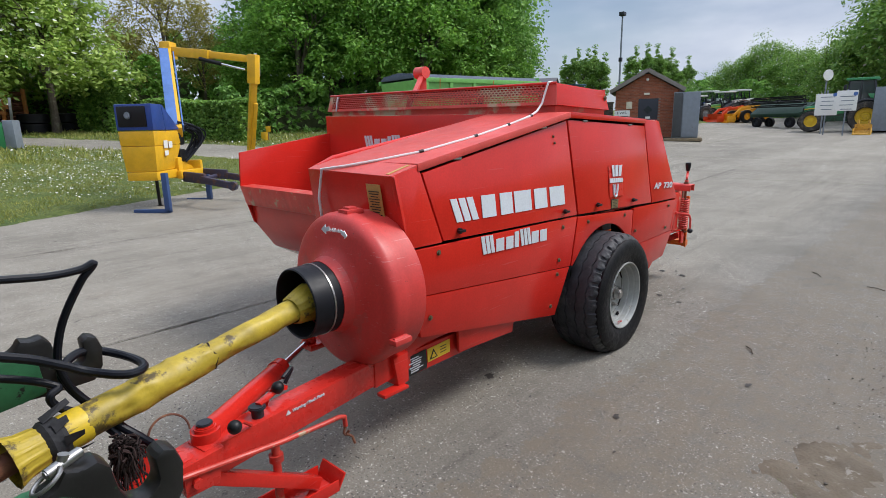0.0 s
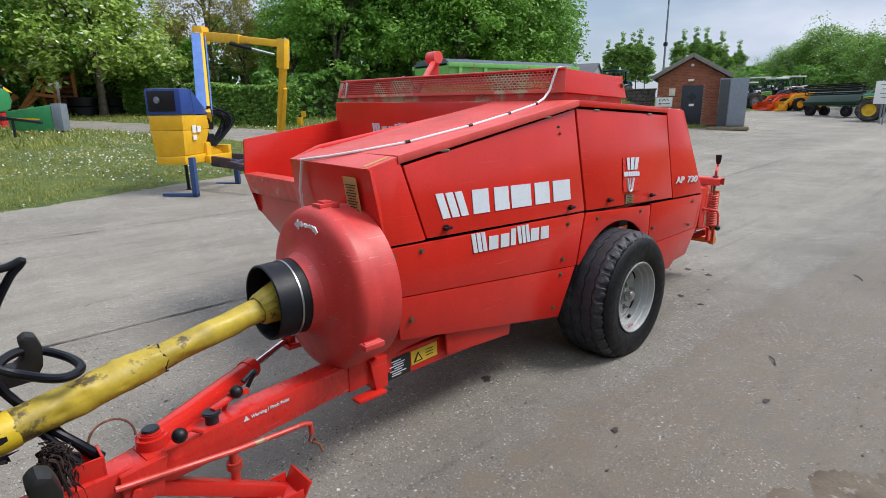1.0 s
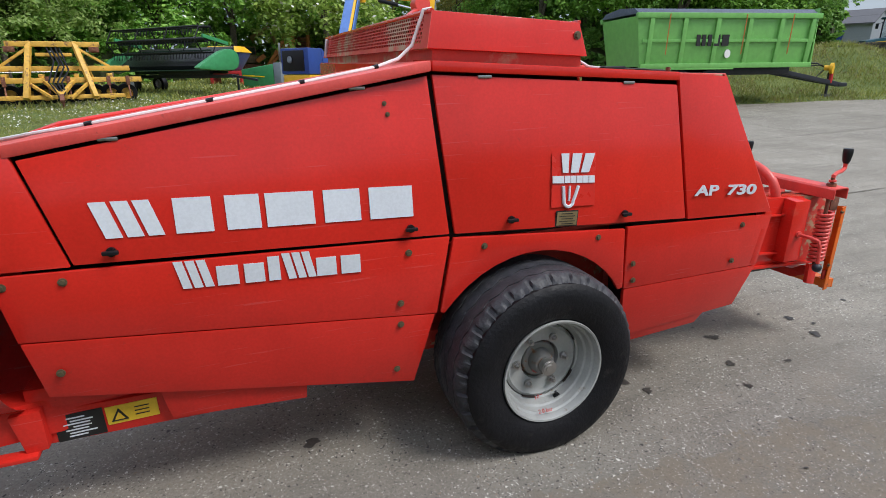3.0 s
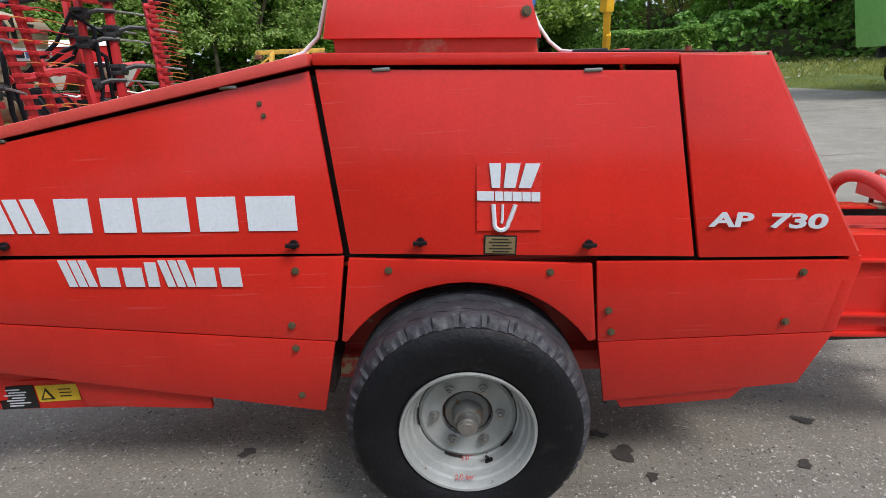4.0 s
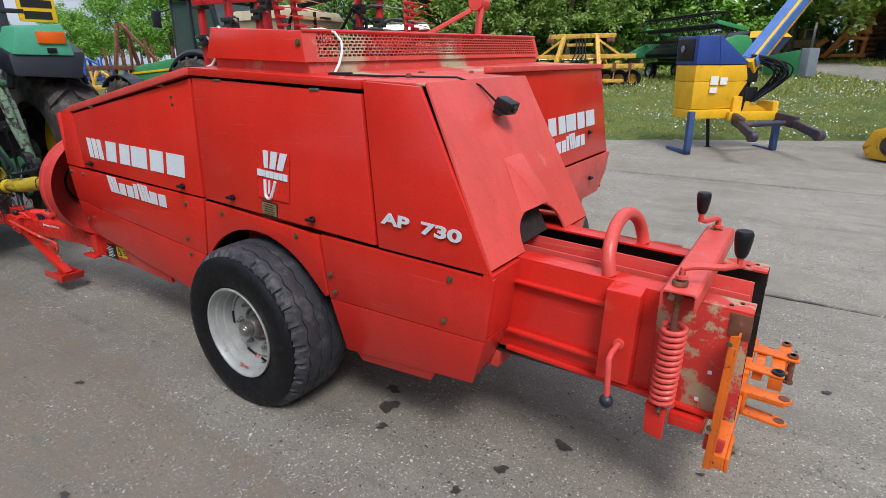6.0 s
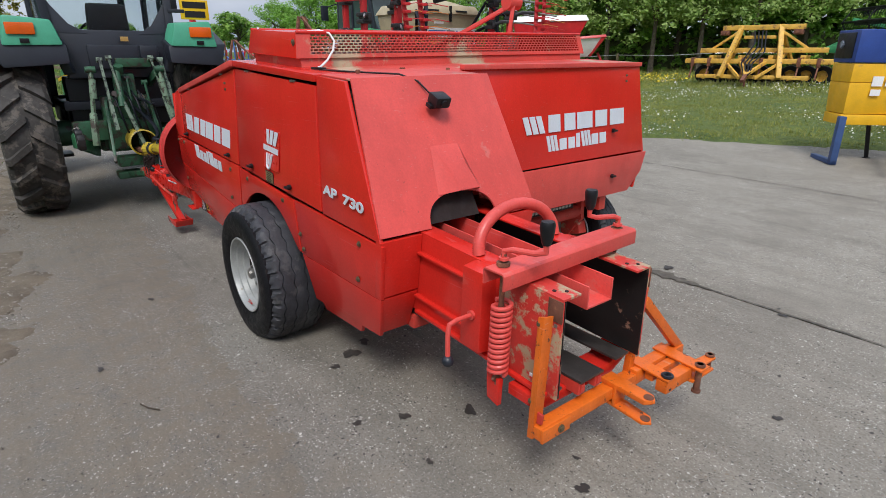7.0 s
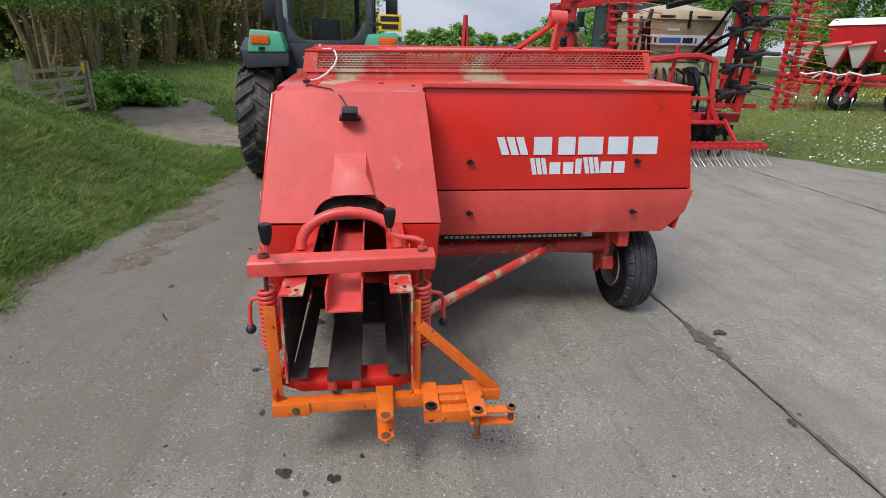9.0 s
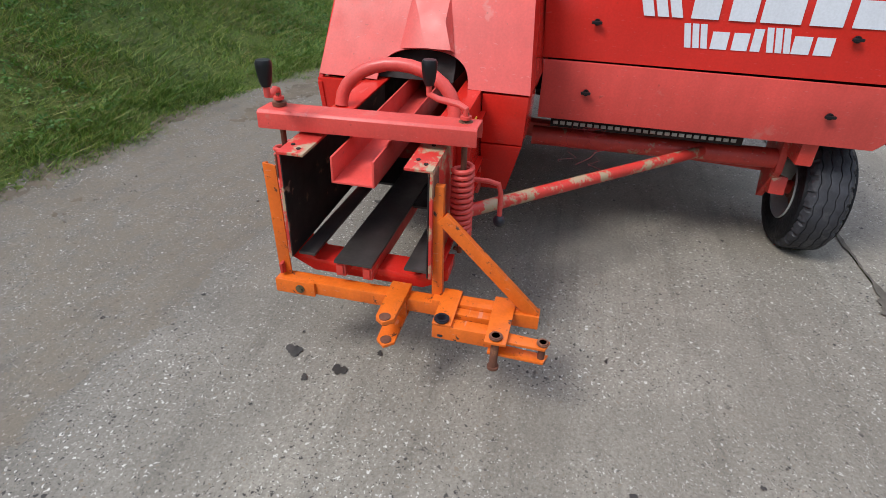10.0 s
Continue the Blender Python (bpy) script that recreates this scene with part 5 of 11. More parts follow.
def density_crank(y, ky, kx, sgn):
    """Threaded rod with spring and cranked handle."""
    root = part("tension_rod", B().cyl((2.168, y, 0.50), (2.180, y, 1.07), 0.011, n=12).cyl((2.178, y, 1.022), (2.178, y, 1.036), 0.026, n=16), RUST, baler, "dark greasy threaded rod")
    part("crank", B().tube([(2.180, y, 1.055), (2.181, y, 1.080), (2.185 * 0.8 + kx * 0.2, y * 0.8 + ky * 0.2, 1.092), (2.18 * 0.25 + kx * 0.75, y * 0.25 + ky * 0.75, 1.094), (kx, ky, 1.106), (kx, ky, 1.140)], 0.0115, 10).cyl((2.18, y, 1.045), (2.18, y, 1.056), 0.020, n=14), RED_FADED, root)
    part("grip", B().lathe([(1.135, 0.0), (1.135, 0.015), (1.15, 0.021), (1.19, 0.027), (1.212, 0.028), (1.222, 0.024), (1.224, 0.0)], (kx, ky, 0), "z", 16), BLACK, root, "black plastic grip")
    coil = [(2.168 + 0.012 * k / 150 + 0.036 * math.cos(k * 0.5236 * 1.0), y + 0.036 * math.sin(k * 0.5236), 0.555 + 0.315 * k / 162) for k in range(163)]
    part("spring", B().tube(coil, 0.0095, 8), RED_FADED, root, "red coil spring")
    part("spring_hook", B().tube([(2.17, y, 0.56), (2.165, y - 0.02 * sgn, 0.53), (2.165, y, 0.505), (2.175, y + 0.02 * sgn, 0.52)], 0.008, 8), RUST, root)
    yo = y + 0.012 * sgn
    yi = 0.236 if sgn > 0 else 0.794
    bb = B().hexa([(1.930, yo, 0.945), (2.055, yo, 0.943), (2.040, yo, 0.575), (1.915, yo, 0.575)], [(1.930, yi, 0.955), (2.055, yi, 0.953), (2.040, yi, 0.565), (1.915, yi, 0.565)], 0.008)
    box = part("guide_box", bb, RED, baler)
    part("handle", B().tube([(1.995, yo + 0.01 * sgn, 0.742), (1.995, yo - 0.085 * sgn, 0.742), (1.998, yo - 0.125 * sgn, 0.735), (2.003, yo - 0.137 * sgn, 0.70), (2.007, yo - 0.14 * sgn, 0.60)], 0.0105, 10).cyl((1.995, yo + 0.01 * sgn, 0.742), (1.995, yo - 0.012 * sgn, 0.742), 0.02, n=14), RED_FADED, box)
    part("ball_grip", B().ball((2.007, yo - 0.14 * sgn, 0.578), 0.026, 16), CHARCOAL, box, "dark ball grip")
    return root


density_crank(0.145, 0.195, 2.338, 1)
density_crank(0.852, 0.706, 2.132, -1)
b = B().hexa([(2.115, 0.135, 0.545), (2.190, 0.135, 0.53), (2.185, 0.135, 0.405), (2.120, 0.135, 0.42)], [(2.115, 0.16, 0.545), (2.190, 0.16, 0.53), (2.185, 0.16, 0.405), (2.120, 0.16, 0.42)], 0.004)
part("spring_bracket", b, RED, baler)
# rear end of the walls: square holes and bolt heads
for y, s in ((0.234, -1), (0.796, 1)):
    for x, z in ((2.375, 0.86), (2.375, 0.82), (2.30, 0.68), (2.27, 0.56), (2.34, 0.55)):
        bb = B().box(x - 0.007, x + 0.007, y - 0.002, y + 0.002, z - 0.007, z + 0.007, 0.001)
        part("wall_hole", bb, WHITE_CABLE if z < 0.8 else STEEL, baler)
b = fall(B().box(2.335, 2.404, 0.230, 0.236, 0.875, 0.962, 0.002).box(2.335, 2.404, 0.794, 0.800, 0.875, 0.962, 0.002))
each_part("end_plate", b, RUST, baler)
flat("label", (1.80, 0.8165, 0.90), (-1, 0, 0), (0, 0, 1), 0.09, 0.05, YELLOW_LABEL, baler)

# ---- orange towing frame at the rear ----
tow = part("tow_frame", B().box(2.338, 2.398, 0.165, 1.02, 0.345, 0.400, 0.004), ORANGE, baler, "scuffed orange steel towing frame")
b = B()
b.hexa([(2.372, 0.163, 0.875), (2.372, 0.170, 0.875), (2.352, 0.170, 0.335), (2.352, 0.163, 0.335)], [(2.350, 0.163, 0.868), (2.350, 0.170, 0.868), (2.330, 0.170, 0.33), (2.330, 0.163, 0.33)], 0.001)
b.hexa([(2.379, 0.163, 0.875), (2.379, 0.213, 0.868), (2.359, 0.213, 0.335), (2.359, 0.163, 0.335)], [(2.372, 0.163, 0.875), (2.372, 0.213, 0.868), (2.352, 0.213, 0.335), (2.352, 0.163, 0.335)], 0.001)
part("upright", b, ORANGE, tow)
b = B()
b.hexa([(2.389, 0.79, 0.875), (2.389, 0.83, 0.875), (2.359, 0.83, 0.375), (2.359, 0.79, 0.375)], [(2.360, 0.79, 0.875), (2.360, 0.83, 0.875), (2.330, 0.83, 0.375), (2.330, 0.79, 0.375)], 0.003)
part("upright", b, ORANGE, tow)
part("diagonal_brace", B().beam((2.372, 0.825, 0.755), (2.375, 1.185, 0.405), 0.03, 0.045, 0.003), ORANGE, tow)
b = B().box(2.398, 2.410, 0.165, 0.33, 0.34, 0.40, 0.003)
part("sliding_sleeve", b, ORANGE, tow)
b = B().box(2.340, 2.400, 0.80, 1.20, 0.362, 0.418, 0.004)
part("cross_tube", b, ORANGE, tow)
b = B()
b.hexa([(2.33, 0.625, 0.425), (2.33, 0.705, 0.425), (2.545, 0.70, 0.415), (2.575, 0.666, 0.414), (2.545, 0.632, 0.415)], [(2.33, 0.625, 0.402), (2.33, 0.705, 0.402), (2.545, 0.70, 0.392), (2.575, 0.666, 0.401), (2.545, 0.632, 0.392)], 0.002)
b.hexa([(2.33, 0.625, 0.330), (2.33, 0.705, 0.330), (2.545, 0.70, 0.308), (2.572, 0.666, 0.306), (2.545, 0.632, 0.308)], [(2.33, 0.625, 0.318), (2.33, 0.705, 0.318), (2.545, 0.70, 0.296), (2.572, 0.666, 0.294), (2.545, 0.632, 0.296)], 0.002)
b.box(2.398, 2.412, 0.625, 0.705, 0.315, 0.42, 0.003)
part("clevis", b, ORANGE, tow)
each_part("clevis_eye", B().cyl((2.543, 0.666, 0.392), (2.543, 0.666, 0.4185), 0.021, n=18).cyl((2.54, 0.666, 0.297), (2.54, 0.666, 0.311), 0.021, n=18), RUST, tow, "rusty worn clevis eyes")
b = B()
b.hexa([(2.33, 0.835, 0.432), (2.33, 0.905, 0.432), (2.53, 0.905, 0.418), (2.53, 0.835, 0.418)], [(2.33, 0.835, 0.422), (2.33, 0.905, 0.422), (2.53, 0.905, 0.408), (2.53, 0.835, 0.408)], 0.002)
b.hexa([(2.33, 1.03, 0.432), (2.33, 1.11, 0.432), (2.58, 1.105, 0.418), (2.58, 1.03, 0.418)], [(2.33, 1.03, 0.422), (2.33, 1.11, 0.422), (2.58, 1.105, 0.408), (2.58, 1.03, 0.408)], 0.002)
b.box(2.475, 2.530, 0.835, 1.05, 0.350, 0.408, 0.004)
b.box(2.41, 2.45, 0.85, 1.08, 0.37, 0.41, 0.003)
part("swing_arm", b, ORANGE, tow)
b = B()
b.hexa([(2.49, 1.04, 0.404), (2.545, 1.04, 0.404), (2.545, 1.235, 0.400), (2.50, 1.25, 0.400)], [(2.49, 1.04, 0.393), (2.545, 1.04, 0.393), (2.545, 1.235, 0.389), (2.50, 1.25, 0.389)], 0.002)
b.hexa([(2.49, 1.04, 0.345), (2.545, 1.04, 0.345), (2.545, 1.235, 0.340), (2.50, 1.25, 0.340)], [(2.49, 1.04, 0.334), (2.545, 1.04, 0.334), (2.545, 1.235, 0.329), (2.50, 1.25, 0.329)], 0.002)
part("latch_plate", b, ORANGE, tow)
for x, y, z0, z1, r, mt in ((2.508, 0.866, 0.36, 0.432, 0.022, CHARCOAL), (2.553, 1.066, 0.285, 0.432, 0.019, RUST), (2.520, 1.225, 0.325, 0.412, 0.017, RUST)):
    pin = part("pin", B().cyl((x, y, z0), (x, y, z1), r * 0.75, n=16).cyl((x, y, z1 - 0.012), (x, y, z1), r * 1.25, n=16, bevel=0.003).cyl((x, y, z0), (x, y, z0 + 0.01), r * 1.1, n=16), mt, tow, "greasy steel pin")
for x, y, z in ((2.353, 0.168, 0.84), (2.335, 0.168, 0.50)):
    bolt(x, y, z, (0, -1, 0), tow, 0.008)
bolt(2.412, 0.27, 0.37, (1, 0, 0), tow, 0.012)
b = B().hexa([(2.32, 0.178, 0.46), (2.39, 0.178, 0.455), (2.385, 0.178, 0.41), (2.32, 0.178, 0.40)], [(2.32, 0.19, 0.46), (2.39, 0.19, 0.455), (2.385, 0.19, 0.41), (2.32, 0.19, 0.40)], 0.002)
part("gusset", b, RED_WORN, tow)


# ---- wheels ----
def tread_tyre(c, r, rim, half, lugs, parent):
    """An implement tyre: smooth round sidewalls, wavy crown ribs and notched shoulder pads."""
    prof = [(-half * 0.84, rim), (-half * 0.95, rim + 0.022), (-half * 1.01, rim + (r - rim) * 0.40), (-half * 1.01, rim + (r - rim) * 0.58), (-half * 0.97, rim + (r - rim) * 0.74), (-half * 0.90, r - 0.040), (-half * 0.5, r - 0.045)]
    prof += [(-a, q) for a, q in prof[::-1]]
    wall = B().lathe(prof, c, "y", 96)
    for v in wall.bm.verts:
        v.co.z = max(v.co.z, 0.004)
    body = part("tyre", wall, RUBBER, parent, "worn black rubber tyre", angle=50)
    cols = [(-1.0, 0.012), (-0.97, 0.0), (-0.92, 0.0), (-0.87, 0.0), (-0.82, 0.0), (-0.77, 0.0), (-0.72, 0.0), (-0.67, 0.0), (-0.62, 0.0), (-0.575, 0.0)]
    for g in (-0.55, -0.19, 0.19, 0.55):
        cols += [(g - 0.020, 0.0), (g - 0.013, 0.009), (g + 0.013, 0.009), (g + 0.020, 0.0)]
        if g < 0.5:
            cols += [(g + 0.12, -0.001), (g + 0.24, -0.001)]
    cols += [(-a, d) for a, d in cols[9::-1]]
    s_, deep = np.array([q for q, _ in cols]), np.array([d for _, d in cols])
    n = lugs * 12
    ang = np.arange(n) * 2 * np.pi / n
    A, S = np.meshgrid(ang, s_, indexing="ij")
    out = np.abs(S)
    edge_fade = 1 - ramp01(out, 0.56, 0.70)
    turn = A * lugs / (2 * np.pi) + np.where(S > 0, 0.5, 0.0)
    tri_wave = np.abs((turn % 1.0) - 0.5) * 4 - 1
    wave = 0.075 * tri_wave * (0.35 + 0.65 * edge_fade) * np.where(out < 0.72, 1, 0)
    pad = np.abs((turn + 0.25) % 1.0 - 0.5) * 2
    notch = 0.017 * ramp01(pad, 0.70, 0.82) * ramp01(out, 0.62, 0.74)
    fin = np.abs((2 * turn + 0.2) % 1.0 - 0.5) * 2
    notch = np.maximum(notch, 0.013 * ramp01(fin, 0.50, 0.66) * ramp01(out, 0.80, 0.86))
    dish = 0.003 * (1 - ramp01(pad, 0.25, 0.6)) * np.exp(-((out - 0.74) / 0.06) ** 2)
    rad = r - 0.010 * S ** 2 - 0.062 * np.clip((out - 0.66) / 0.34, 0, 1) ** 2 - deep[None, :] - notch - dish
    yy = c[1] + half * 0.97 * (S + wave * 0.5 * np.where(out > 0.60, 0.4, 1))
    v = np.stack([c[0] + rad * np.sin(A), yy, np.maximum(c[2] + rad * np.cos(A), 0.002)], 2)
    i = np.arange(n * len(cols)).reshape(n, len(cols))
    j = np.roll(i, -1, 0)
    f = np.stack([i[:, :-1].ravel(), i[:, 1:].ravel(), j[:, 1:].ravel(), j[:, :-1].ravel()], 1)
    tr = raw("tread", v.reshape(-1, 3), f, TREAD, body, smooth=True)
    tr.data.set_sharp_from_angle(angle=radians(32))
    tagged(tr, "grey worn tread with wavy ribs")
    return body


WL = (0.14, 0.012, 0.410)
wheel_l = part("wheel", B().lathe([(-0.192, 0.250), (-0.200, 0.246), (-0.198, 0.238), (-0.184, 0.232), (-0.165, 0.229), (-0.158, 0.220), (-0.128, 0.213), (-0.122, 0.204), (-0.085, 0.196), (-0.080, 0.188), (-0.02, 0.186), (0.05, 0.190), (0.15, 0.222), (0.185, 0.238)], (WL[0], WL[1] + 0.0, WL[2]), "y", 72), SILVER, baler, "silver painted steel wheel")
wl_s = wheel_l.modifiers.new("thick", "SOLIDIFY")
wl_s.thickness = 0.006
tread_tyre(WL, 0.454, 0.240, 0.208, 28, wheel_l)
b = B().lathe([(-0.050, 0.188), (-0.078, 0.183), (-0.084, 0.170), (-0.072, 0.150), (-0.070, 0.098), (-0.050, 0.094)], WL, "y", 64)
part("wheel_disc", b, SILVER, wheel_l)
b = B().lathe([(-0.010, 0.086), (-0.058, 0.086), (-0.064, 0.080), (-0.066, 0.060), (-0.100, 0.056), (-0.118, 0.048), (-0.122, 0.0)], WL, "y", 40)
part("hub", b, paint("grey_hub", (0.20, 0.20, 0.195), 0.45, metal=0.5, stain=(0.2, 0.11, 0.06), stain_at=0.55, stain_scale=20), wheel_l, "grey hub with rust at its rim")
part("hub_cap", B().cyl((WL[0], -0.105, WL[2]), (WL[0], -0.150, WL[2]), 0.037, n=24, bevel=0.006).cyl((WL[0], -0.150, WL[2]), (WL[0], -0.154, WL[2]), 0.020, n=18), STEEL, wheel_l)
for k in range(6):
    a = math.pi / 6 + k * math.pi / 3
    x, z = WL[0] + 0.124 * math.sin(a), WL[2] + 0.124 * math.cos(a)
    part("wheel_nut", B().cyl((x, -0.050, z), (x, -0.072, z), 0.019, n=16).cyl((x, -0.070, z), (x, -0.086, z), 0.0135, n=6, bevel=0.002).cyl((x, -0.086, z), (x, -0.096, z), 0.008, n=10), STEEL, wheel_l)
letters("lettering", "2.0 bar", 0.026, pose(WL[0] - 0.055, -0.163, WL[2] - 0.213, 60, 0, 0), paint("red_print", (0.45, 0.03, 0.03), 0.5), wheel_l)
for k in range(5):
    a = -0.3 + k * 2 * math.pi / 5
    slot = B()
    for j in range(7):
        q0, q1 = a + 0.055 * (j - 3.5), a + 0.055 * (j - 2.5)
        slot.beam((WL[0] + 0.1865 * math.sin(q0), -0.069, WL[2] + 0.1865 * math.cos(q0)), (WL[0] + 0.1865 * math.sin(q1), -0.069, WL[2] + 0.1865 * math.cos(q1)), 0.014, 0.004, 0)
    part("disc_slot", slot, DARK_AND_SHADE, wheel_l)
va = 2.75
part("valve", B().box(-0.016, 0.016, -0.016, 0.016, -0.004, 0.004, 0.002, Matrix.Translation((WL[0] + 0.202 * math.sin(va), WL[1] - 0.10, WL[2] + 0.202 * math.cos(va))) @ pose(0, 0, 0, 0, math.degrees(va), 0)).cyl((WL[0] + 0.198 * math.sin(va), WL[1] - 0.10, WL[2] + 0.198 * math.cos(va)), (WL[0] + 0.172 * math.sin(va), WL[1] - 0.118, WL[2] + 0.172 * math.cos(va)), 0.006, n=8), BLACK, wheel_l)
letters("lettering", "2.0 bar", 0.026, pose(WL[0] - 0.030, WL[1] - 0.092, WL[2] - 0.197, 60, 0, 14), bpy.data.materials["red_print"], wheel_l)

WR = (0.655, 2.60, 0.338)
wheel_r = part("wheel", B().lathe([(-0.125, 0.172), (-0.118, 0.178), (-0.105, 0.165), (-0.05, 0.150), (0.05, 0.150), (0.10, 0.165), (0.125, 0.176)], WR, "y", 48), SILVER, baler, "small dirty steel wheel")
tread_tyre(WR, 0.345, 0.172, 0.128, 24, wheel_r)
b = B().lathe([(-0.03, 0.15), (-0.045, 0.12), (-0.05, 0.07), (-0.09, 0.05), (-0.10, 0.0)], WR, "y", 40)
part("hub", b, RUST, wheel_r)

# ---- flywheel drum, cuff and drive shaft ----
DC = (0.022, 0.245, 0.895)
prof = [(-1.90, 0.374), (-2.028, 0.374), (-2.031, 0.382), (-2.074, 0.381), (-2.092, 0.376), (-2.108, 0.364), (-2.120, 0.344), (-2.128, 0.315), (-2.140, 0.240), (-2.150, 0.205), (-2.166, 0.186), (-2.192, 0.174), (-2.212, 0.170), (-2.212, 0.02)]
drum = part("flywheel_guard", B().lathe(prof, DC, "x", 80), RED_DRUM, baler, "large round red flywheel guard", angle=25)
b = B()
b.box(-2.06, -1.96, 0.19, 0.26, 1.262, 1.289, 0.006).box(-2.04, -1.99, 0.20, 0.25, 1.28, 1.299, 0.005)
b.box(-2.09, -1.99, -0.145, -0.095, 0.715, 0.74, 0.005).cyl((-2.08, -0.12, 0.735), (-2.00, -0.12, 0.735), 0.012, n=10)
each_part("guard_catch", b, RED_DRUM, drum)
b = B()
for outline in (((0.302, 1.200), (0.268, 1.226), (0.268, 1.214), (0.240, 1.219), (0.240, 1.197), (0.268, 1.192), (0.268, 1.180)), ((0.152, 1.214), (0.128, 1.205), (0.128, 1.213), (0.108, 1.190), (0.128, 1.176), (0.128, 1.184), (0.152, 1.192))):
    b.hexa([(-2.1265, y, z) for y, z in outline], [(-2.1305, y, z) for y, z in outline], 0)
each_part("arrow_decal", b, WHITE, drum, "white direction arrow")
letters("lettering", "540/min", 0.026, Matrix(((0, 0, -1, -2.129), (-1, 0.10, 0, 0.236), (0.05, 1, 0, 1.196), (0, 0, 0, 1))), WHITE, drum, bold=0.0005)
b = B().lathe([(-2.205, 0.150), (-2.209, 0.166), (-2.28, 0.165), (-2.352, 0.163), (-2.357, 0.158), (-2.352, 0.153), (-2.23, 0.150)], DC, "x", 56)
cuff = part("rubber_cuff", b, paint("matt_black_cuff", (0.007, 0.008, 0.012), 0.5, spec=0.3), baler, "black rubber cuff round the drive shaft")
part("band", B().lathe([(-2.252, 0.1650), (-2.252, 0.1685), (-2.260, 0.1685), (-2.260, 0.1650)], DC, "x", 56), STEEL, cuff, "thin grey band")
part("bore", B().cyl((-2.20, 0.245, 0.90), (-2.19, 0.245, 0.90), 0.15, n=32), DARK_AND_SHADE, cuff)

S0, S1 = Vector((-2.24, 0.245, 0.895)), Vector((-3.90, -0.045, 0.685))
SD = (S1 - S0).normalized()


def along(d):
    return S0 + SD * d


SU = SD.orthogonal().normalized()
SW = SD.cross(SU)


def ray_out(a):
    return math.cos(a) * SU + math.sin(a) * SW


def battered_tube(d0, d1, r, seed, dents):
    """A dented plastic sleeve along the shaft, with a torn edge at its start and a wall of 2 mm."""
    rng = random.Random(seed)
    n, m, b = 56, int((d1 - d0) / 0.011), B()
    spots = [(rng.uniform(d0, d1), rng.uniform(0, 6.28), rng.uniform(0.012, 0.035), rng.choice((-1, -1, 1)) * rng.uniform(0.002, 0.006)) for k in range(dents)]
    rows = []
    for i in range(m + 1):
        row = []
        for j in range(n):
            a = 2 * math.pi * j / n
            tear = 0.007 * math.sin(3 * a + seed) + 0.005 * math.sin(8 * a + 2 * seed) + 0.004 * math.sin(17 * a)
            d = d0 + (d1 - d0) * i / m + tear * max(0.0, 1 - i / 3)
            q = r + 0.0015 * math.sin(11 * d + 2 * a) + 0.0012 * math.sin(23 * d - 3 * a)
            for sd, sa, w, deep in spots:
                da = (a - sa + math.pi) % (2 * math.pi) - math.pi
                q += deep * math.exp(-((d - sd) / w) ** 2 - (da * r / (0.6 * w)) ** 2)
            row.append(b.bm.verts.new(along(d) + ray_out(a) * q))
        rows.append(row)
    rows.insert(0, [b.bm.verts.new(v.co - ray_out(2 * math.pi * j / n) * 0.003 + SD * 0.02) for j, v in enumerate(rows[0])])
    for p, q in zip(rows, rows[1:]):
        for j in range(n):
            b.bm.faces.new((p[j], p[(j + 1) % n], q[(j + 1) % n], q[j]))
    return b


shaft = part("drive_shaft", battered_tube(0.09, 0.64, 0.050, 5, 16), PTO_YELLOW, baler, "grimy yellow drive shaft guard with splits", angle=60)
part("outer_sleeve", battered_tube(0.560, 1.07, 0.0575, 8, 34), PTO_YELLOW, shaft, angle=60)
part("sleeve_end", B().tube([along(d) for d in (1.005, 1.02, 1.05, 1.075)], [0.0590, 0.0605, 0.0605, 0.0600], 28), paint("bright_yellow_plastic", (0.62, 0.43, 0.02), 0.45, var=0.15, stain=(0.30, 0.20, 0.03), stain_at=0.62, stain_scale=16), shaft, "cleaner yellow end of the sleeve")
for k, (a0, a1, dd) in enumerate(((0.2, 2.2, 0.0), (2.7, 3.9, 0.006), (4.4, 5.9, -0.004))):
    part("split_edge", B().tube([along(0.557 + dd + 0.006 * math.sin(5 * a)) + ray_out(a) * 0.0555 for a in np.linspace(a0, a1, 14)], 0.0032, 6), DARK_AND_SHADE, shaft, "dark torn edge")


def ribbed_bell(prof):
    """A bell-shaped guard along the shaft with raised ribs moulded into it: (distance, radius) pairs."""
    n, b = 112, B()
    rows = []
    for i, (d, r) in enumerate(prof):
        ribs = 0.0028 if 0 < i < len(prof) - 2 else 0.0
        rows.append([b.bm.verts.new(along(d) + ray_out(2 * math.pi * j / n) * (r + ribs * (1 if j % 8 in (0, 1, 2) else 0))) for j in range(n)])
    for p, q in zip(rows, rows[1:]):
        for j in range(n):
            b.bm.faces.new((p[j], p[(j + 1) % n], q[(j + 1) % n], q[j]))
    return b


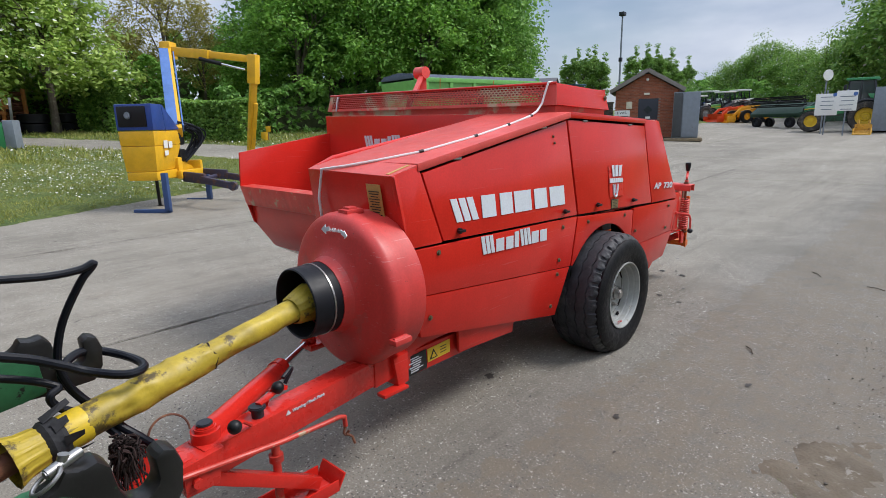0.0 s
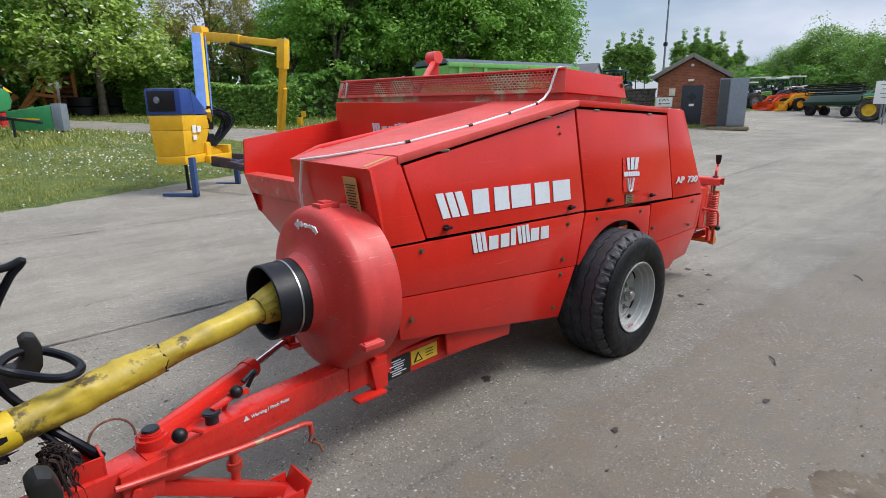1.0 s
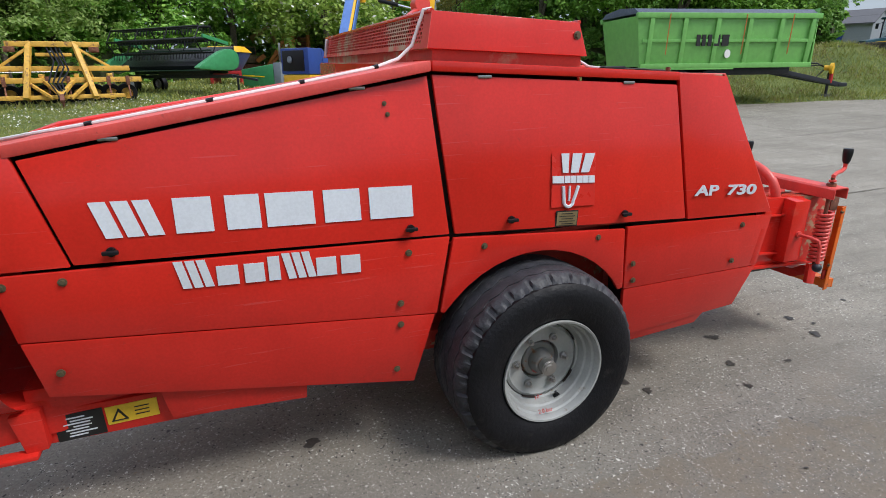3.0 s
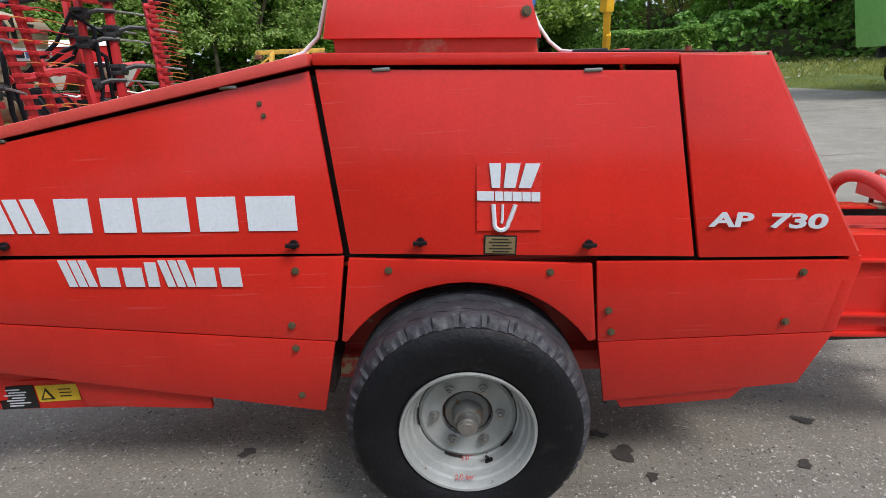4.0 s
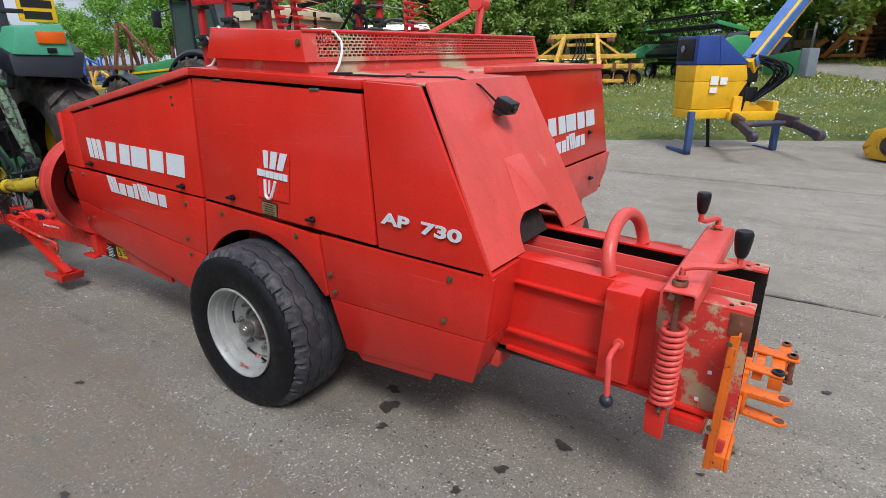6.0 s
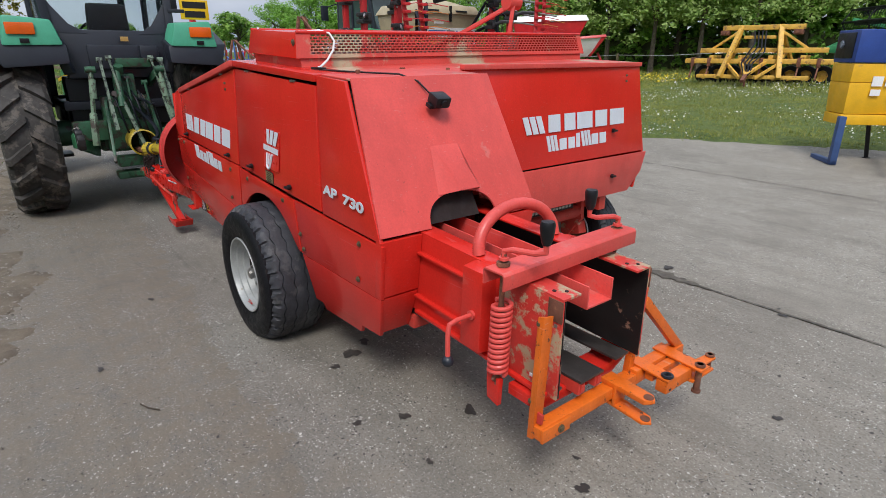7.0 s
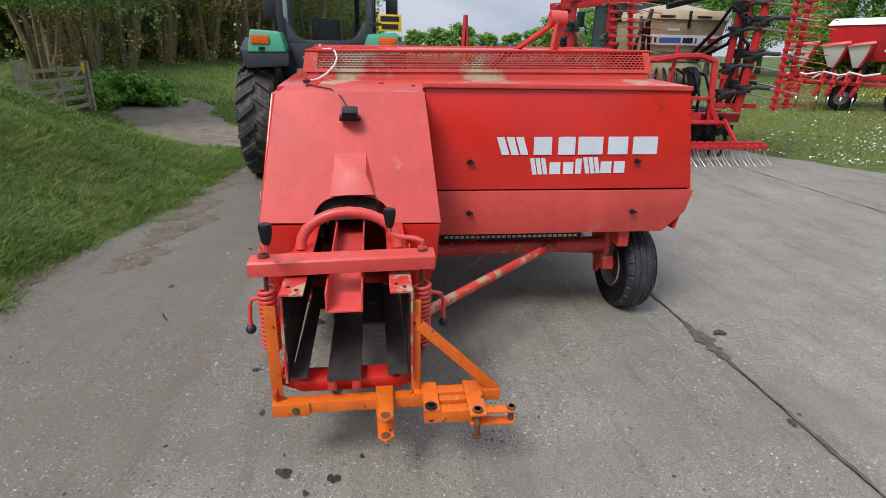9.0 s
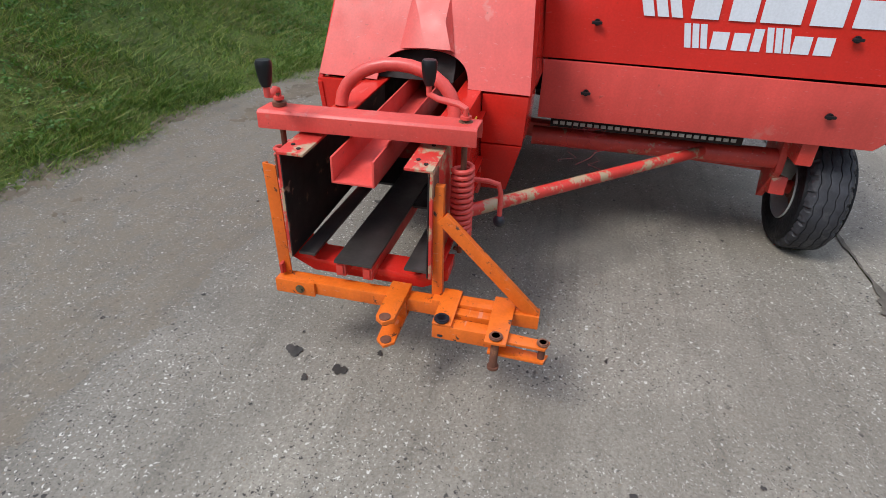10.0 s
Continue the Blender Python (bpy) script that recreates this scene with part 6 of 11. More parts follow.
part("ribbed_bell", ribbed_bell([(0.135, 0.056), (0.125, 0.064), (0.08, 0.074), (0.03, 0.085), (0.02, 0.086), (0.025, 0.078), (0.10, 0.05)]), PTO_YELLOW, shaft)
part("torn_wrap", B().tube([along(d) for d in np.linspace(1.055, 1.165, 12)], [0.064 + 0.007 * math.sin(70 * d) + 0.003 * math.sin(170 * d) for d in np.linspace(1.055, 1.165, 12)], 18), paint("torn_black_tape", (0.02, 0.02, 0.024), 0.75, bump=0.5, bscale=30), shaft, "torn black tape wrapped round the shaft")
for k in range(9):
    a = k * 0.72
    b = B()
    p, q = along(1.08 + 0.01 * (k % 4)) + ray_out(a) * 0.070, along(1.025 + 0.016 * (k % 3)) + ray_out(a + 0.2) * (0.074 + 0.012 * (k % 2))
    b.sheet([p, p + SD.cross(ray_out(a)) * 0.035, q + SD.cross(ray_out(a)) * 0.02 + ray_out(a) * 0.008, q], 0.002, 0)
    part("tape_flap", b, bpy.data.materials["torn_black_tape"], shaft)
part("ribbed_bell", ribbed_bell([(1.120, 0.056), (1.140, 0.062), (1.180, 0.066), (1.212, 0.078), (1.217, 0.081), (1.212, 0.075), (1.16, 0.060)]), PTO_YELLOW, shaft)
part("universal_joint", B().cyl(along(1.06), along(1.60), 0.035, n=16).box(-0.04, 0.04, -0.05, 0.05, -0.02, 0.02, 0.006, Matrix.Translation(along(1.35))), RUST, shaft)

# ---- drawbar ----
b = B()
b.beam((-2.0, 0.14, 0.500), (-2.92, 0.02, 0.500), 0.115, 0.125, 0.008)
RED_BAR = paint("chipped_red_steel", (0.61, 0.028, 0.02), 0.28, var=0.12, scale=5, bump=0.03, stain=(0.11, 0.045, 0.032), stain_at=0.66, stain_scale=17, wear=0.6)
drawbar = part("drawbar", b, RED_BAR, baler, "red steel drawbar with chipped paint")
part("drawbar_root", B().beam((-1.55, 0.20, 0.50), (-2.05, 0.135, 0.500), 0.13, 0.145, 0.008), RED, drawbar)
part("drawbar_tip", B().beam((-2.85, 0.03, 0.50), (-3.38, -0.02, 0.515), 0.10, 0.10, 0.008), RED_BAR, drawbar)
b = B()
b.hexa([(-1.93, 0.060, 0.545), (-1.83, 0.060, 0.555), (-1.83, 0.060, 0.395), (-1.90, 0.060, 0.385)], [(-1.93, 0.35, 0.545), (-1.83, 0.35, 0.555), (-1.83, 0.35, 0.395), (-1.90, 0.35, 0.385)], 0.004)
b.box(-2.02, -1.86, 0.03, 0.09, 0.375, 0.392, 0.004)
b.beam((-1.85, 0.125, 0.450), (-1.20, 0.125, 0.445), 0.03, 0.135, 0.004)
b.box(-1.88, -1.5, 0.10, 0.70, 0.535, 0.62, 0.008)
part("front_cross_frame", b, RED, drawbar)
lp = flat("data_plate", (-1.733, 0.1085, 0.440), (1, 0, 0.03), (0, 0, 1), 0.160, 0.108, INK, baler, "black and white data plate")
for k in range(7):
    flat("print_bar", (-1.735 + 0.018 * ((k % 2) - 0.5), 0.1055, 0.476 - 0.0125 * k), (1, 0, 0.03), (0, 0, 1), 0.06 + 0.015 * (k % 3), 0.005, WHITE, lp, lift=0.0018)
ly = flat("warning_label", (-1.556, 0.1085, 0.456), (1, 0, 0.03), (0, 0, 1), 0.178, 0.076, YELLOW_LABEL, baler, "yellow warning sticker with a triangle")
b = B().hexa([(-1.631, 0.104, 0.428), (-1.571, 0.104, 0.430), (-1.602, 0.104, 0.482)], [(-1.631, 0.1015, 0.428), (-1.571, 0.1015, 0.430), (-1.602, 0.1015, 0.482)], 0)
part("triangle_print", b, INK, ly)
b = B().hexa([(-1.619, 0.1010, 0.435), (-1.583, 0.1010, 0.436), (-1.602, 0.1010, 0.468)], [(-1.619, 0.1000, 0.435), (-1.583, 0.1000, 0.436), (-1.602, 0.1000, 0.468)], 0)
part("triangle_print", b, YELLOW_LABEL, ly)
for k in range(3):
    flat("print_bar", (-1.523, 0.1055, 0.474 - 0.016 * k), (1, 0, 0.03), (0, 0, 1), 0.05, 0.004, INK, ly, lift=0.0018)

cyl = part("hydraulic_ram", B().cyl((-2.36, 0.385, 0.556), (-2.86, 0.05, 0.580), 0.043, n=24, bevel=0.006).cyl((-2.35, 0.39, 0.556), (-2.40, 0.36, 0.558), 0.047, n=24, bevel=0.004), RED, baler, "red swing cylinder with chrome rod")
part("chrome_rod", B().cyl((-2.36, 0.385, 0.556), (-2.10, 0.545, 0.562), 0.016, n=18), CHROME, cyl)
part("rod_eye", B().cyl((-2.08, 0.56, 0.535), (-2.08, 0.56, 0.60), 0.036, n=20, bevel=0.005).box(-2.11, -1.85, 0.50, 0.60, 0.52, 0.55, 0.005), RED, cyl)
part("end_pivot", B().cyl((-2.87, 0.045, 0.545), (-2.87, 0.045, 0.612), 0.052, n=24, bevel=0.012).cyl((-2.87, 0.045, 0.61), (-2.87, 0.045, 0.620), 0.034, n=20, bevel=0.004), RED, cyl)
part("pivot_cap", B().cyl((-2.87, 0.045, 0.618), (-2.87, 0.045, 0.628), 0.029, n=20, bevel=0.003), CHARCOAL, cyl)
for (kx, ky, kz), foot in (((-2.556, 0.064, 0.636), (-2.60, 0.10, 0.56)), ((-2.812, -0.073, 0.626), (-2.72, -0.01, 0.57))):
    lev = part("locking_lever", B().tube([foot, ((foot[0] + kx) / 2, (foot[1] + ky) / 2, kz - 0.01), (kx, ky, kz)], 0.008, 8), RED, drawbar)
    part("ball_grip", B().ball((kx, ky, kz), 0.026, 18), BLACK, lev, "black ball grip")
part("lock_pin", B().cyl((-2.665, 0.04, 0.55), (-2.665, 0.04, 0.60), 0.024, n=18).cyl((-2.665, 0.04, 0.595), (-2.665, 0.04, 0.61), 0.034, n=18, bevel=0.004), CHARCOAL, drawbar)
part("lever_link", B().beam((-2.66, 0.04, 0.612), (-2.52, 0.09, 0.625), 0.03, 0.012).beam((-2.50, 0.11, 0.60), (-2.56, 0.07, 0.63), 0.03, 0.02), RED, drawbar)
part("small_hose", B().tube([(-2.48, 0.14, 0.60), (-2.44, 0.14, 0.66), (-2.47, 0.10, 0.68), (-2.52, 0.08, 0.66)], 0.009, 8), HOSE, drawbar)
wr_ = Vector((1, 0.1304, 0)).normalized()
wo = Vector((-2.53, 0.14 + (-2.53 + 2.0) * 0.1304 - 0.0605, 0.534))
letters("warning_print", "Warning / Pinch Point", 0.0195, Matrix(((wr_.x, 0, wr_.y, wo.x), (wr_.y, 0, -wr_.x, wo.y), (0, 1, 0, wo.z), (0, 0, 0, 1))), WHITE, drawbar, bold=0.0004)
part("triangle_print", B().hexa([wo + wr_ * a + Vector((0, 0, z)) for a, z in ((-0.034, 0.0), (-0.008, 0.0), (-0.021, 0.022))], [wo + wr_ * a + Vector((0, -0.002, z)) for a, z in ((-0.034, 0.0), (-0.008, 0.0), (-0.021, 0.022))], 0), WHITE, drawbar)
part("front_pivot", B().hexa([(-3.00, -0.06, 0.43), (-2.88, -0.06, 0.43), (-2.88, 0.10, 0.43), (-3.00, 0.09, 0.43)], [(-3.00, -0.055, 0.545), (-2.85, -0.06, 0.565), (-2.85, 0.10, 0.565), (-3.00, 0.085, 0.545)], 0.008).cyl((-2.96, -0.075, 0.475), (-2.96, -0.055, 0.475), 0.018, n=12), RED_BAR, drawbar)
sock = B()
for x0, x1, y0, y1 in ((-3.115, -3.107, -0.02, 0.075), (-3.033, -3.025, -0.02, 0.075), (-3.107, -3.033, -0.02, -0.012), (-3.107, -3.033, 0.067, 0.075)):
    sock.box(x0, x1, y0, y1, 0.555, 0.622, 0.001)
part("pin_socket", sock, RED, drawbar, "small open red steel box")
part("wire_loop", B().tube([(-2.98 - 0.07 * math.cos(a), 0.08 + 0.02 * math.sin(a), 0.615 + 0.065 * math.sin(a)) for a in np.linspace(-0.3, 3.3, 18)], 0.004, 6), RUST, drawbar)
part("tow_eye", B().lathe([(-0.02, 0.035), (-0.025, 0.06), (0.025, 0.06), (0.02, 0.035)], (-3.43, -0.025, 0.515), "z", 24, close=True), RUST, drawbar)
# control rod with hook
rod = part("control_rod", B().tube([(-3.02, -0.065, 0.520), (-2.62, -0.05, 0.468), (-2.42, -0.036, 0.448), (-2.335, -0.030, 0.442), (-2.305, -0.028, 0.430), (-2.302, -0.028, 0.385)], 0.011, 10), RED_WORN, drawbar, "bent red control rod")
part("chain_end", B().tube([(-2.302, -0.028, 0.39), (-2.315, -0.03, 0.355), (-2.30, -0.02, 0.335), (-2.285, -0.03, 0.355)], 0.006, 8).tube([(-2.30, -0.025, 0.345), (-2.27, -0.03, 0.32), (-2.262, -0.035, 0.285)], 0.006, 8), RUST, rod)
# parking stand folded below the drawbar
b = B()
b.beam((-2.90, -0.01, 0.445), (-2.42, 0.05, 0.135), 0.06, 0.05, 0.004)
b.box(-2.66, -2.36, -0.035, 0.13, 0.095, 0.105, 0.002)
b.box(-2.66, -2.36, -0.035, -0.028, 0.10, 0.15, 0.002).box(-2.66, -2.36, 0.123, 0.13, 0.10, 0.15, 0.002)
b.hexa([(-2.36, -0.035, 0.10), (-2.36, 0.13, 0.10), (-2.32, 0.13, 0.165), (-2.32, -0.035, 0.165)], [(-2.365, -0.035, 0.105), (-2.365, 0.13, 0.105), (-2.33, 0.13, 0.168), (-2.33, -0.035, 0.168)], 0.001)
part("parking_stand", b, RED, drawbar)
part("stand_pin", B().cyl((-2.60, 0.05, 0.14), (-2.60, 0.05, 0.40), 0.018, n=14).cyl((-2.60, 0.05, 0.33), (-2.60, 0.05, 0.36), 0.03, n=14), RED_WORN, drawbar)
# baler twine and rags on the linkage
b = B()
r2 = random.Random(3)
for k in range(110):
    a = r2.uniform(0, 6.28)
    c = Vector((-3.15 + 0.020 * r2.gauss(0, 1), -0.02 + 0.022 * r2.gauss(0, 1), 0.690 + 0.02 * r2.gauss(0, 1)))
    out = Vector((math.cos(a), math.sin(a), 0)) * r2.uniform(0.008, 0.045)
    drop = r2.uniform(0.05, 0.19)
    curl = r2.uniform(0.002, 0.014)
    pts = [c + out * math.sin(1.6 * u) + Vector((curl * math.sin(a + 9 * u), curl * math.cos(a + 8 * u), -drop * u * u)) for u in np.linspace(0, 1, 12)]
    b.tube(pts, [max(0.0009, r2.choice((0.0018, 0.003, 0.006)) * (1 - 0.5 * u)) for u in np.linspace(0, 1, 12)], 5)
part("twine_tangle", b, paint("brown_twine", (0.040, 0.018, 0.016), 0.9, island=0.9), baler, "tangle of brown baler twine")["kind"] = "stuff"

# ---- tractors ----
def lug_tyre(r, half, rim, lugs):
    """A tractor tyre with chevron lugs, about the y axis, at the origin."""
    prof = [(-half * 0.72, rim), (-half * 0.92, rim + 0.05), (-half, (r + rim) * 0.5), (-half * 0.95, r - 0.09), (-half * 0.78, r - 0.055), (0, r - 0.04)]
    prof += [(-a, q) for a, q in prof[4::-1]]
    b = B().lathe(prof, (0, 0, 0), "y", 48)
    skin = b.bm.verts[:]
    at_ = np.array([v.co[:] for v in skin])
    for k in range(lugs):
        for s in (-1, 1):
            a0 = 2 * math.pi * (k + (0.5 if s > 0 else 0)) / lugs
            rows = []
            for yy, da, rr in ((0.02, 0.0, r), (0.45, 0.10, r), (0.80, 0.19, r - 0.01), (0.98, 0.22, r - 0.07)):
                row = []
                for wd, dr in ((-0.052, -0.06), (-0.036, 0.0), (0.036, 0.0), (0.052, -0.06)):
                    ang = a0 + da + wd / r
                    q = rr + dr
                    row.append(b.bm.verts.new((q * math.sin(ang), s * half * yy, q * math.cos(ang))))
                rows.append(row)
            for p, q in zip(rows, rows[1:]):
                for j in range(3):
                    b.bm.faces.new((p[j], p[j + 1], q[j + 1], q[j]))
            b.bm.faces.new(rows[-1])
            b.bm.faces.new(rows[0][::-1])
            near = skin[int(np.argmin(((at_ - np.array(rows[1][0].co[:])) ** 2).sum(1)))]
            b.bm.faces.new((rows[1][0], rows[2][0], near))
    return b


def disc_wheel(rim, half):
    b = B().lathe([(-half * 0.75, rim), (-half * 0.70, rim + 0.02), (-half * 0.6, rim - 0.02), (-half * 0.1, rim - 0.06), (-half * 0.05, rim * 0.55), (-half * 0.25, rim * 0.45), (-half * 0.25, 0.12), (-half * 0.45, 0.11), (-half * 0.45, 0.0)], (0, 0, 0), "y", 40)
    return b


DUSTY_TYRE = paint("dusty_tractor_tyre", (0.040, 0.036, 0.033), 0.8, var=0.35, scale=6, bump=0.3, bscale=40, stain=(0.105, 0.090, 0.076), stain_at=0.52, stain_scale=5)
WHEEL_YELLOW = paint("yellow_wheel_paint", (0.70, 0.47, 0.02), 0.45, stain=(0.3, 0.2, 0.08))
GLASS, gn, gl, gb = nodes_of("cab_glass")
gb.inputs["Base Color"].default_value = (0.80, 0.86, 0.86, 1)
gb.inputs["Roughness"].default_value, gb.inputs["Transmission Weight"].default_value, gb.inputs["IOR"].default_value = 0.03, 1.0, 1.1
TINTED = paint("tinted_cab_glass", (0.05, 0.085, 0.075), 0.06, spec=0.8)
DARK_GLASS = paint("dark_glass", (0.03, 0.045, 0.05), 0.08, spec=0.8)


def tractor(m, label, body, cap, rim_mat, glass, group="", light=True):
    """A cabbed farm tractor, nose towards -x, rear axle over the origin."""
    t = thing("tractor", label, "tractor", group, m=m)
    part("transmission", B().box(-1.5, 0.05, -0.30, 0.30, 0.62, 1.25, 0.04).box(-0.15, 0.45, -0.26, 0.26, 0.66, 1.30, 0.03).cyl((0, -0.75, 0.87), (0, 0.75, 0.87), 0.15, n=20).box(-3.0, -1.5, -0.22, 0.22, 0.60, 1.0, 0.03), GREEN_DARK, t, "oily dark green transmission housing")
    for s in (-1, 1):
        w = part("rear_wheel", shift(disc_wheel(0.50, 0.262 * (1 if s < 0 else -1)), (0, -s * 1.01, -0.865)), rim_mat, t)
        part("tyre", shift(lug_tyre(0.875, 0.262, 0.49, 20), (0, -s * 1.01, -0.865)), DUSTY_TYRE, w, "dusty lugged rear tyre", angle=28)
        w = part("front_wheel", shift(disc_wheel(0.36, 0.19 * (1 if s < 0 else -1)), (2.65, -s * 0.90, -0.64)), rim_mat, t)
        part("tyre", shift(lug_tyre(0.645, 0.19, 0.35, 18), (2.65, -s * 0.90, -0.64)), DUSTY_TYRE, w, "dusty lugged front tyre", angle=28)
        # fender: arched dark shell with a painted cap that holds the lamp
        arc = [(0.985 * math.sin(a), 0.865 + 0.985 * math.cos(a)) for a in np.linspace(-1.35, 0.62, 14)]
        bb = B()
        yo, yi = s * 1.17, s * 0.56
        rows = [[bb.bm.verts.new((x, y, z + dz)) for (y, dz) in ((yi, 0.03), (s * 0.9, 0.04), (s * 1.11, 0.03), (yo, -0.03), (yo, -0.10))] for x, z in arc]
        for p, q in zip(rows, rows[1:]):
            for j in range(4):
                bb.bm.faces.new((p[j], p[j + 1], q[j + 1], q[j]))
        f = part("fender", bb, CHARCOAL, t, "dark grey rear fender")
        so = f.modifiers.new("thick", "SOLIDIFY")
        so.thickness = 0.03
        xb = 0.58
        bb = B().hexa([(xb + 0.10, s * 0.50, 1.66), (xb + 0.10, s * 1.09, 1.62), (xb + 0.06, s * 1.17, 1.88), (xb + 0.06, s * 0.50, 1.86)], [(xb - 0.30, s * 0.50, 1.72), (xb - 0.30, s * 1.13, 1.72), (xb - 0.30, s * 1.15, 2.05), (xb - 0.30, s * 0.50, 1.95)], 0.03)
        part("fender_skirt", bb, CHARCOAL, f)
        bb = B().hexa([(xb + 0.09, s * 0.53, 1.848), (xb + 0.09, s * 1.06, 1.838), (xb + 0.06, s * 1.01, 2.135), (xb + 0.06, s * 0.60, 2.10)], [(xb - 0.45, s * 0.50, 1.88), (xb - 0.45, s * 1.06, 1.90), (xb - 0.60, s * 1.01, 2.15), (xb - 0.60, s * 0.58, 2.13)], 0.03)
        g = part("fender_cap", bb, cap, f, "painted fender cap")
        bb = B().box(xb + 0.055, xb + 0.10, min(s * 0.755, s * 1.0), max(s * 0.755, s * 1.0), 1.95, 2.065, 0.012)
        part("rear_lamp", bb, AMBER, g, "orange rear lamp")
        part("reflector", B().box(xb + 0.07, xb + 0.10, s * 0.86 - 0.04, s * 0.86 + 0.04, 1.868, 1.912, 0.004), BLACK, g)
        # cab corner posts
        part("rear_post", B().beam((0.42, s * 0.50, 1.55), (0.36, s * 0.62, 2.05), 0.10, 0.10, 0.015).beam((0.36, s * 0.62, 2.0), (0.20, s * 0.66, 2.95), 0.09, 0.09, 0.015), CHARCOAL, t)
        part("front_post", B().beam((-1.05, s * 0.62, 1.2), (-0.95, s * 0.66, 2.95), 0.06, 0.06, 0.012).beam((-0.35, s * 0.70, 1.15), (-0.38, s * 0.70, 2.95), 0.05, 0.05, 0.012), CHARCOAL, t)
        gl2 = part("side_window", B().sheet([(-1.03, s * 0.665, 1.45), (0.30, s * 0.665, 1.95), (0.19, s * 0.665, 2.90), (-0.94, s * 0.665, 2.90)], 0.006, 0), glass, t)
        gl2.visible_shadow = False
        part("mirror", B().box(-1.12, -1.06, s * 1.0 - 0.10, s * 1.0 + 0.10, 2.35, 2.70, 0.02).beam((-1.0, s * 0.68, 2.75), (-1.09, s * 1.0, 2.65), 0.025, 0.025), CHARCOAL, t)
        each_part("step", B().box(-0.95, -0.60, min(s * 0.55, s * 0.80), max(s * 0.55, s * 0.80), 0.5, 0.54, 0.01).box(-0.95, -0.60, min(s * 0.55, s * 0.80), max(s * 0.55, s * 0.80), 0.80, 0.84, 0.01).box(-1.0, -0.2, min(s * 0.30, s * 0.62), max(s * 0.30, s * 0.62), 0.95, 1.25, 0.03), CHARCOAL, t)
    rw = part("rear_window", B().sheet([(0.35, -0.60, 2.02), (0.35, 0.60, 2.02), (0.20, 0.62, 2.90), (0.20, -0.62, 2.90)], 0.006, 0), glass, t)
    rw.visible_shadow = False
    fw = part("windscreen", B().sheet([(-1.08, -0.60, 1.6), (-1.08, 0.60, 1.6), (-0.97, 0.62, 2.90), (-0.97, -0.62, 2.90)], 0.006, 0), glass, t)
    fw.visible_shadow = False
    for s in (-1, 1):
        part("corner_gusset", B().hexa([(0.37, s * 0.64, 1.98), (0.37, s * 0.26, 1.98), (0.34, s * 0.42, 2.08), (0.315, s * 0.545, 2.26), (0.30, s * 0.64, 2.42)], [(0.34, s * 0.64, 1.98), (0.34, s * 0.26, 1.98), (0.31, s * 0.42, 2.08), (0.285, s * 0.545, 2.26), (0.27, s * 0.64, 2.42)], 0.004), CHARCOAL, t)
        part("front_mudguard", B().prism([(-2.65 + 0.72 * math.cos(a), 0.64 + 0.72 * math.sin(a)) for a in np.linspace(0.5, 2.5, 9)] + [(-2.65 + 0.69 * math.cos(a), 0.64 + 0.69 * math.sin(a)) for a in np.linspace(2.5, 0.5, 9)], s * 0.90 - 0.2, s * 0.90 + 0.2, "y", 0.004), CHARCOAL, t)
    part("cab_roof", B().box(-1.15, 0.42, -0.78, 0.78, 2.93, 3.08, 0.06), cap, t)
    part("cab_rear_panel", B().hexa([(0.42, -0.52, 1.50), (0.42, 0.52, 1.50), (0.36, 0.62, 2.02), (0.36, -0.62, 2.02)], [(0.30, -0.52, 1.50), (0.30, 0.52, 1.50), (0.26, 0.62, 2.02), (0.26, -0.62, 2.02)], 0.02).box(0.40, 0.44, -0.30, 0.30, 1.60, 1.86, 0.02).box(0.40, 0.50, 0.22, 0.42, 1.70, 1.86, 0.03), CHARCOAL, t)
    part("cab_floor", B().box(-1.05, 0.35, -0.62, 0.62, 1.15, 1.25, 0.02), CHARCOAL, t)
    part("seat", B().box(-0.35, 0.10, -0.24, 0.24, 1.55, 1.72, 0.05).hexa([(0.0, -0.24, 1.68), (0.0, 0.24, 1.68), (0.12, 0.20, 2.32), (0.12, -0.20, 2.32)], [(0.12, -0.24, 1.68), (0.12, 0.24, 1.68), (0.22, 0.20, 2.30), (0.22, -0.20, 2.30)], 0.04).box(-0.2, 0.0, -0.15, 0.15, 1.25, 1.6, 0.02), BLACK, t, "black cab seat")
    part("steering_column", B().tube([(-0.85, 0, 1.3), (-0.70, 0, 2.0)], 0.05, 10).tube([(-0.70 + 0.05 * math.sin(a), 0.19 * math.cos(a), 2.03 + 0.19 * math.sin(a) * 0.6) for a in np.linspace(0, 2 * math.pi, 20)[:-1]], 0.016, 8, closed=True), BLACK, t)
    part("bonnet", B().hexa([(-1.05, -0.38, 1.05), (-1.05, 0.38, 1.05), (-1.05, 0.36, 1.78), (-1.05, -0.36, 1.78)], [(-3.15, -0.34, 1.0), (-3.15, 0.34, 1.0), (-3.10, 0.30, 1.52), (-3.10, -0.30, 1.52)], 0.06), body, t, "green bonnet")
    part("bonnet_stripe", B().beam((-1.1, -0.385, 1.50), (-3.1, -0.345, 1.36), 0.012, 0.05).beam((-1.1, 0.385, 1.50), (-3.1, 0.345, 1.36), 0.012, 0.05), PLATE_YELLOW, t)
    part("grille", B().box(-3.19, -3.13, -0.30, 0.30, 1.05, 1.45, 0.02), BLACK, t)
    part("front_axle", B().beam((-2.65, -0.85, 0.64), (-2.65, 0.85, 0.64), 0.16, 0.16, 0.02), GREEN_DARK, t)
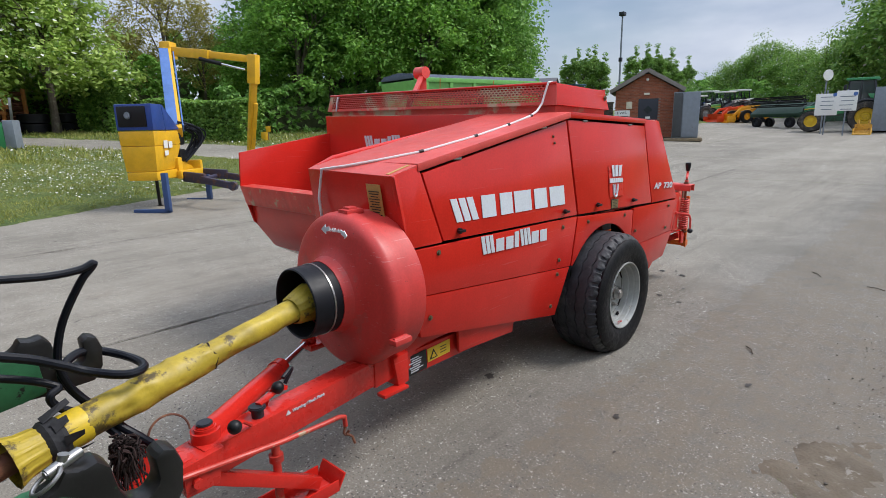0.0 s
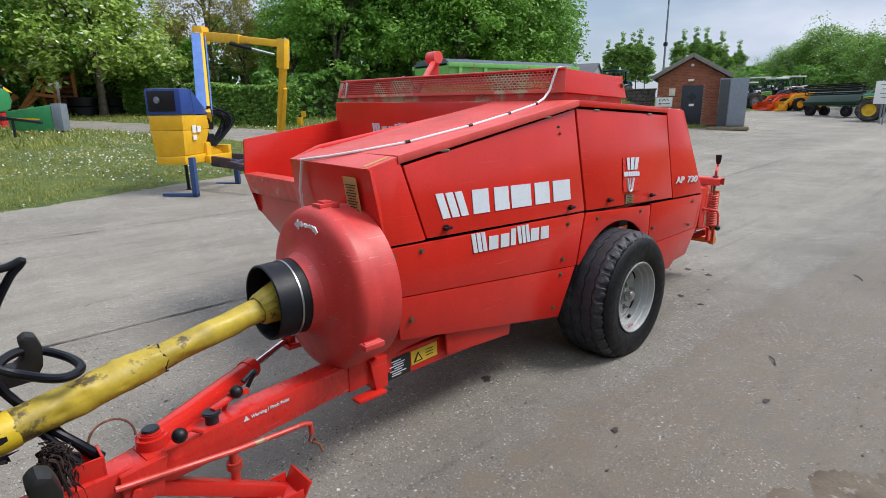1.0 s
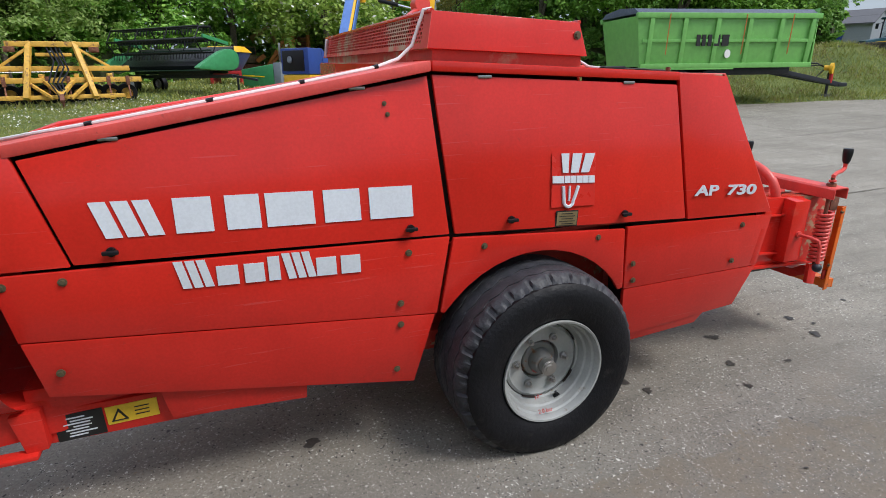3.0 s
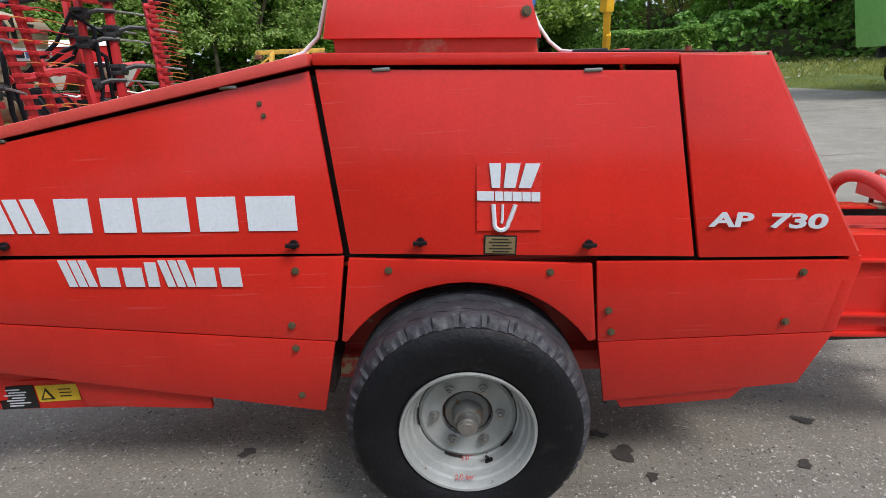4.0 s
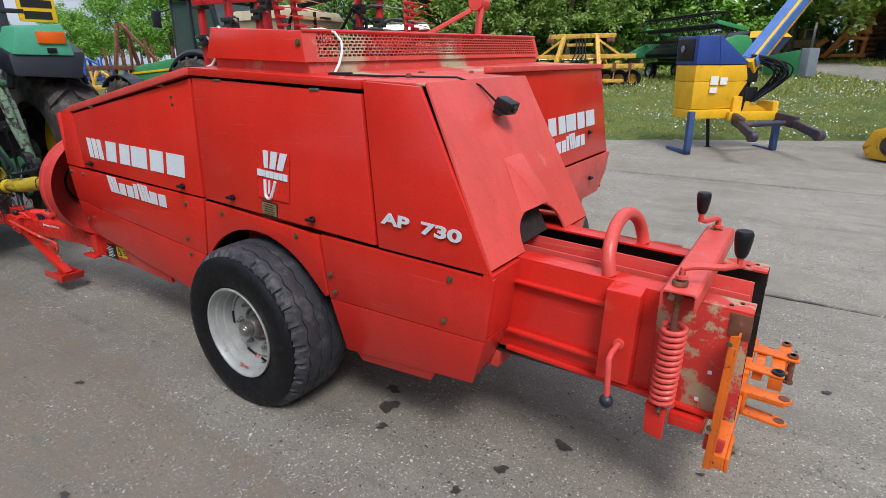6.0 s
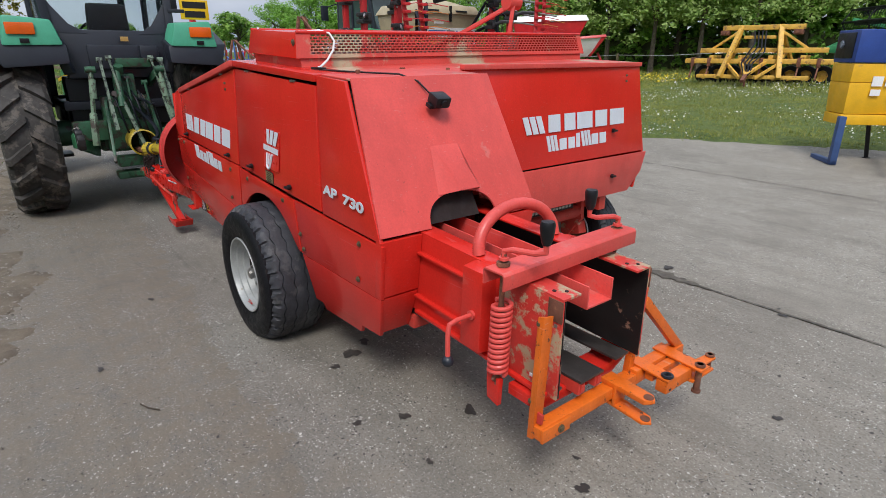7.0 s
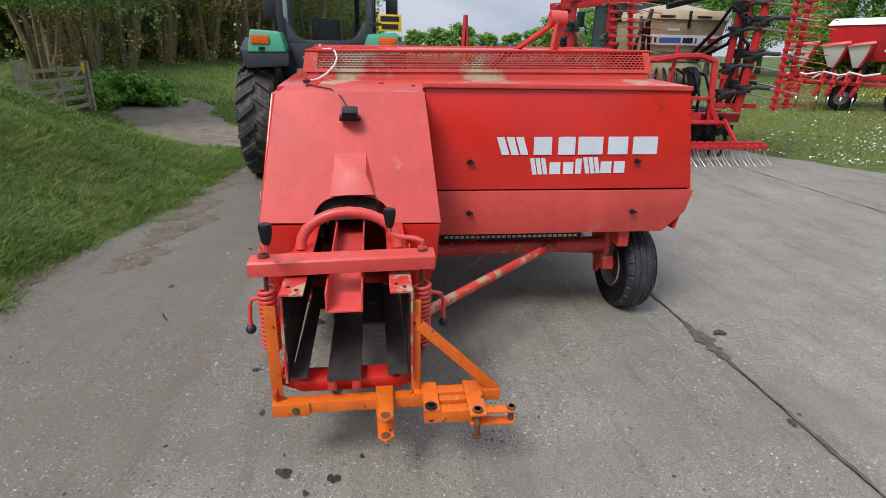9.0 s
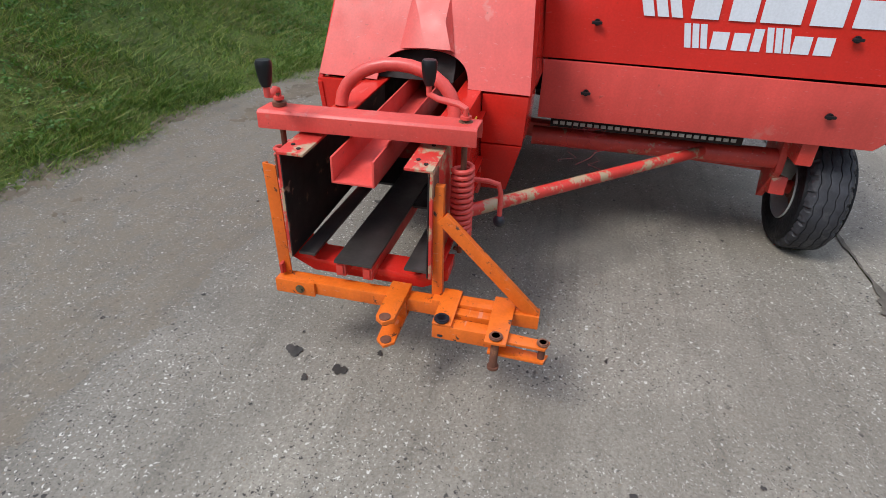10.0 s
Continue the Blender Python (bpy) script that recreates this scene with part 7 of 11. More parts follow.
    part("exhaust", B().cyl((-1.25, 0.42, 1.5), (-1.25, 0.42, 2.75), 0.045, n=14), CHARCOAL, t)
    return t


main_tractor = tractor(pose(-4.47, 0.0, 0, 0, 0, 0), "green tractor with dark cab and dusty tyres hitched to the baler", GREEN, GREEN_FADED, WHEEL_YELLOW, GLASS)
plate = part("number_plate", B().box(0.375, 0.395, 0.755, 1.085, 2.16, 2.385, 0.006), PLATE_YELLOW, main_tractor, "yellow number plate with dark bars")
for zz in (2.325, 2.22):
    part("plate_bar", B().box(0.394, 0.398, 0.80 if zz < 2.3 else 0.785, 1.04 if zz < 2.3 else 1.055, zz - 0.036, zz + 0.036, 0), INK, plate)
part("plate_bracket", B().beam((0.36, 0.62, 2.25), (0.38, 0.80, 2.25), 0.04, 0.04), CHARCOAL, main_tractor)
# rear linkage
GREEN_SCUFFED = paint("scuffed_green_arm", (0.030, 0.150, 0.062), 0.5, var=0.25, stain=(0.012, 0.014, 0.012), stain_at=0.60, stain_scale=30)
for s in (-1, 1):
    y = s * 0.30
    lk = part("lift_arm", B().beam((0.25, y, 1.42), (0.72, y * 1.15, 1.60), 0.05, 0.09, 0.01).cyl((0.72, y * 1.15 - 0.05, 1.60), (0.72, y * 1.15 + 0.05, 1.60), 0.035, n=14), GREEN_DARK, main_tractor)
    part("lift_rod", B().beam((0.72, y * 1.15, 1.58), (0.78, y * 1.35, 1.10), 0.035, 0.035).beam((0.78, y * 1.35, 1.15), (0.82, y * 1.45, 0.80), 0.06, 0.05, 0.008).cyl((0.73, y * 1.15, 1.50), (0.75, y * 1.22, 1.30), 0.034, n=14), paint("pale_green_rod", (0.16, 0.24, 0.16), 0.55, var=0.3, stain=(0.05, 0.04, 0.03), stain_at=0.5, stain_scale=14), lk)
    part("check_link", B().beam((0.45, s * 0.22, 1.25), (0.95, s * 0.30, 0.62), 0.03, 0.05), GREEN_DARK, lk)
    # claw end
    cx, cy, cz = (1.195, -0.61, 0.905) if s < 0 else (1.285, 0.265, 0.918)
    part("lower_link", B().beam((0.20, s * 0.36, 0.66), (cx - 0.36, cy, cz - 0.05), 0.055, 0.13, 0.012), GREEN_SCUFFED, lk)
    claw = [(-0.25, -0.080), (-0.10, -0.090), (0.05, -0.086), (0.078, -0.040), (0.085, 0.025), (0.072, 0.066), (0.046, 0.078), (0.024, 0.062), (0.030, 0.005), (0.004, -0.022), (-0.030, -0.016), (-0.048, 0.030), (-0.056, 0.086), (-0.078, 0.112), (-0.108, 0.104), (-0.136, 0.116), (-0.155, 0.085), (-0.25, 0.045)]
    bb = B().hexa([(cx + u, cy - 0.034, cz + v) for u, v in claw], [(cx + u, cy + 0.034, cz + v) for u, v in claw], 0.014)
    part("hook_claw", bb, paint("greasy_black_casting", (0.016, 0.015, 0.015), 0.45, spec=0.4, var=0.3, stain=(0.02, 0.085, 0.04), stain_at=0.64, stain_scale=22), lk, "greasy black quick-hitch claw")
    block = [(-0.46, -0.125), (-0.16, -0.088), (-0.09, -0.075), (-0.10, 0.040), (-0.15, 0.070), (-0.20, 0.072), (-0.46, 0.025)]
    part("claw_block", B().hexa([(cx + u, cy - 0.042, cz + v) for u, v in block], [(cx + u, cy + 0.042, cz + v) for u, v in block], 0.014), GREEN_SCUFFED, lk, "scuffed green arm end")
    if s < 0:
        part("shackle", B().cyl((cx - 0.165, cy - 0.01, cz + 0.112), (cx - 0.095, cy + 0.01, cz + 0.126), 0.012, n=14, bevel=0.003).cyl((cx - 0.132, cy, cz + 0.120), (cx - 0.127, cy, cz + 0.138), 0.011, n=12).tube([(cx - 0.165 + 0.026 * math.cos(a), cy - 0.02 + 0.022 * math.sin(a), cz + 0.105 + 0.016 * math.cos(a)) for a in np.linspace(0, 6.28, 20)[:-1]], 0.0045, 8, closed=True), STEEL, lk, "bright steel shackle and pin")
# black boxes added behind the linkage, standing for the shade under the cab
part("shade_backing", B().box(-0.05, 0.30, -0.56, 0.56, 0.95, 1.52, 0.03).box(-1.0, 0.0, -0.58, -0.28, 1.0, 1.20, 0.02).box(-1.0, 0.0, 0.28, 0.58, 1.0, 1.20, 0.02), BLACK, main_tractor)
ROD_PALE = paint("pale_grey_green_rod", (0.17, 0.23, 0.17), 0.55, var=0.35, stain=(0.03, 0.035, 0.03), stain_at=0.5, stain_scale=14)
for p, q, r_, w, mt in (((0.60, -0.22, 1.70), (0.72, -0.21, 1.22), (0.80, -0.20, 0.95), 0.040, ROD_PALE), ((0.60, -0.13, 1.72), (0.72, -0.08, 1.25), (0.90, 0.06, 0.68), 0.030, ROD_PALE), ((0.60, 0.30, 1.72), (0.70, 0.35, 1.30), (0.80, 0.38, 1.02), 0.028, ROD_PALE), ((0.60, 0.40, 1.70), (0.66, 0.42, 1.45), (0.74, 0.44, 1.10), 0.045, ROD_PALE),
                      ((0.56, 0.02, 1.50), (0.62, 0.02, 1.10), (0.72, 0.02, 0.75), 0.03, GREEN_DARK), ((0.56, 0.20, 1.45), (0.64, 0.22, 1.05), (0.74, 0.24, 0.70), 0.03, GREEN_DARK)):
    part("link_rod", B().beam(p, q, w * 0.7, w * 0.7, 0.004).beam(q, r_, w, w * 1.1, 0.006).cyl((p[0] - 0.02, p[1] - 0.03, p[2]), (p[0] - 0.02, p[1] + 0.03, p[2]), 0.028, n=12), mt, main_tractor)
for k in range(5):
    y = -0.16 + 0.07 * k
    part("spool_hose", B().tube([(0.52, y, 1.36), (0.66, y + 0.02, 1.26), (0.72, y + 0.05, 1.05), (0.66, y + 0.10, 0.86), (0.55, y + 0.12, 0.78)], 0.012, 7), HOSE, main_tractor)
part("top_link_bracket", B().box(0.42, 0.52, -0.11, 0.11, 1.05, 1.55, 0.02).box(0.48, 0.56, -0.06, 0.30, 1.62, 1.72, 0.012).cyl((0.56, -0.05, 1.56), (0.60, -0.05, 1.64), 0.05, n=14).cyl((0.58, -0.07, 1.60), (0.72, -0.10, 1.20), 0.035, n=12), GREEN_DARK, main_tractor)
part("rear_casting", B().box(0.38, 0.50, -0.28, 0.28, 0.70, 1.05, 0.02).box(0.42, 0.60, -0.22, 0.22, 0.50, 0.62, 0.02).box(0.40, 0.55, -0.60, -0.26, 0.82, 1.04, 0.02).box(0.40, 0.62, -0.25, 0.25, 0.36, 0.44, 0.02).beam((0.50, -0.12, 0.40), (1.12, -0.03, 0.50), 0.10, 0.05), GREEN_DARK, main_tractor)
each_part("hydraulic_coupler", B().cyl((0.50, -0.13, 1.33), (0.60, -0.13, 1.33), 0.035, n=14).cyl((0.50, -0.13, 1.22), (0.60, -0.13, 1.22), 0.03, n=14).cyl((0.50, 0.14, 1.30), (0.60, 0.14, 1.28), 0.03, n=14).cyl((0.50, 0.16, 1.20), (0.60, 0.16, 1.18), 0.03, n=14), STEEL, main_tractor)
part("pto_guard", B().lathe([(0.50, 0.13), (0.86, 0.15), (0.87, 0.135), (0.52, 0.12)], (0, 0.03, 0.80), "x", 28), PTO_YELLOW, main_tractor, "yellow drive guard")
part("side_marker", B().cyl((0.52, -0.47, 0.985), (0.545, -0.47, 0.985), 0.045, n=18), paint("red_reflector", (0.55, 0.02, 0.02), 0.3), main_tractor)
part("label_plate", B().box(0.425, 0.445, 0.05, 0.13, 1.90, 1.95, 0.003), TAN_LABEL, main_tractor)
# hoses from tractor to baler, one of them in a loose loop
for pts, r in (([(-3.92, 0.02, 1.20), (-3.60, 0.06, 1.13), (-3.36, 0.10, 1.03), (-3.25, 0.11, 0.965), (-3.187, 0.10, 0.925), (-3.12, 0.05, 0.905), (-3.075, 0.03, 0.900), (-3.036, 0.055, 0.900), (-3.028, 0.115, 0.900), (-3.05, 0.20, 0.905), (-3.105, 0.255, 0.925), (-3.165, 0.24, 0.945), (-3.215, 0.21, 0.935), (-3.238, 0.19, 0.905), (-3.228, 0.17, 0.865), (-3.20, 0.15, 0.815), (-3.15, 0.10, 0.74), (-3.08, 0.06, 0.66), (-3.02, 0.05, 0.585)], 0.0145),
               ([(-3.92, 0.08, 1.28), (-3.55, 0.09, 1.275), (-3.403, 0.10, 1.270), (-3.249, 0.10, 1.252), (-3.161, 0.10, 1.254), (-3.121, 0.10, 1.268), (-3.130, 0.105, 1.250), (-3.156, 0.11, 1.22), (-3.201, 0.13, 1.135), (-3.230, 0.15, 1.055), (-3.247, 0.16, 0.963), (-3.237, 0.16, 0.897), (-3.210, 0.15, 0.834), (-3.165, 0.13, 0.775), (-3.10, 0.08, 0.68), (-3.04, 0.06, 0.585)], 0.0120),
               ([(-3.92, 0.14, 1.10), (-3.60, 0.14, 1.04), (-3.38, 0.15, 0.955), (-3.27, 0.12, 0.900), (-3.290, 0.10, 0.885), (-3.293, 0.10, 0.866), (-3.276, 0.10, 0.835), (-3.235, 0.10, 0.800), (-3.16, 0.08, 0.72), (-3.08, 0.05, 0.585)], 0.0125)):
    pv = [Vector(p) for p in pts]
    sm = []
    for i in range(len(pv) - 1):
        p0, p1, p2, p3 = pv[max(i - 1, 0)], pv[i], pv[i + 1], pv[min(i + 2, len(pv) - 1)]
        for k in range(6):
            u = k / 6
            sm.append(0.5 * ((2 * p1) + (p2 - p0) * u + (2 * p0 - 5 * p1 + 4 * p2 - p3) * u * u + (3 * p1 - p0 - 3 * p2 + p3) * u ** 3))
    sm.append(pv[-1])
    hz = part("hydraulic_hose", B().tube(sm, r, 10), HOSE, None)
    tagged(hz, "black rubber hydraulic hose between tractor and baler", "hose", "hydraulic hoses")

# ---- trees, woods and hedges ----
BARK = paint("grey_brown_bark", (0.10, 0.080, 0.060), 0.9, var=0.35, scale=6, bump=0.6, bscale=22, stain=(0.16, 0.16, 0.12), stain_at=0.58)
LEAF_FRESH = leafy("fresh_leaves", (0.124, 0.290, 0.041), (0.228, 0.445, 0.074), (0.362, 0.600, 0.124))
LEAF_DARK = leafy("dark_leaves", (0.110, 0.255, 0.050), (0.190, 0.390, 0.080), (0.310, 0.520, 0.125))
LEAF_CHEST = leafy("chestnut_leaves", (0.200, 0.330, 0.060), (0.360, 0.500, 0.100), (0.500, 0.620, 0.190))
LEAF_BROWN = leafy("bronze_young_leaves", (0.217, 0.207, 0.050), (0.343, 0.311, 0.074), (0.456, 0.415, 0.113))
LEAF_HEDGE = leafy("clipped_hedge_leaves", (0.104, 0.228, 0.041), (0.198, 0.373, 0.071), (0.343, 0.508, 0.113))
LEAF_EAST = leafy("pale_spring_leaves", (0.20, 0.33, 0.08), (0.33, 0.47, 0.13), (0.46, 0.58, 0.22), 0.5)
BLOSSOM = paint("white_blossom", (0.72, 0.72, 0.66), 0.7)


def leaf_field(centres, radii, n_each, size, rng, flat=0.75):
    """Many small pointed leaves gathered in clumps, as corners and faces."""
    k = len(centres)
    c = np.repeat(np.asarray(centres, np.float32), n_each, 0)
    r = np.repeat(np.asarray(radii, np.float32), n_each, 0)
    n = len(c)
    d = rng.normal(size=(n, 3))
    d /= np.linalg.norm(d, axis=1, keepdims=True)
    p = c + d * (rng.random((n, 1)) ** 0.45) * r[:, None] * np.array([1, 1, flat])
    nrm = d * 0.8 + rng.normal(size=(n, 3)) * 0.6 + np.array([0, 0, 1.1])
    nrm /= np.linalg.norm(nrm, axis=1, keepdims=True)
    a = np.cross(nrm, rng.normal(size=(n, 3)))
    a /= np.linalg.norm(a, axis=1, keepdims=True)
    b = np.cross(nrm, a)
    s = size * (0.6 + 0.8 * rng.random((n, 1)))
    v = np.stack([p - a * s * 0.5, p + b * s * 0.27 + a * s * 0.05, p + a * s * 0.5 - nrm * s * 0.12, p - b * s * 0.27 + a * s * 0.05], 1)
    f = np.arange(4 * n).reshape(n, 4)
    return v.reshape(-1, 3), f


def crown_clumps(rx, ry, rz, zc, n, rng, rough=0.25):
    """Clump centres spread through the outer part of an uneven crown."""
    d = rng.normal(size=(n, 3))
    d /= np.linalg.norm(d, axis=1, keepdims=True)
    d[:, 2] = np.where(d[:, 2] < -0.55, -d[:, 2], d[:, 2])
    bump = 1 + rough * (np.sin(d[:, 0] * 5.1 + 1.3 * rng.random()) * np.cos(d[:, 1] * 4.3 + 2 * rng.random()) + 0.6 * np.sin(d[:, 2] * 7 + d[:, 0] * 6))
    q = (0.45 + 0.55 * rng.random(n) ** 0.5) * bump
    return d * q[:, None] * np.array([rx, ry, rz]) + np.array([0, 0, zc])


def trunk_of(h, r, zc, rx, rz, rng, limbs=7, forks=2):
    b = B()
    bend = rng.normal(size=2) * 0.12
    axis = [(bend[0] * k * 0.3, bend[1] * k * 0.3, h * k / 6) for k in range(7)]
    b.tube(axis, [r * (1.25 - 0.12 * k) if k else r * 1.5 for k in range(7)], 10)
    for k in range(limbs):
        a = 2 * math.pi * k / limbs + rng.random()
        z0 = h * (0.45 + 0.5 * k / limbs)
        reach = rx * (0.5 + 0.4 * rng.random())
        up = zc + rz * (0.1 + 0.6 * rng.random())
        p0 = Vector((bend[0] * 0.3 * 6 * z0 / h, bend[1] * 0.3 * 6 * z0 / h, z0))
        p2 = Vector((reach * math.cos(a), reach * math.sin(a), up))
        p1 = (p0 + p2) / 2 + Vector((0, 0, 0.25 * (up - z0)))
        b.tube([p0, p1, p2], [r * 0.5, r * 0.3, r * 0.08], 7)
        for j in range(forks):
            q = p1.lerp(p2, 0.3 + 0.4 * j)
            e = q + Vector(rng.normal(size=3)) * rx * 0.25 + Vector((0, 0, rz * 0.25))
            b.tube([q, q.lerp(e, 0.5) + Vector((0, 0, 0.1)), e], [r * 0.2, r * 0.12, r * 0.03], 5)
    return b


def tree(label, h, rx, rz, leaf, size, clumps, each, seed, trunk_r=0.22, blossom=0, sparse=1.0, name="tree"):
    """A leafy tree at the origin: trunk with limbs, and a crown of many leaves in clumps."""
    rng = np.random.default_rng(seed)
    t = thing(name, label, "tree")
    zc = h - rz
    part("trunk", trunk_of(h * 0.72, trunk_r, zc, rx, rz, rng), BARK, t, "rough grey-brown trunk with limbs")
    cs = crown_clumps(rx, rx, rz, zc, clumps, rng)
    rad = (0.16 + 0.12 * rng.random(clumps)) * rx * sparse
    v, f = leaf_field(cs, rad, each, size, rng)
    raw("crown", v, f, leaf, t)
    if blossom:
        v, f = leaf_field(cs[:: 2], rad[:: 2] * 1.05, blossom, size * 0.9, rng)
        raw("blossom", v, f, BLOSSOM, t)
    return t


def plant(t, spots, rng):
    """Sets the tree at the first spot and copies of it at the others: (x, y, scale)."""
    for i, (x, y, s) in enumerate(spots):
        m = pose(x, y, float(lie(x, y)) - 0.1, 0, 0, rng.uniform(0, 360)) @ Matrix.Scale(s, 4)
        if i == 0:
            t.matrix_basis = m
        else:
            o = copy_thing(t, pose(x, y, float(lie(x, y)) - 0.1, 0, 0, rng.uniform(0, 360)))
            o.scale = (s, s, s * rng.uniform(0.92, 1.1))


rt = random.Random(11)
def polar(ex, ey, bearing, dist, s=1.0):
    a = radians(bearing)
    return (ex + dist * math.cos(a), ey + dist * math.sin(a), s)


big = tree("tall dense broadleaf tree in fresh green leaf beyond the yard", 13.5, 5.2, 6.0, LEAF_DARK, 0.36, 230, 56, 1, 0.30)
plant(big, [polar(-3.6, -1.8, b, d, s) for b, d, s in ((56.2, 46, 1.0), (53.5, 44, 1.0), (51, 43, 1.05), (46.5, 43, 1.1), (42, 42, 1.05), (40.6, 45, 0.95), (37.4, 43, 0.66), (48, 52, 1.15), (57, 54, 0.95), (40, 52, 1.15), (62.5, 54, 0.58))], rt)
lime = tree("broadleaf tree with bright fresh green leaves", 12.0, 4.6, 5.2, LEAF_FRESH, 0.34, 200, 54, 2, 0.26)
plant(lime, [polar(-3.6, -1.8, b, d, s) for b, d, s in ((56.5, 40, 0.8), (60.8, 44, 0.6), (49, 39, 0.72), (44.5, 38.5, 0.75), (39.4, 40, 0.68))] + [polar(-1.8, -2, b, d, s) for b, d, s in ((85, 52, 0.9), (91, 50, 0.9), (97, 50, 0.72), (103, 45, 0.72), (109, 43, 0.8), (115, 42, 0.85))] + [polar(1.9, -1.7, b, d, s) for b, d, s in ((140.5, 50, 0.62), (144.5, 48, 0.66), (148.5, 50, 0.64), (152.5, 54, 0.6), (156, 60, 0.55))], rt)
bronze = tree("open tree with bronze young leaves", 13.0, 4.2, 5.4, LEAF_BROWN, 0.22, 230, 46, 3, 0.16, sparse=0.95)
plant(bronze, [polar(-3.6, -1.8, 67.8, 52, 0.98), polar(-3.6, -1.8, 71.4, 50, 0.55), polar(-3.6, -1.8, 65.2, 50, 0.6)], rt)
chest = tree("horse chestnut with large leaves and a short pale trunk", 9.2, 4.2, 4.7, LEAF_CHEST, 0.32, 250, 64, 4, 0.20, blossom=7)
plant(chest, [(6.08, 40.4, 1.05)], rt)
plant(tree("dense broadleaf tree with white blossom specks", 10.5, 4.4, 5.0, LEAF_FRESH, 0.36, 190, 52, 5, 0.24, blossom=7), [polar(-1.8, -2, b, d, s) for b, d, s in ((88, 44, 0.95), (94, 42, 0.85), (100, 40, 0.8), (106, 39, 0.85), (112, 38, 0.9), (118, 36, 0.9), (82, 56, 0.9))], rt)
# woods on the north-west beyond the fence
wood = tree("woodland tree with thin pale stems and fresh leaves", 10.5, 3.4, 5.0, LEAF_FRESH, 0.26, 170, 40, 6, 0.14)
plant(wood, [polar(4, -0.9, b, d, s) for b, d, s in ((113, 37, 0.95), (117, 36, 0.9), (121, 36, 1.0), (125, 37, 0.95), (129, 38, 0.9), (133, 39, 0.9), (137, 41, 0.8), (109, 39, 0.9), (105, 42, 0.9))], rt)
plant(tree("woodland tree with pale spring leaves", 9.5, 3.4, 4.6, LEAF_EAST, 0.26, 170, 38, 7, 0.14), [polar(4, -0.9, b, d, s) for b, d, s in ((115, 34, 0.85), (119, 33.5, 0.8), (123, 34, 0.85), (127, 35, 0.85), (131, 36, 0.75), (111, 36, 0.85), (135, 43, 0.9), (140, 46, 0.7))], rt)
# trees in the east, behind the machinery
plant(tree("broad roadside tree in mid-green leaf", 11.5, 5.2, 5.4, LEAF_HEDGE, 0.34, 190, 80, 8, 0.3, blossom=4, sparse=1.35), [polar(-3.6, -1.8, b, d, s) for b, d, s in ((17.6, 88, 0.42), (15.7, 84, 0.60), (13.6, 82, 0.66), (11.6, 78, 0.60), (9.6, 72, 0.54), (8.0, 64, 0.56), (6.2, 62, 0.66), (3.3, 58, 1.0), (19.6, 100, 0.36), (0.6, 56, 1.1), (-2.2, 54, 1.1))], rt)
plant(tree("slim poplar on the skyline", 9.0, 1.5, 4.4, LEAF_HEDGE, 0.26, 120, 80, 9, 0.08, sparse=1.5), [polar(-3.6, -1.8, b, d, s) for b, d, s in ((30.5, 118, 1.0), (29.6, 118, 1.1), (28.8, 116, 1.05), (28.0, 118, 1.15), (27.2, 116, 1.1), (24.4, 115, 1.1), (23.0, 118, 1.15), (22.2, 114, 1.05), (21.3, 118, 1.15), (20.5, 112, 0.9), (19.6, 116, 0.95))], rt)
# far low tree line in the west
plant(tree("distant hedgerow tree, hazy green", 6.5, 3.6, 3.0, LEAF_HEDGE, 0.6, 90, 40, 10, 0.2), [polar(4, 0, b, d, s) for b, d, s in [(150 + 2.3 * k, 120 + 9 * ((k * 7) % 5), 0.8 + 0.1 * ((k * 3) % 4)) for k in range(14)]], rt)
# scrub wood behind the tractor, thin brown stems
scrub = tree("scrubby tree with many bare brown stems and few leaves", 9.0, 3.4, 4.0, LEAF_BROWN, 0.20, 150, 18, 12, 0.16, sparse=1.0)
plant(scrub, [polar(4.3, 0.3, b, d, s) for b, d, s in ((-178, 43, 0.8), (-174, 42, 1.0), (-170, 41, 1.1), (-166, 40, 1.1), (-162, 39, 1.1), (-158, 37, 1.1), (-154, 35, 1.1))], rt)
dark_thorn = tree("dark overhanging hawthorn with white flowers", 7.5, 3.6, 3.2, LEAF_DARK, 0.13, 200, 90, 13, 0.2, blossom=5)
plant(dark_thorn, [polar(4.3, 0.3, b, d, s) for b, d, s in ((-149.0, 18, 1.0), (-146, 17, 1.05), (-142, 16, 1.0), (-148, 22, 1.1))], rt)


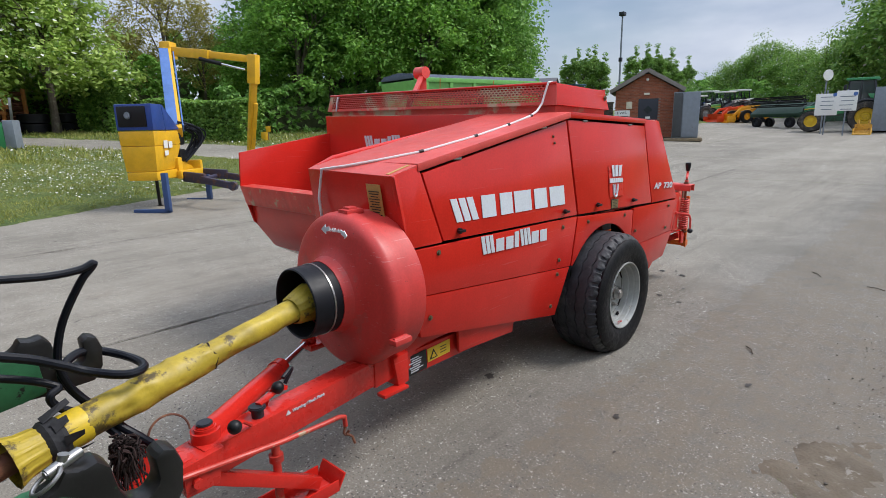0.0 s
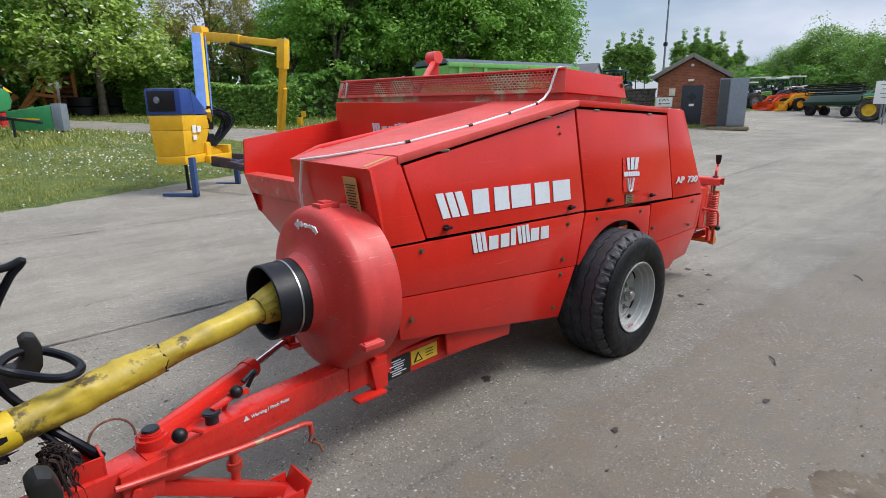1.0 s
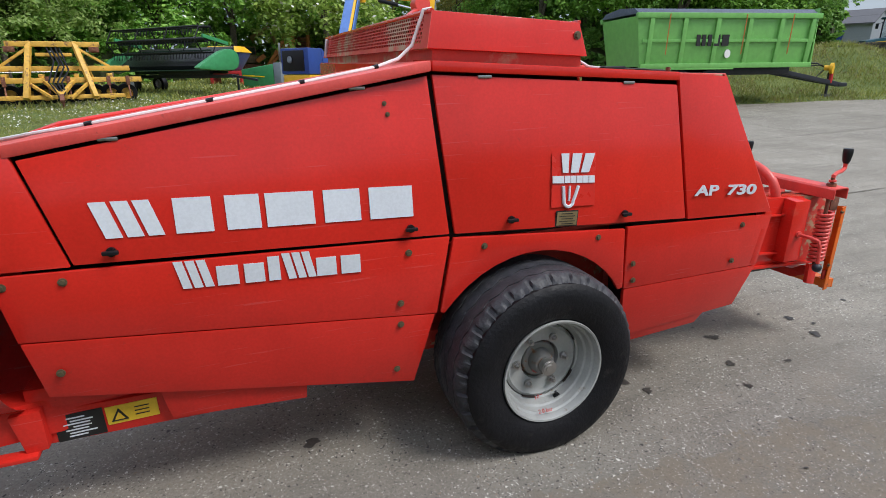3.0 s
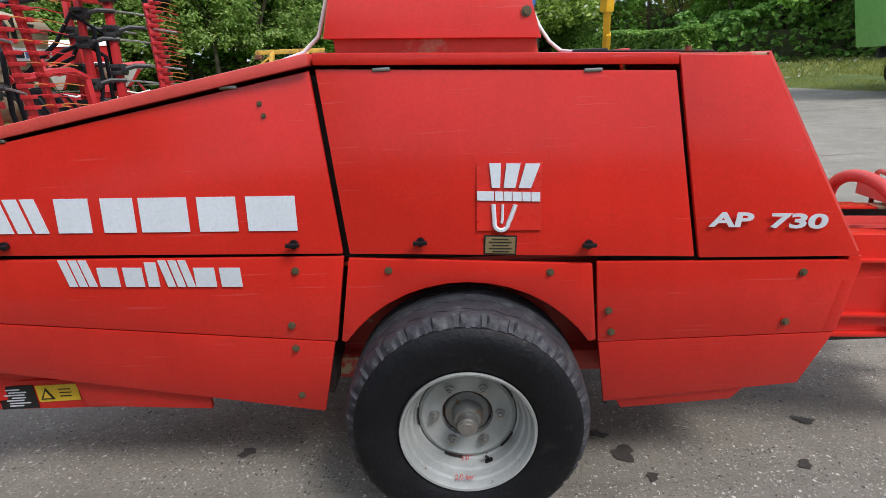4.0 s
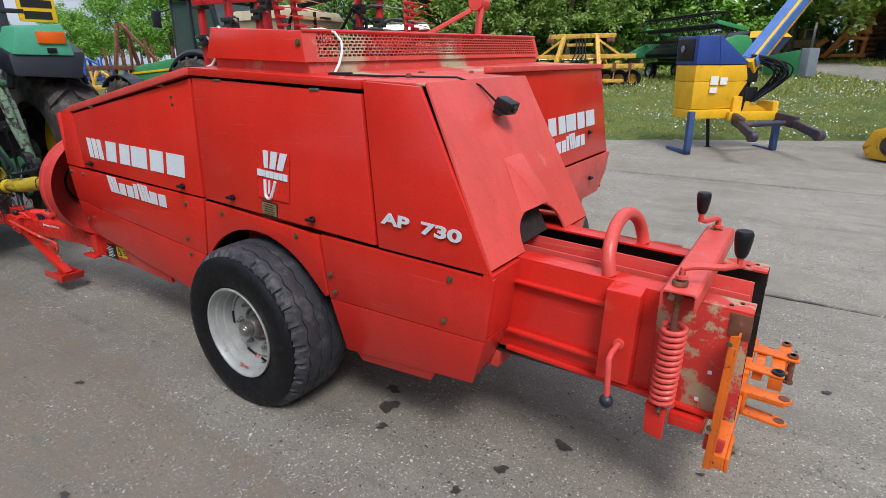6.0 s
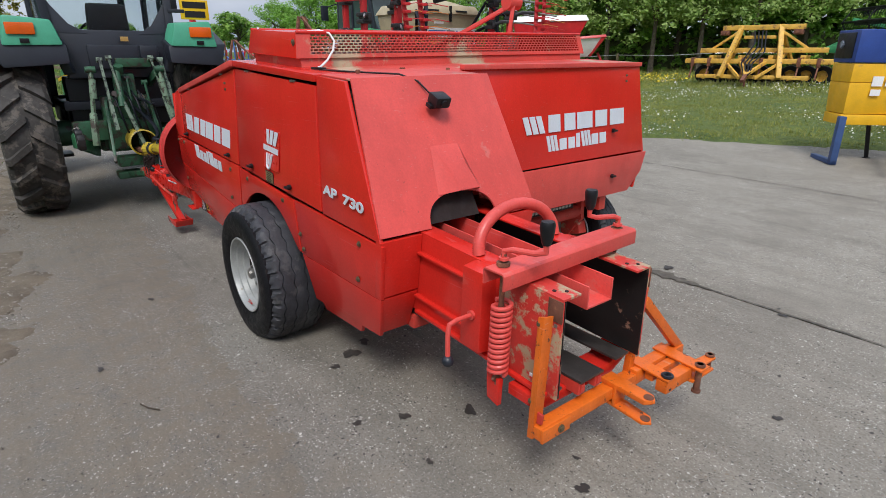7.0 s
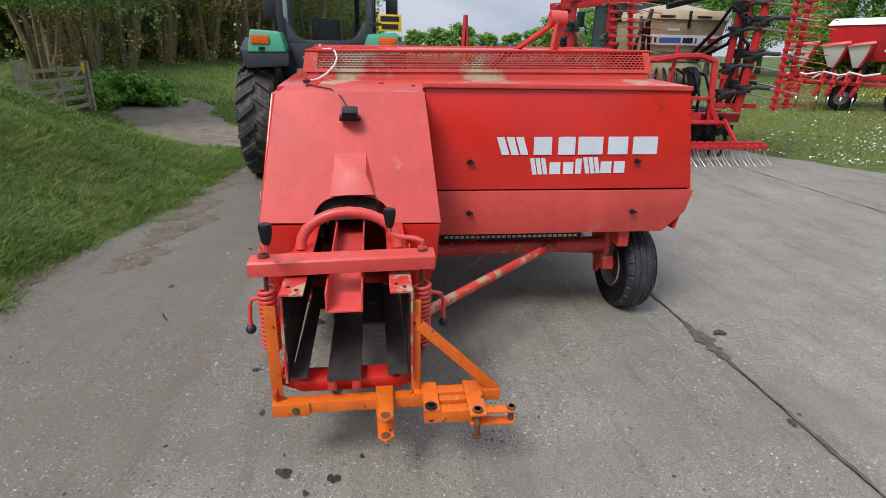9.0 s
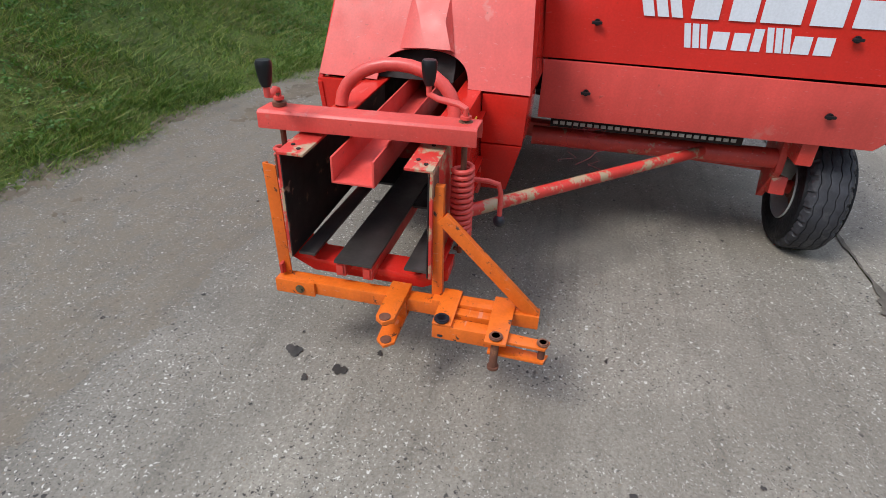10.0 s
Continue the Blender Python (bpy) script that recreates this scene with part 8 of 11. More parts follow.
def hedge(name, label, p, q, width, height, leaf, size, n, seed):
    """A clipped hedge from p to q: a leafy block with soft uneven faces."""
    rng = np.random.default_rng(seed)
    p, q = np.array(p), np.array(q)
    d = q - p
    L = np.hypot(*d)
    d = d / L
    s = np.array([-d[1], d[0]])
    u, v, w = rng.random(n) * L, (rng.random(n) - 0.5) * width, rng.random(n)
    face = rng.integers(0, 3, n)
    v = np.where(face == 0, width / 2 * np.sign(v), v)
    w = np.where(face == 1, 1.0, w)
    x, y = p[0] + d[0] * u + s[0] * v, p[1] + d[1] * u + s[1] * v
    up = 0.03 if name == "hedge" else 0.20
    hz = height * (1 + up * np.sin(u * 1.1 + seed) + 0.7 * up * np.sin(u * 2.7 + 2 * np.sin(u * 0.7)))
    z = lie(x, y) + w * hz
    t = thing(name, label, "hedge", m=Matrix.Translation((float(p[0]), float(p[1]), float(lie(*p)))))
    c = np.stack([x - p[0], y - p[1], z - float(lie(*p))], 1)
    vv, ff = leaf_field(c, np.full(n, 0.16), 7, size, rng)
    raw("leaves", vv, ff, leaf, t)
    core, thin, a, z, tall = B(), s * width * (0.06 if name == "shrub" else 0.20), 0.6, L - 0.6, height * 0.62
    drop = float(lie(*q) - lie(*p))
    core.hexa([(d[0] * u + k * thin[0], d[1] * u + k * thin[1], drop * u / L + up) for u, k, up in ((a, 1, 0), (a, -1, 0), (a, -1, tall), (a, 1, tall))], [(d[0] * u + k * thin[0], d[1] * u + k * thin[1], drop * u / L + up) for u, k, up in ((z, 1, 0), (z, -1, 0), (z, -1, tall), (z, 1, tall))], 0.1)
    part("twig_core", core, paint("hedge_twigs", (0.075, 0.085, 0.035), 0.95, var=0.4, scale=3), t)
    return t


hedge("hedge", "clipped green hedge beside the lane", (11.2, 25.0), (8.6, 31.0), 1.6, 2.0, LEAF_HEDGE, 0.15, 5200, 21)
hedge("undergrowth", "dark shrubs at the foot of the trees", (12.5, 31), (34, 27), 2.4, 2.6, LEAF_DARK, 0.34, 2600, 22)
hedge("undergrowth", "shrubs along the edge of the wood", (-1, 37.5), (-22, 27), 2.2, 2.8, LEAF_FRESH, 0.32, 2800, 23)
hedge("undergrowth", "shrubs below the trees by the lane", (-3, 40.5), (2, 47.5), 2.4, 3.2, LEAF_FRESH, 0.28, 2600, 24)
hedge("undergrowth", "tall hedge behind the parked machines", (70, 33), (62, 1), 2.4, 3.0, LEAF_DARK, 0.36, 2600, 26)
hedge("undergrowth", "dark shrubs behind the tyre stack", (3, 48), (13.5, 41.5), 2.4, 3.8, LEAF_FRESH, 0.30, 3000, 27)
hedge("shrub", "rounded green shrub beside the hedge", (7.7, 38.4), (9.3, 39.2), 2.6, 3.3, LEAF_HEDGE, 0.18, 3200, 28)

def thicket(label, pts, width, height, leaf, size, n, seed):
    for i, (p, q) in enumerate(zip(pts, pts[1:])):
        hedge("thicket", label, p, q, width, height, leaf, size, n, seed + i)


thicket("tall dense thicket of dark green leaves", [polar(-3.6, -1.8, 84, 72)[:2], polar(-3.6, -1.8, 66, 66)[:2], polar(-3.6, -1.8, 50, 60)[:2], polar(-3.6, -1.8, 33.5, 56)[:2]], 3.0, 6.5, LEAF_DARK, 0.7, 1500, 60)
thicket("tall dense thicket at the wood edge", [polar(4, -0.9, 100, 52)[:2], polar(4, -0.9, 114, 46)[:2], polar(4, -0.9, 130, 48)[:2], polar(4, -0.9, 140, 52)[:2]], 2.4, 2.6, LEAF_FRESH, 0.34, 1700, 70)
thicket("tall thicket of brown scrub and ivy", [polar(4.3, 0.3, -180.5, 50)[:2], polar(4.3, 0.3, -168, 47)[:2], polar(4.3, 0.3, -156, 42)[:2], polar(4.3, 0.3, -140, 33)[:2]], 3.0, 8.0, LEAF_BROWN, 0.40, 2300, 80)
plant(tree("low leafy weeds and nettles by the gate", 0.85, 0.8, 0.45, LEAF_FRESH, 0.16, 60, 34, 15, 0.02, name="weeds"), [(-13.5, -7.3, 1.0), (-14.0, -6.8, 1.15), (-14.7, -7.4, 1.2), (-15.1, -6.6, 1.05), (-14.6, -6.0, 0.8)], rt)

STEM_BARK = paint("brown_stem_bark", (0.20, 0.145, 0.085), 0.9, var=0.35, scale=6, bump=0.5, bscale=22, stain=(0.10, 0.10, 0.05), stain_at=0.56)


def coppice(label, h, leaf, seed):
    """A clump of bare leaning stems from one stool, with a thin scatter of leaves."""
    rng = np.random.default_rng(seed)
    t = thing("coppice_tree", label, "tree")
    tips = []
    for k in range(6):
        a = 2 * math.pi * k / 6 + rng.random()
        lean = 0.10 + 0.30 * rng.random()
        pts = [(0.25 * math.cos(a) + lean * u * h * 0.5 * math.cos(a) + 0.06 * rng.normal(), 0.25 * math.sin(a) + lean * u * h * 0.5 * math.sin(a) + 0.06 * rng.normal(), u * h * (0.75 + 0.1 * (k % 3))) for u in np.linspace(0, 1, 7)]
        b = B().tube(pts, [0.12 * (1.15 - u) for u in np.linspace(0, 1, 7)], 7)
        for j in range(2, 7):
            q = Vector(pts[j])
            for _ in range(2):
                e = q + Vector((rng.normal() * 0.7, rng.normal() * 0.7, 0.3 + 0.8 * rng.random()))
                b.tube([q, q.lerp(e, 0.5) + Vector((0, 0, 0.08)), e], [0.03, 0.018, 0.006], 4)
                tips.append(tuple(q.lerp(e, 0.7)))
                tips.append(tuple(e))
        part("stem", b, STEM_BARK, t)
    tips += [(rng.normal() * 1.0, rng.normal() * 1.0, 0.3 + 1.5 * rng.random()) for _ in range(14)]
    v, f = leaf_field(tips, np.full(len(tips), 0.55), 26, 0.13, rng)
    raw("leaves", v, f, leaf, t)
    return t


plant(coppice("thin brown stems of coppiced scrub with bronze leaves", 7.0, LEAF_BROWN, 91), [polar(4.3, 0.3, b, d, s) for b, d, s in ((-176, 36, 1.1), (-172.5, 35, 1.15), (-169, 34, 1.1), (-165.5, 33, 1.15), (-162, 32, 1.1), (-159, 30.5, 1.15), (-156, 29, 1.15), (-153, 28, 1.1))], rt)
plant(coppice("thin leaning stems of scrub with sparse olive leaves", 6.5, LEAF_HEDGE, 92), [polar(4.3, 0.3, b, d, s) for b, d, s in ((-178.5, 39, 1.0), (-174, 38, 1.2), (-170.5, 37, 1.2), (-167, 36, 1.15), (-163.5, 35, 1.2), (-160.5, 34, 1.2), (-157, 33, 1.2), (-154, 31, 1.1))], rt)

# ---- grass blades and daisies ----
def blades(name, label, xs, ys, n, h, w, seed, keep, material, lie_down=0.5):
    rng = np.random.default_rng(seed)
    x, y = rng.uniform(*xs, n), rng.uniform(*ys, n)
    ok = keep(x, y)
    x, y = x[ok], y[ok]
    n = len(x)
    e = inside_yard(x, y)
    z = lie(x, y) + 0.05 * ramp01(-e, 0, 0.5) - 0.02
    a = rng.uniform(0, 2 * np.pi, n)
    hh = h * (0.4 + 0.9 * rng.random(n)) * (0.45 + 0.55 * ramp01(-e, 0.0, 0.5)) * (0.7 + 0.5 * (wob(x * 1.7, y * 1.7) > 0.1) + 0.35 * (wob(x * 7.1 + 3, y * 7.3) > 0.25))
    lean = rng.normal(size=(n, 2)) * lie_down * hh[:, None]
    p = np.stack([x, y, z], 1)
    side = np.stack([np.cos(a), np.sin(a), np.zeros(n)], 1) * (w * (0.6 + 0.8 * rng.random(n)))[:, None]
    top = p + np.stack([lean[:, 0], lean[:, 1], hh], 1)
    v = np.stack([p - side, p + side, top], 1).reshape(-1, 3)
    o = raw(name, v, np.arange(3 * n).reshape(n, 3), material)
    return tagged(o, label, "grass", kind="stuff")


BLADE = leafy("grass_blades", (0.050, 0.125, 0.014), (0.125, 0.235, 0.032), (0.290, 0.370, 0.090), 0.3)
STRAW = leafy("straw_blades", (0.16, 0.12, 0.055), (0.26, 0.21, 0.10), (0.38, 0.33, 0.16), 0.2)
BLADE_DRY = leafy("drier_grass_blades", (0.170, 0.212, 0.034), (0.265, 0.288, 0.060), (0.40, 0.38, 0.13), 0.25)
off = lambda x, y: inside_yard(x, y) < 0.0
rw = np.random.default_rng(77)
LEAF_CLOVER = leafy("clover_leaves", (0.040, 0.120, 0.020), (0.080, 0.190, 0.035), (0.150, 0.280, 0.060), 0.35)
wx, wy = rw.uniform(-11, 4, 9000), rw.uniform(-6.5, -1.7, 9000)
wk = (inside_yard(wx, wy) < -0.4) & (track_soil(wx, wy) < 0.02) & (wob(wx * 1.1, wy * 1.3) > 0.05)
wx, wy = wx[wk], wy[wk]
wv, wf = leaf_field(np.stack([wx, wy, lie(wx, wy) + 0.10], 1), np.full(len(wx), 0.08), 8, 0.034, rw, 0.4)
tagged(raw("broadleaf_weeds", wv, wf, LEAF_CLOVER), "clumps of broad-leaved weeds in the bank grass", "weeds", kind="stuff")
verge = lambda x, y: inside_yard(x, y) + 0.02 + 0.10 * ramp01(-x, 2.0, 4.0) - 0.05 * wob(x * 3, y * 3)
bare = lambda x, y: track_soil(x, y) > 0.02
blades("grass", "lush green grass on the bank beside the yard", (-12, 4.5), (-8, -1.3), 250000, 0.075, 0.0052, 31, lambda x, y: (verge(x, y) < 0) & (y < 0) & ~bare(x, y), BLADE, 1.1)
blades("grass", "long matted grass lying over on the bank", (-11, 4.5), (-7, -1.8), 50000, 0.075, 0.0042, 44, lambda x, y: (verge(x, y) < -0.2) & (y < 0) & ~bare(x, y), BLADE_DRY, 2.4)
blades("grass", "dense short grass along the concrete edge", (-8, 5.5), (-3.2, -0.9), 170000, 0.075, 0.0050, 39, lambda x, y: (verge(x, y) < 0.0) & (verge(x, y) > -0.5) & (y < 0) & ~bare(x, y), BLADE, 0.9)
blades("grass", "low worn grass tufts creeping onto the concrete edge", (-3.0, 0.6), (-2.1, -1.3), 26000, 0.05, 0.0045, 47, lambda x, y: (inside_yard(x, y) < 0.16 + 0.20 * np.exp(-((x + 0.9) / 0.8) ** 2)) & (inside_yard(x, y) > -0.15) & (wob(x * 4.1, y * 4.7) > 0.12), BLADE, 1.2)
blades("grass", "straw-coloured dead grass on the bank", (-11, 4.5), (-7, -1.7), 70000, 0.06, 0.0038, 36, lambda x, y: (inside_yard(x, y) < -0.12) & (y < 0) & (wob(x * 1.5 + 4, y * 1.7) > 0.1) & ~bare(x, y), STRAW, 2.2)
blades("grass", "mown grass with worn patches round the yard", (-16, 14), (7, 22), 170000, 0.055, 0.008, 32, lambda x, y: off(x, y) & (y > 6), BLADE_DRY)
blades("grass", "rough tussocky grass on the mound beside the wall", (15, 30), (10, 21), 26000, 0.16, 0.014, 37, lambda x, y: off(x, y), BLADE_DRY)
blades("grass", "dead straw tufts on the mound", (17, 30), (11, 20), 12000, 0.14, 0.012, 38, lambda x, y: off(x, y) & (wob(x * 1.3, y * 1.5) > 0.12), STRAW)
blades("grass", "longer grass below the trees", (-26, 40), (20, 42), 60000, 0.16, 0.025, 33, lambda x, y: off(x, y), BLADE_DRY)
blades("grass", "grass by the gate and field", (-32, -8), (-14, 8), 60000, 0.12, 0.014, 34, lambda x, y: off(x, y) & (y < 7.5) & ~bare(x, y), BLADE)


def flowers(name, label, xs, ys, n, size, seed, material, patch):
    rng = np.random.default_rng(seed)
    x, y = rng.uniform(*xs, n), rng.uniform(*ys, n)
    ok = off(x, y) & (rng.random(n) < np.clip(0.30 + patch * wob(x * 0.55, y * 0.55), 0, 1))
    x, y = x[ok], y[ok]
    n = len(x)
    z = lie(x, y) + 0.075 + 0.02 * rng.random(n)
    p = np.stack([x, y, z], 1)
    k = 6
    an = np.arange(k) * 2 * np.pi / k
    tilt = rng.normal(size=(n, 2)) * 0.35
    ring = np.stack([np.cos(an), np.sin(an), 0 * an], 1)[None] * (size * (0.7 + 0.6 * rng.random(n)))[:, None, None]
    ring[:, :, 2] = ring[:, :, 0] * tilt[:, :1] + ring[:, :, 1] * tilt[:, 1:]
    v = p[:, None, :] + ring
    o = raw(name, v.reshape(-1, 3), np.arange(k * n).reshape(n, k), material)
    return tagged(o, label, "flowers", kind="stuff")


flowers("daisies", "white daisies scattered over the lawn", (-16, 10), (8.0, 24), 22000, 0.018, 41, BLOSSOM, 0.8)
flowers("daisies", "white daisies on the far grass", (-18, 30), (20, 34), 5000, 0.035, 42, BLOSSOM, 0.8)
flowers("buttercups", "yellow flowers near the fence", (-17, -10), (21, 27), 3000, 0.045, 43, paint("yellow_petals", (0.75, 0.55, 0.02), 0.6), 0.3)

# ---- machines and buildings round the yard ----
YEL = paint("machine_yellow", (0.78, 0.43, 0.015), 0.42, var=0.1, stain=(0.55, 0.30, 0.05), stain_at=0.62)
BLUE = paint("machine_blue", (0.020, 0.055, 0.24), 0.4, var=0.12)
BLUE_ARM = paint("faded_blue_arm", (0.07, 0.16, 0.42), 0.45, var=0.15)
OLD_YEL = paint("weathered_yellow", (0.66, 0.38, 0.06), 0.55, var=0.2, stain=(0.26, 0.13, 0.05), stain_at=0.56)
IMP_RED = paint("implement_red", (0.52, 0.025, 0.03), 0.42, var=0.12)
BEIGE = paint("beige_tank", (0.42, 0.35, 0.22), 0.55, var=0.12)
OLD_ORANGE = paint("weathered_orange", (0.55, 0.19, 0.04), 0.55, var=0.2, stain=(0.3, 0.12, 0.05), stain_at=0.58)
TRAILER_GREEN = paint("light_green_trailer", (0.16, 0.42, 0.10), 0.42, var=0.1)
SHEET_BLUE = paint("dark_cover_sheet", (0.07, 0.09, 0.13), 0.6)
GREY_METAL = paint("grey_painted_steel", (0.20, 0.23, 0.27), 0.5, var=0.1, stain=(0.12, 0.10, 0.09), stain_at=0.66)
WOOD = paint("weathered_rail_wood", (0.20, 0.155, 0.095), 0.85, var=0.3, scale=9, bump=0.4, bscale=50)
SIGN_WHITE = paint("sign_white", (0.78, 0.78, 0.76), 0.5, var=0.04)
MORTAR = paint("pale_mortar", (0.30, 0.26, 0.22), 0.9)
BRICK_STUFF = paint("red_brick_courses", (0.38, 0.125, 0.068), 0.85, var=0.25, scale=9, bump=0.3, bscale=60, island=0.35)
ROOF = paint("grey_roof_tiles", (0.15, 0.14, 0.13), 0.8, var=0.25, island=0.3)


TEAL = paint("dark_teal_paint", (0.008, 0.060, 0.085), 0.35)
PALE_GREEN = paint("pale_green_bonnet", (0.30, 0.50, 0.26), 0.4)
BRIGHT_RED = paint("orange_red_paint", (0.60, 0.055, 0.012), 0.4)
BRIGHT_YEL = paint("golden_yellow_paint", (0.72, 0.32, 0.008), 0.4)
HEADER_GREEN = paint("deep_green_sheet", (0.008, 0.040, 0.022), 0.55)


def at(x, y, rz=0.0, dz=0.0):
    return pose(x, y, float(lie(x, y)) + dz, 0, 0, rz)


def simple_wheel(t, c, r, half, rim_mat, name="wheel"):
    w = part(name, shift(B().lathe([(-half, r * 0.52), (-half * 0.8, r * 0.56), (-half * 0.2, r * 0.45), (-half * 0.3, r * 0.15), (-half * 0.6, 0.0)], (0, 0, 0), "y", 24).lathe([(half, r * 0.52), (half * 0.8, r * 0.56), (half * 0.2, r * 0.45), (half * 0.2, 0.0)], (0, 0, 0), "y", 24), -Vector(c)), rim_mat, t)
    part("tyre", shift(B().lathe([(-half * 0.9, r * 0.52), (-half, r * 0.75), (-half * 0.9, r * 0.95), (-half * 0.5, r), (half * 0.5, r), (half * 0.9, r * 0.95), (half, r * 0.75), (half * 0.9, r * 0.52)], (0, 0, 0), "y", 32), -Vector(c)), RUBBER, w, angle=50)
    return w


# blue and yellow hedge cutter standing on its feet
hc = thing("hedge_cutter", "yellow and blue hedge cutter with folded arm standing on blue feet", "hedge cutter", m=at(0.45, 9.30, 41.3) @ Matrix.Diagonal((1, 1, 1.045, 1)))
tank = part("tank", B().hexa([(0.0, 0.0, 0.74), (0.80, 0.06, 0.74), (0.80, 0.55, 0.74), (0.0, 0.60, 0.74)], [(-0.02, -0.03, 1.20), (1.04, 0.0, 1.20), (1.04, 0.58, 1.20), (-0.02, 0.63, 1.20)], 0.02).hexa([(-0.02, -0.03, 1.20), (1.04, 0.0, 1.20), (1.04, 0.58, 1.20), (-0.02, 0.63, 1.20)], [(-0.02, -0.04, 1.47), (0.96, -0.01, 1.47), (0.96, 0.58, 1.47), (-0.02, 0.64, 1.47)], 0.02), YEL, hc, "yellow steel tank")
for u, w, z, h in ((0.36, 0.15, 1.22, 0.14), (0.54, 0.14, 1.21, 0.12), (0.36, 0.14, 1.06, 0.09)):
    flat("sticker", (u, -0.032, z), (1, 0.03, 0), (0, -0.03, 1), w, h, SIGN_WHITE, tank, lift=0.010)
part("tank_skirt", B().box(-0.02, 0.78, 0.0, 0.58, 0.58, 0.735, 0.02), YEL, hc, "yellow lower rail with rounded ends")
cowl = part("cowl", B().hexa([(-0.03, -0.05, 1.48), (0.42, -0.045, 1.48), (0.42, 0.62, 1.48), (-0.03, 0.65, 1.48)], [(-0.03, -0.05, 1.94), (0.36, -0.045, 1.94), (0.36, 0.62, 1.94), (-0.03, 0.65, 1.94)], 0.02).hexa([(0.42, -0.045, 1.48), (1.02, -0.02, 1.48), (1.02, 0.58, 1.48), (0.42, 0.62, 1.48)], [(0.36, -0.045, 1.94), (0.40, -0.04, 1.93), (0.40, 0.60, 1.93), (0.36, 0.62, 1.94)], 0.012), BLUE, hc, "blue engine cowl")
part("fan_recess", B().box(-0.045, -0.02, 0.06, 0.60, 1.54, 1.90, 0.01), BLACK, cowl)
part("fan_hub", B().cyl((-0.04, 0.40, 1.74), (-0.075, 0.40, 1.74), 0.065, n=18, bevel=0.02), GREY_METAL, cowl)
part("frame", B().beam((0.70, -0.06, 0.62), (1.62, -0.10, 0.62), 0.10, 0.15, 0.02).box(0.80, 0.98, -0.02, 0.55, 0.55, 0.95, 0.03).hexa([(0.95, 0.1, 0.62), (1.62, 0.0, 0.62), (1.62, 0.3, 0.62), (0.95, 0.4, 0.62)], [(1.00, 0.1, 0.92), (1.40, 0.0, 0.76), (1.40, 0.3, 0.76), (1.00, 0.4, 0.92)], 0.02).box(1.50, 1.62, -0.14, 0.30, 0.55, 0.86, 0.02), YEL, hc)
part("slew_post", B().cyl((1.05, 0.20, 0.65), (1.10, 0.16, 1.60), 0.12, n=18), BLACK, hc, "greasy black slew post")
part("valve_block", B().box(0.95, 1.22, 0.0, 0.34, 1.18, 1.42, 0.03).box(1.05, 1.30, 0.05, 0.30, 0.86, 1.10, 0.03), BLACK, hc)
LINK = paint("dark_blue_steel", (0.035, 0.03, 0.06), 0.5, stain=(0.10, 0.05, 0.035), stain_at=0.54)
for (u0, v0), (u1, v1), (u2, v2) in (((0.80, -0.10), (0.62, -0.62), (0.36, -1.28)), ((1.62, -0.12), (1.62, -0.66), (1.46, -1.38))):
    part("linkage_arm", B().beam((u0, v0, 0.58), (u1, v1, 0.54), 0.09, 0.20, 0.03).beam((u1, v1 + 0.08, 0.53), (u2, v2, 0.42), 0.08, 0.14, 0.03).cyl((u2 - 0.05, v2, 0.42), (u2 + 0.05, v2, 0.42), 0.085, n=16), LINK, hc, "dark blue linkage arm")
part("linkage_bar", B().cyl((0.66, -0.42, 0.50), (1.66, -0.42, 0.52), 0.045, n=12), LINK, hc)
STAND_BLUE = paint("stand_blue", (0.035, 0.075, 0.20), 0.5)
for u, v, reach, h in ((-0.07, -0.16, 0.66, 0.72), (1.56, -0.24, 0.50, 0.55)):
    part("foot", B().box(u - 0.05, u + 0.05, v - 0.05, v + 0.05, 0.0, h, 0.01).box(u - 0.05, u + 0.05, v - 0.05, v + reach, 0.0, 0.065, 0.01), STAND_BLUE, hc)
part("jack_leg", B().cyl((0.70, 0.42, 0.04), (0.58, 0.36, 0.60), 0.032, n=12).cyl((0.70, 0.42, 0.0), (0.70, 0.42, 0.04), 0.06, n=14), BLACK, hc)
boom = part("boom", B().beam((1.02, 0.02, 1.42), (3.22, 1.14, 3.22), 0.17, 0.24, 0.02), YEL, hc, "yellow lower boom")
part("boom_cover", B().beam((1.00, 0.10, 1.56), (3.05, 1.14, 3.24), 0.20, 0.06, 0.01).beam((1.08, -0.07, 1.50), (3.06, 0.92, 3.12), 0.03, 0.17, 0.01), BLUE_ARM, boom)
part("boom_head", B().box(-0.16, 0.20, -0.13, 0.13, -0.18, 0.20, 0.04, Matrix.Translation((3.26, 1.14, 3.22))), YEL, boom)
dip = part("upper_arm", B().beam((3.26, 1.14, 3.22), (2.95, 0.02, 3.08), 0.16, 0.20, 0.02).beam((2.98, 0.15, 3.10), (3.07, -0.92, 2.98), 0.13, 0.15, 0.02), YEL, hc)
part("ram", B().cyl((2.90, 0.25, 3.00), (2.92, -0.25, 2.88), 0.045, n=14), BLACK, dip)
part("ram_rod", B().cyl((2.92, -0.25, 2.88), (2.90, -0.80, 2.74), 0.026, n=12), CHROME, dip)
drop = part("dipper", B().beam((3.06, -0.97, 3.08), (3.08, -0.90, 2.45), 0.20, 0.22, 0.02).beam((3.08, -0.92, 2.60), (3.95, -0.32, 0.72), 0.15, 0.19, 0.02).beam((3.30, -0.82, 2.05), (3.82, -0.44, 0.92), 0.10, 0.16, 0.01), YEL, hc, "yellow folded dipper arm")
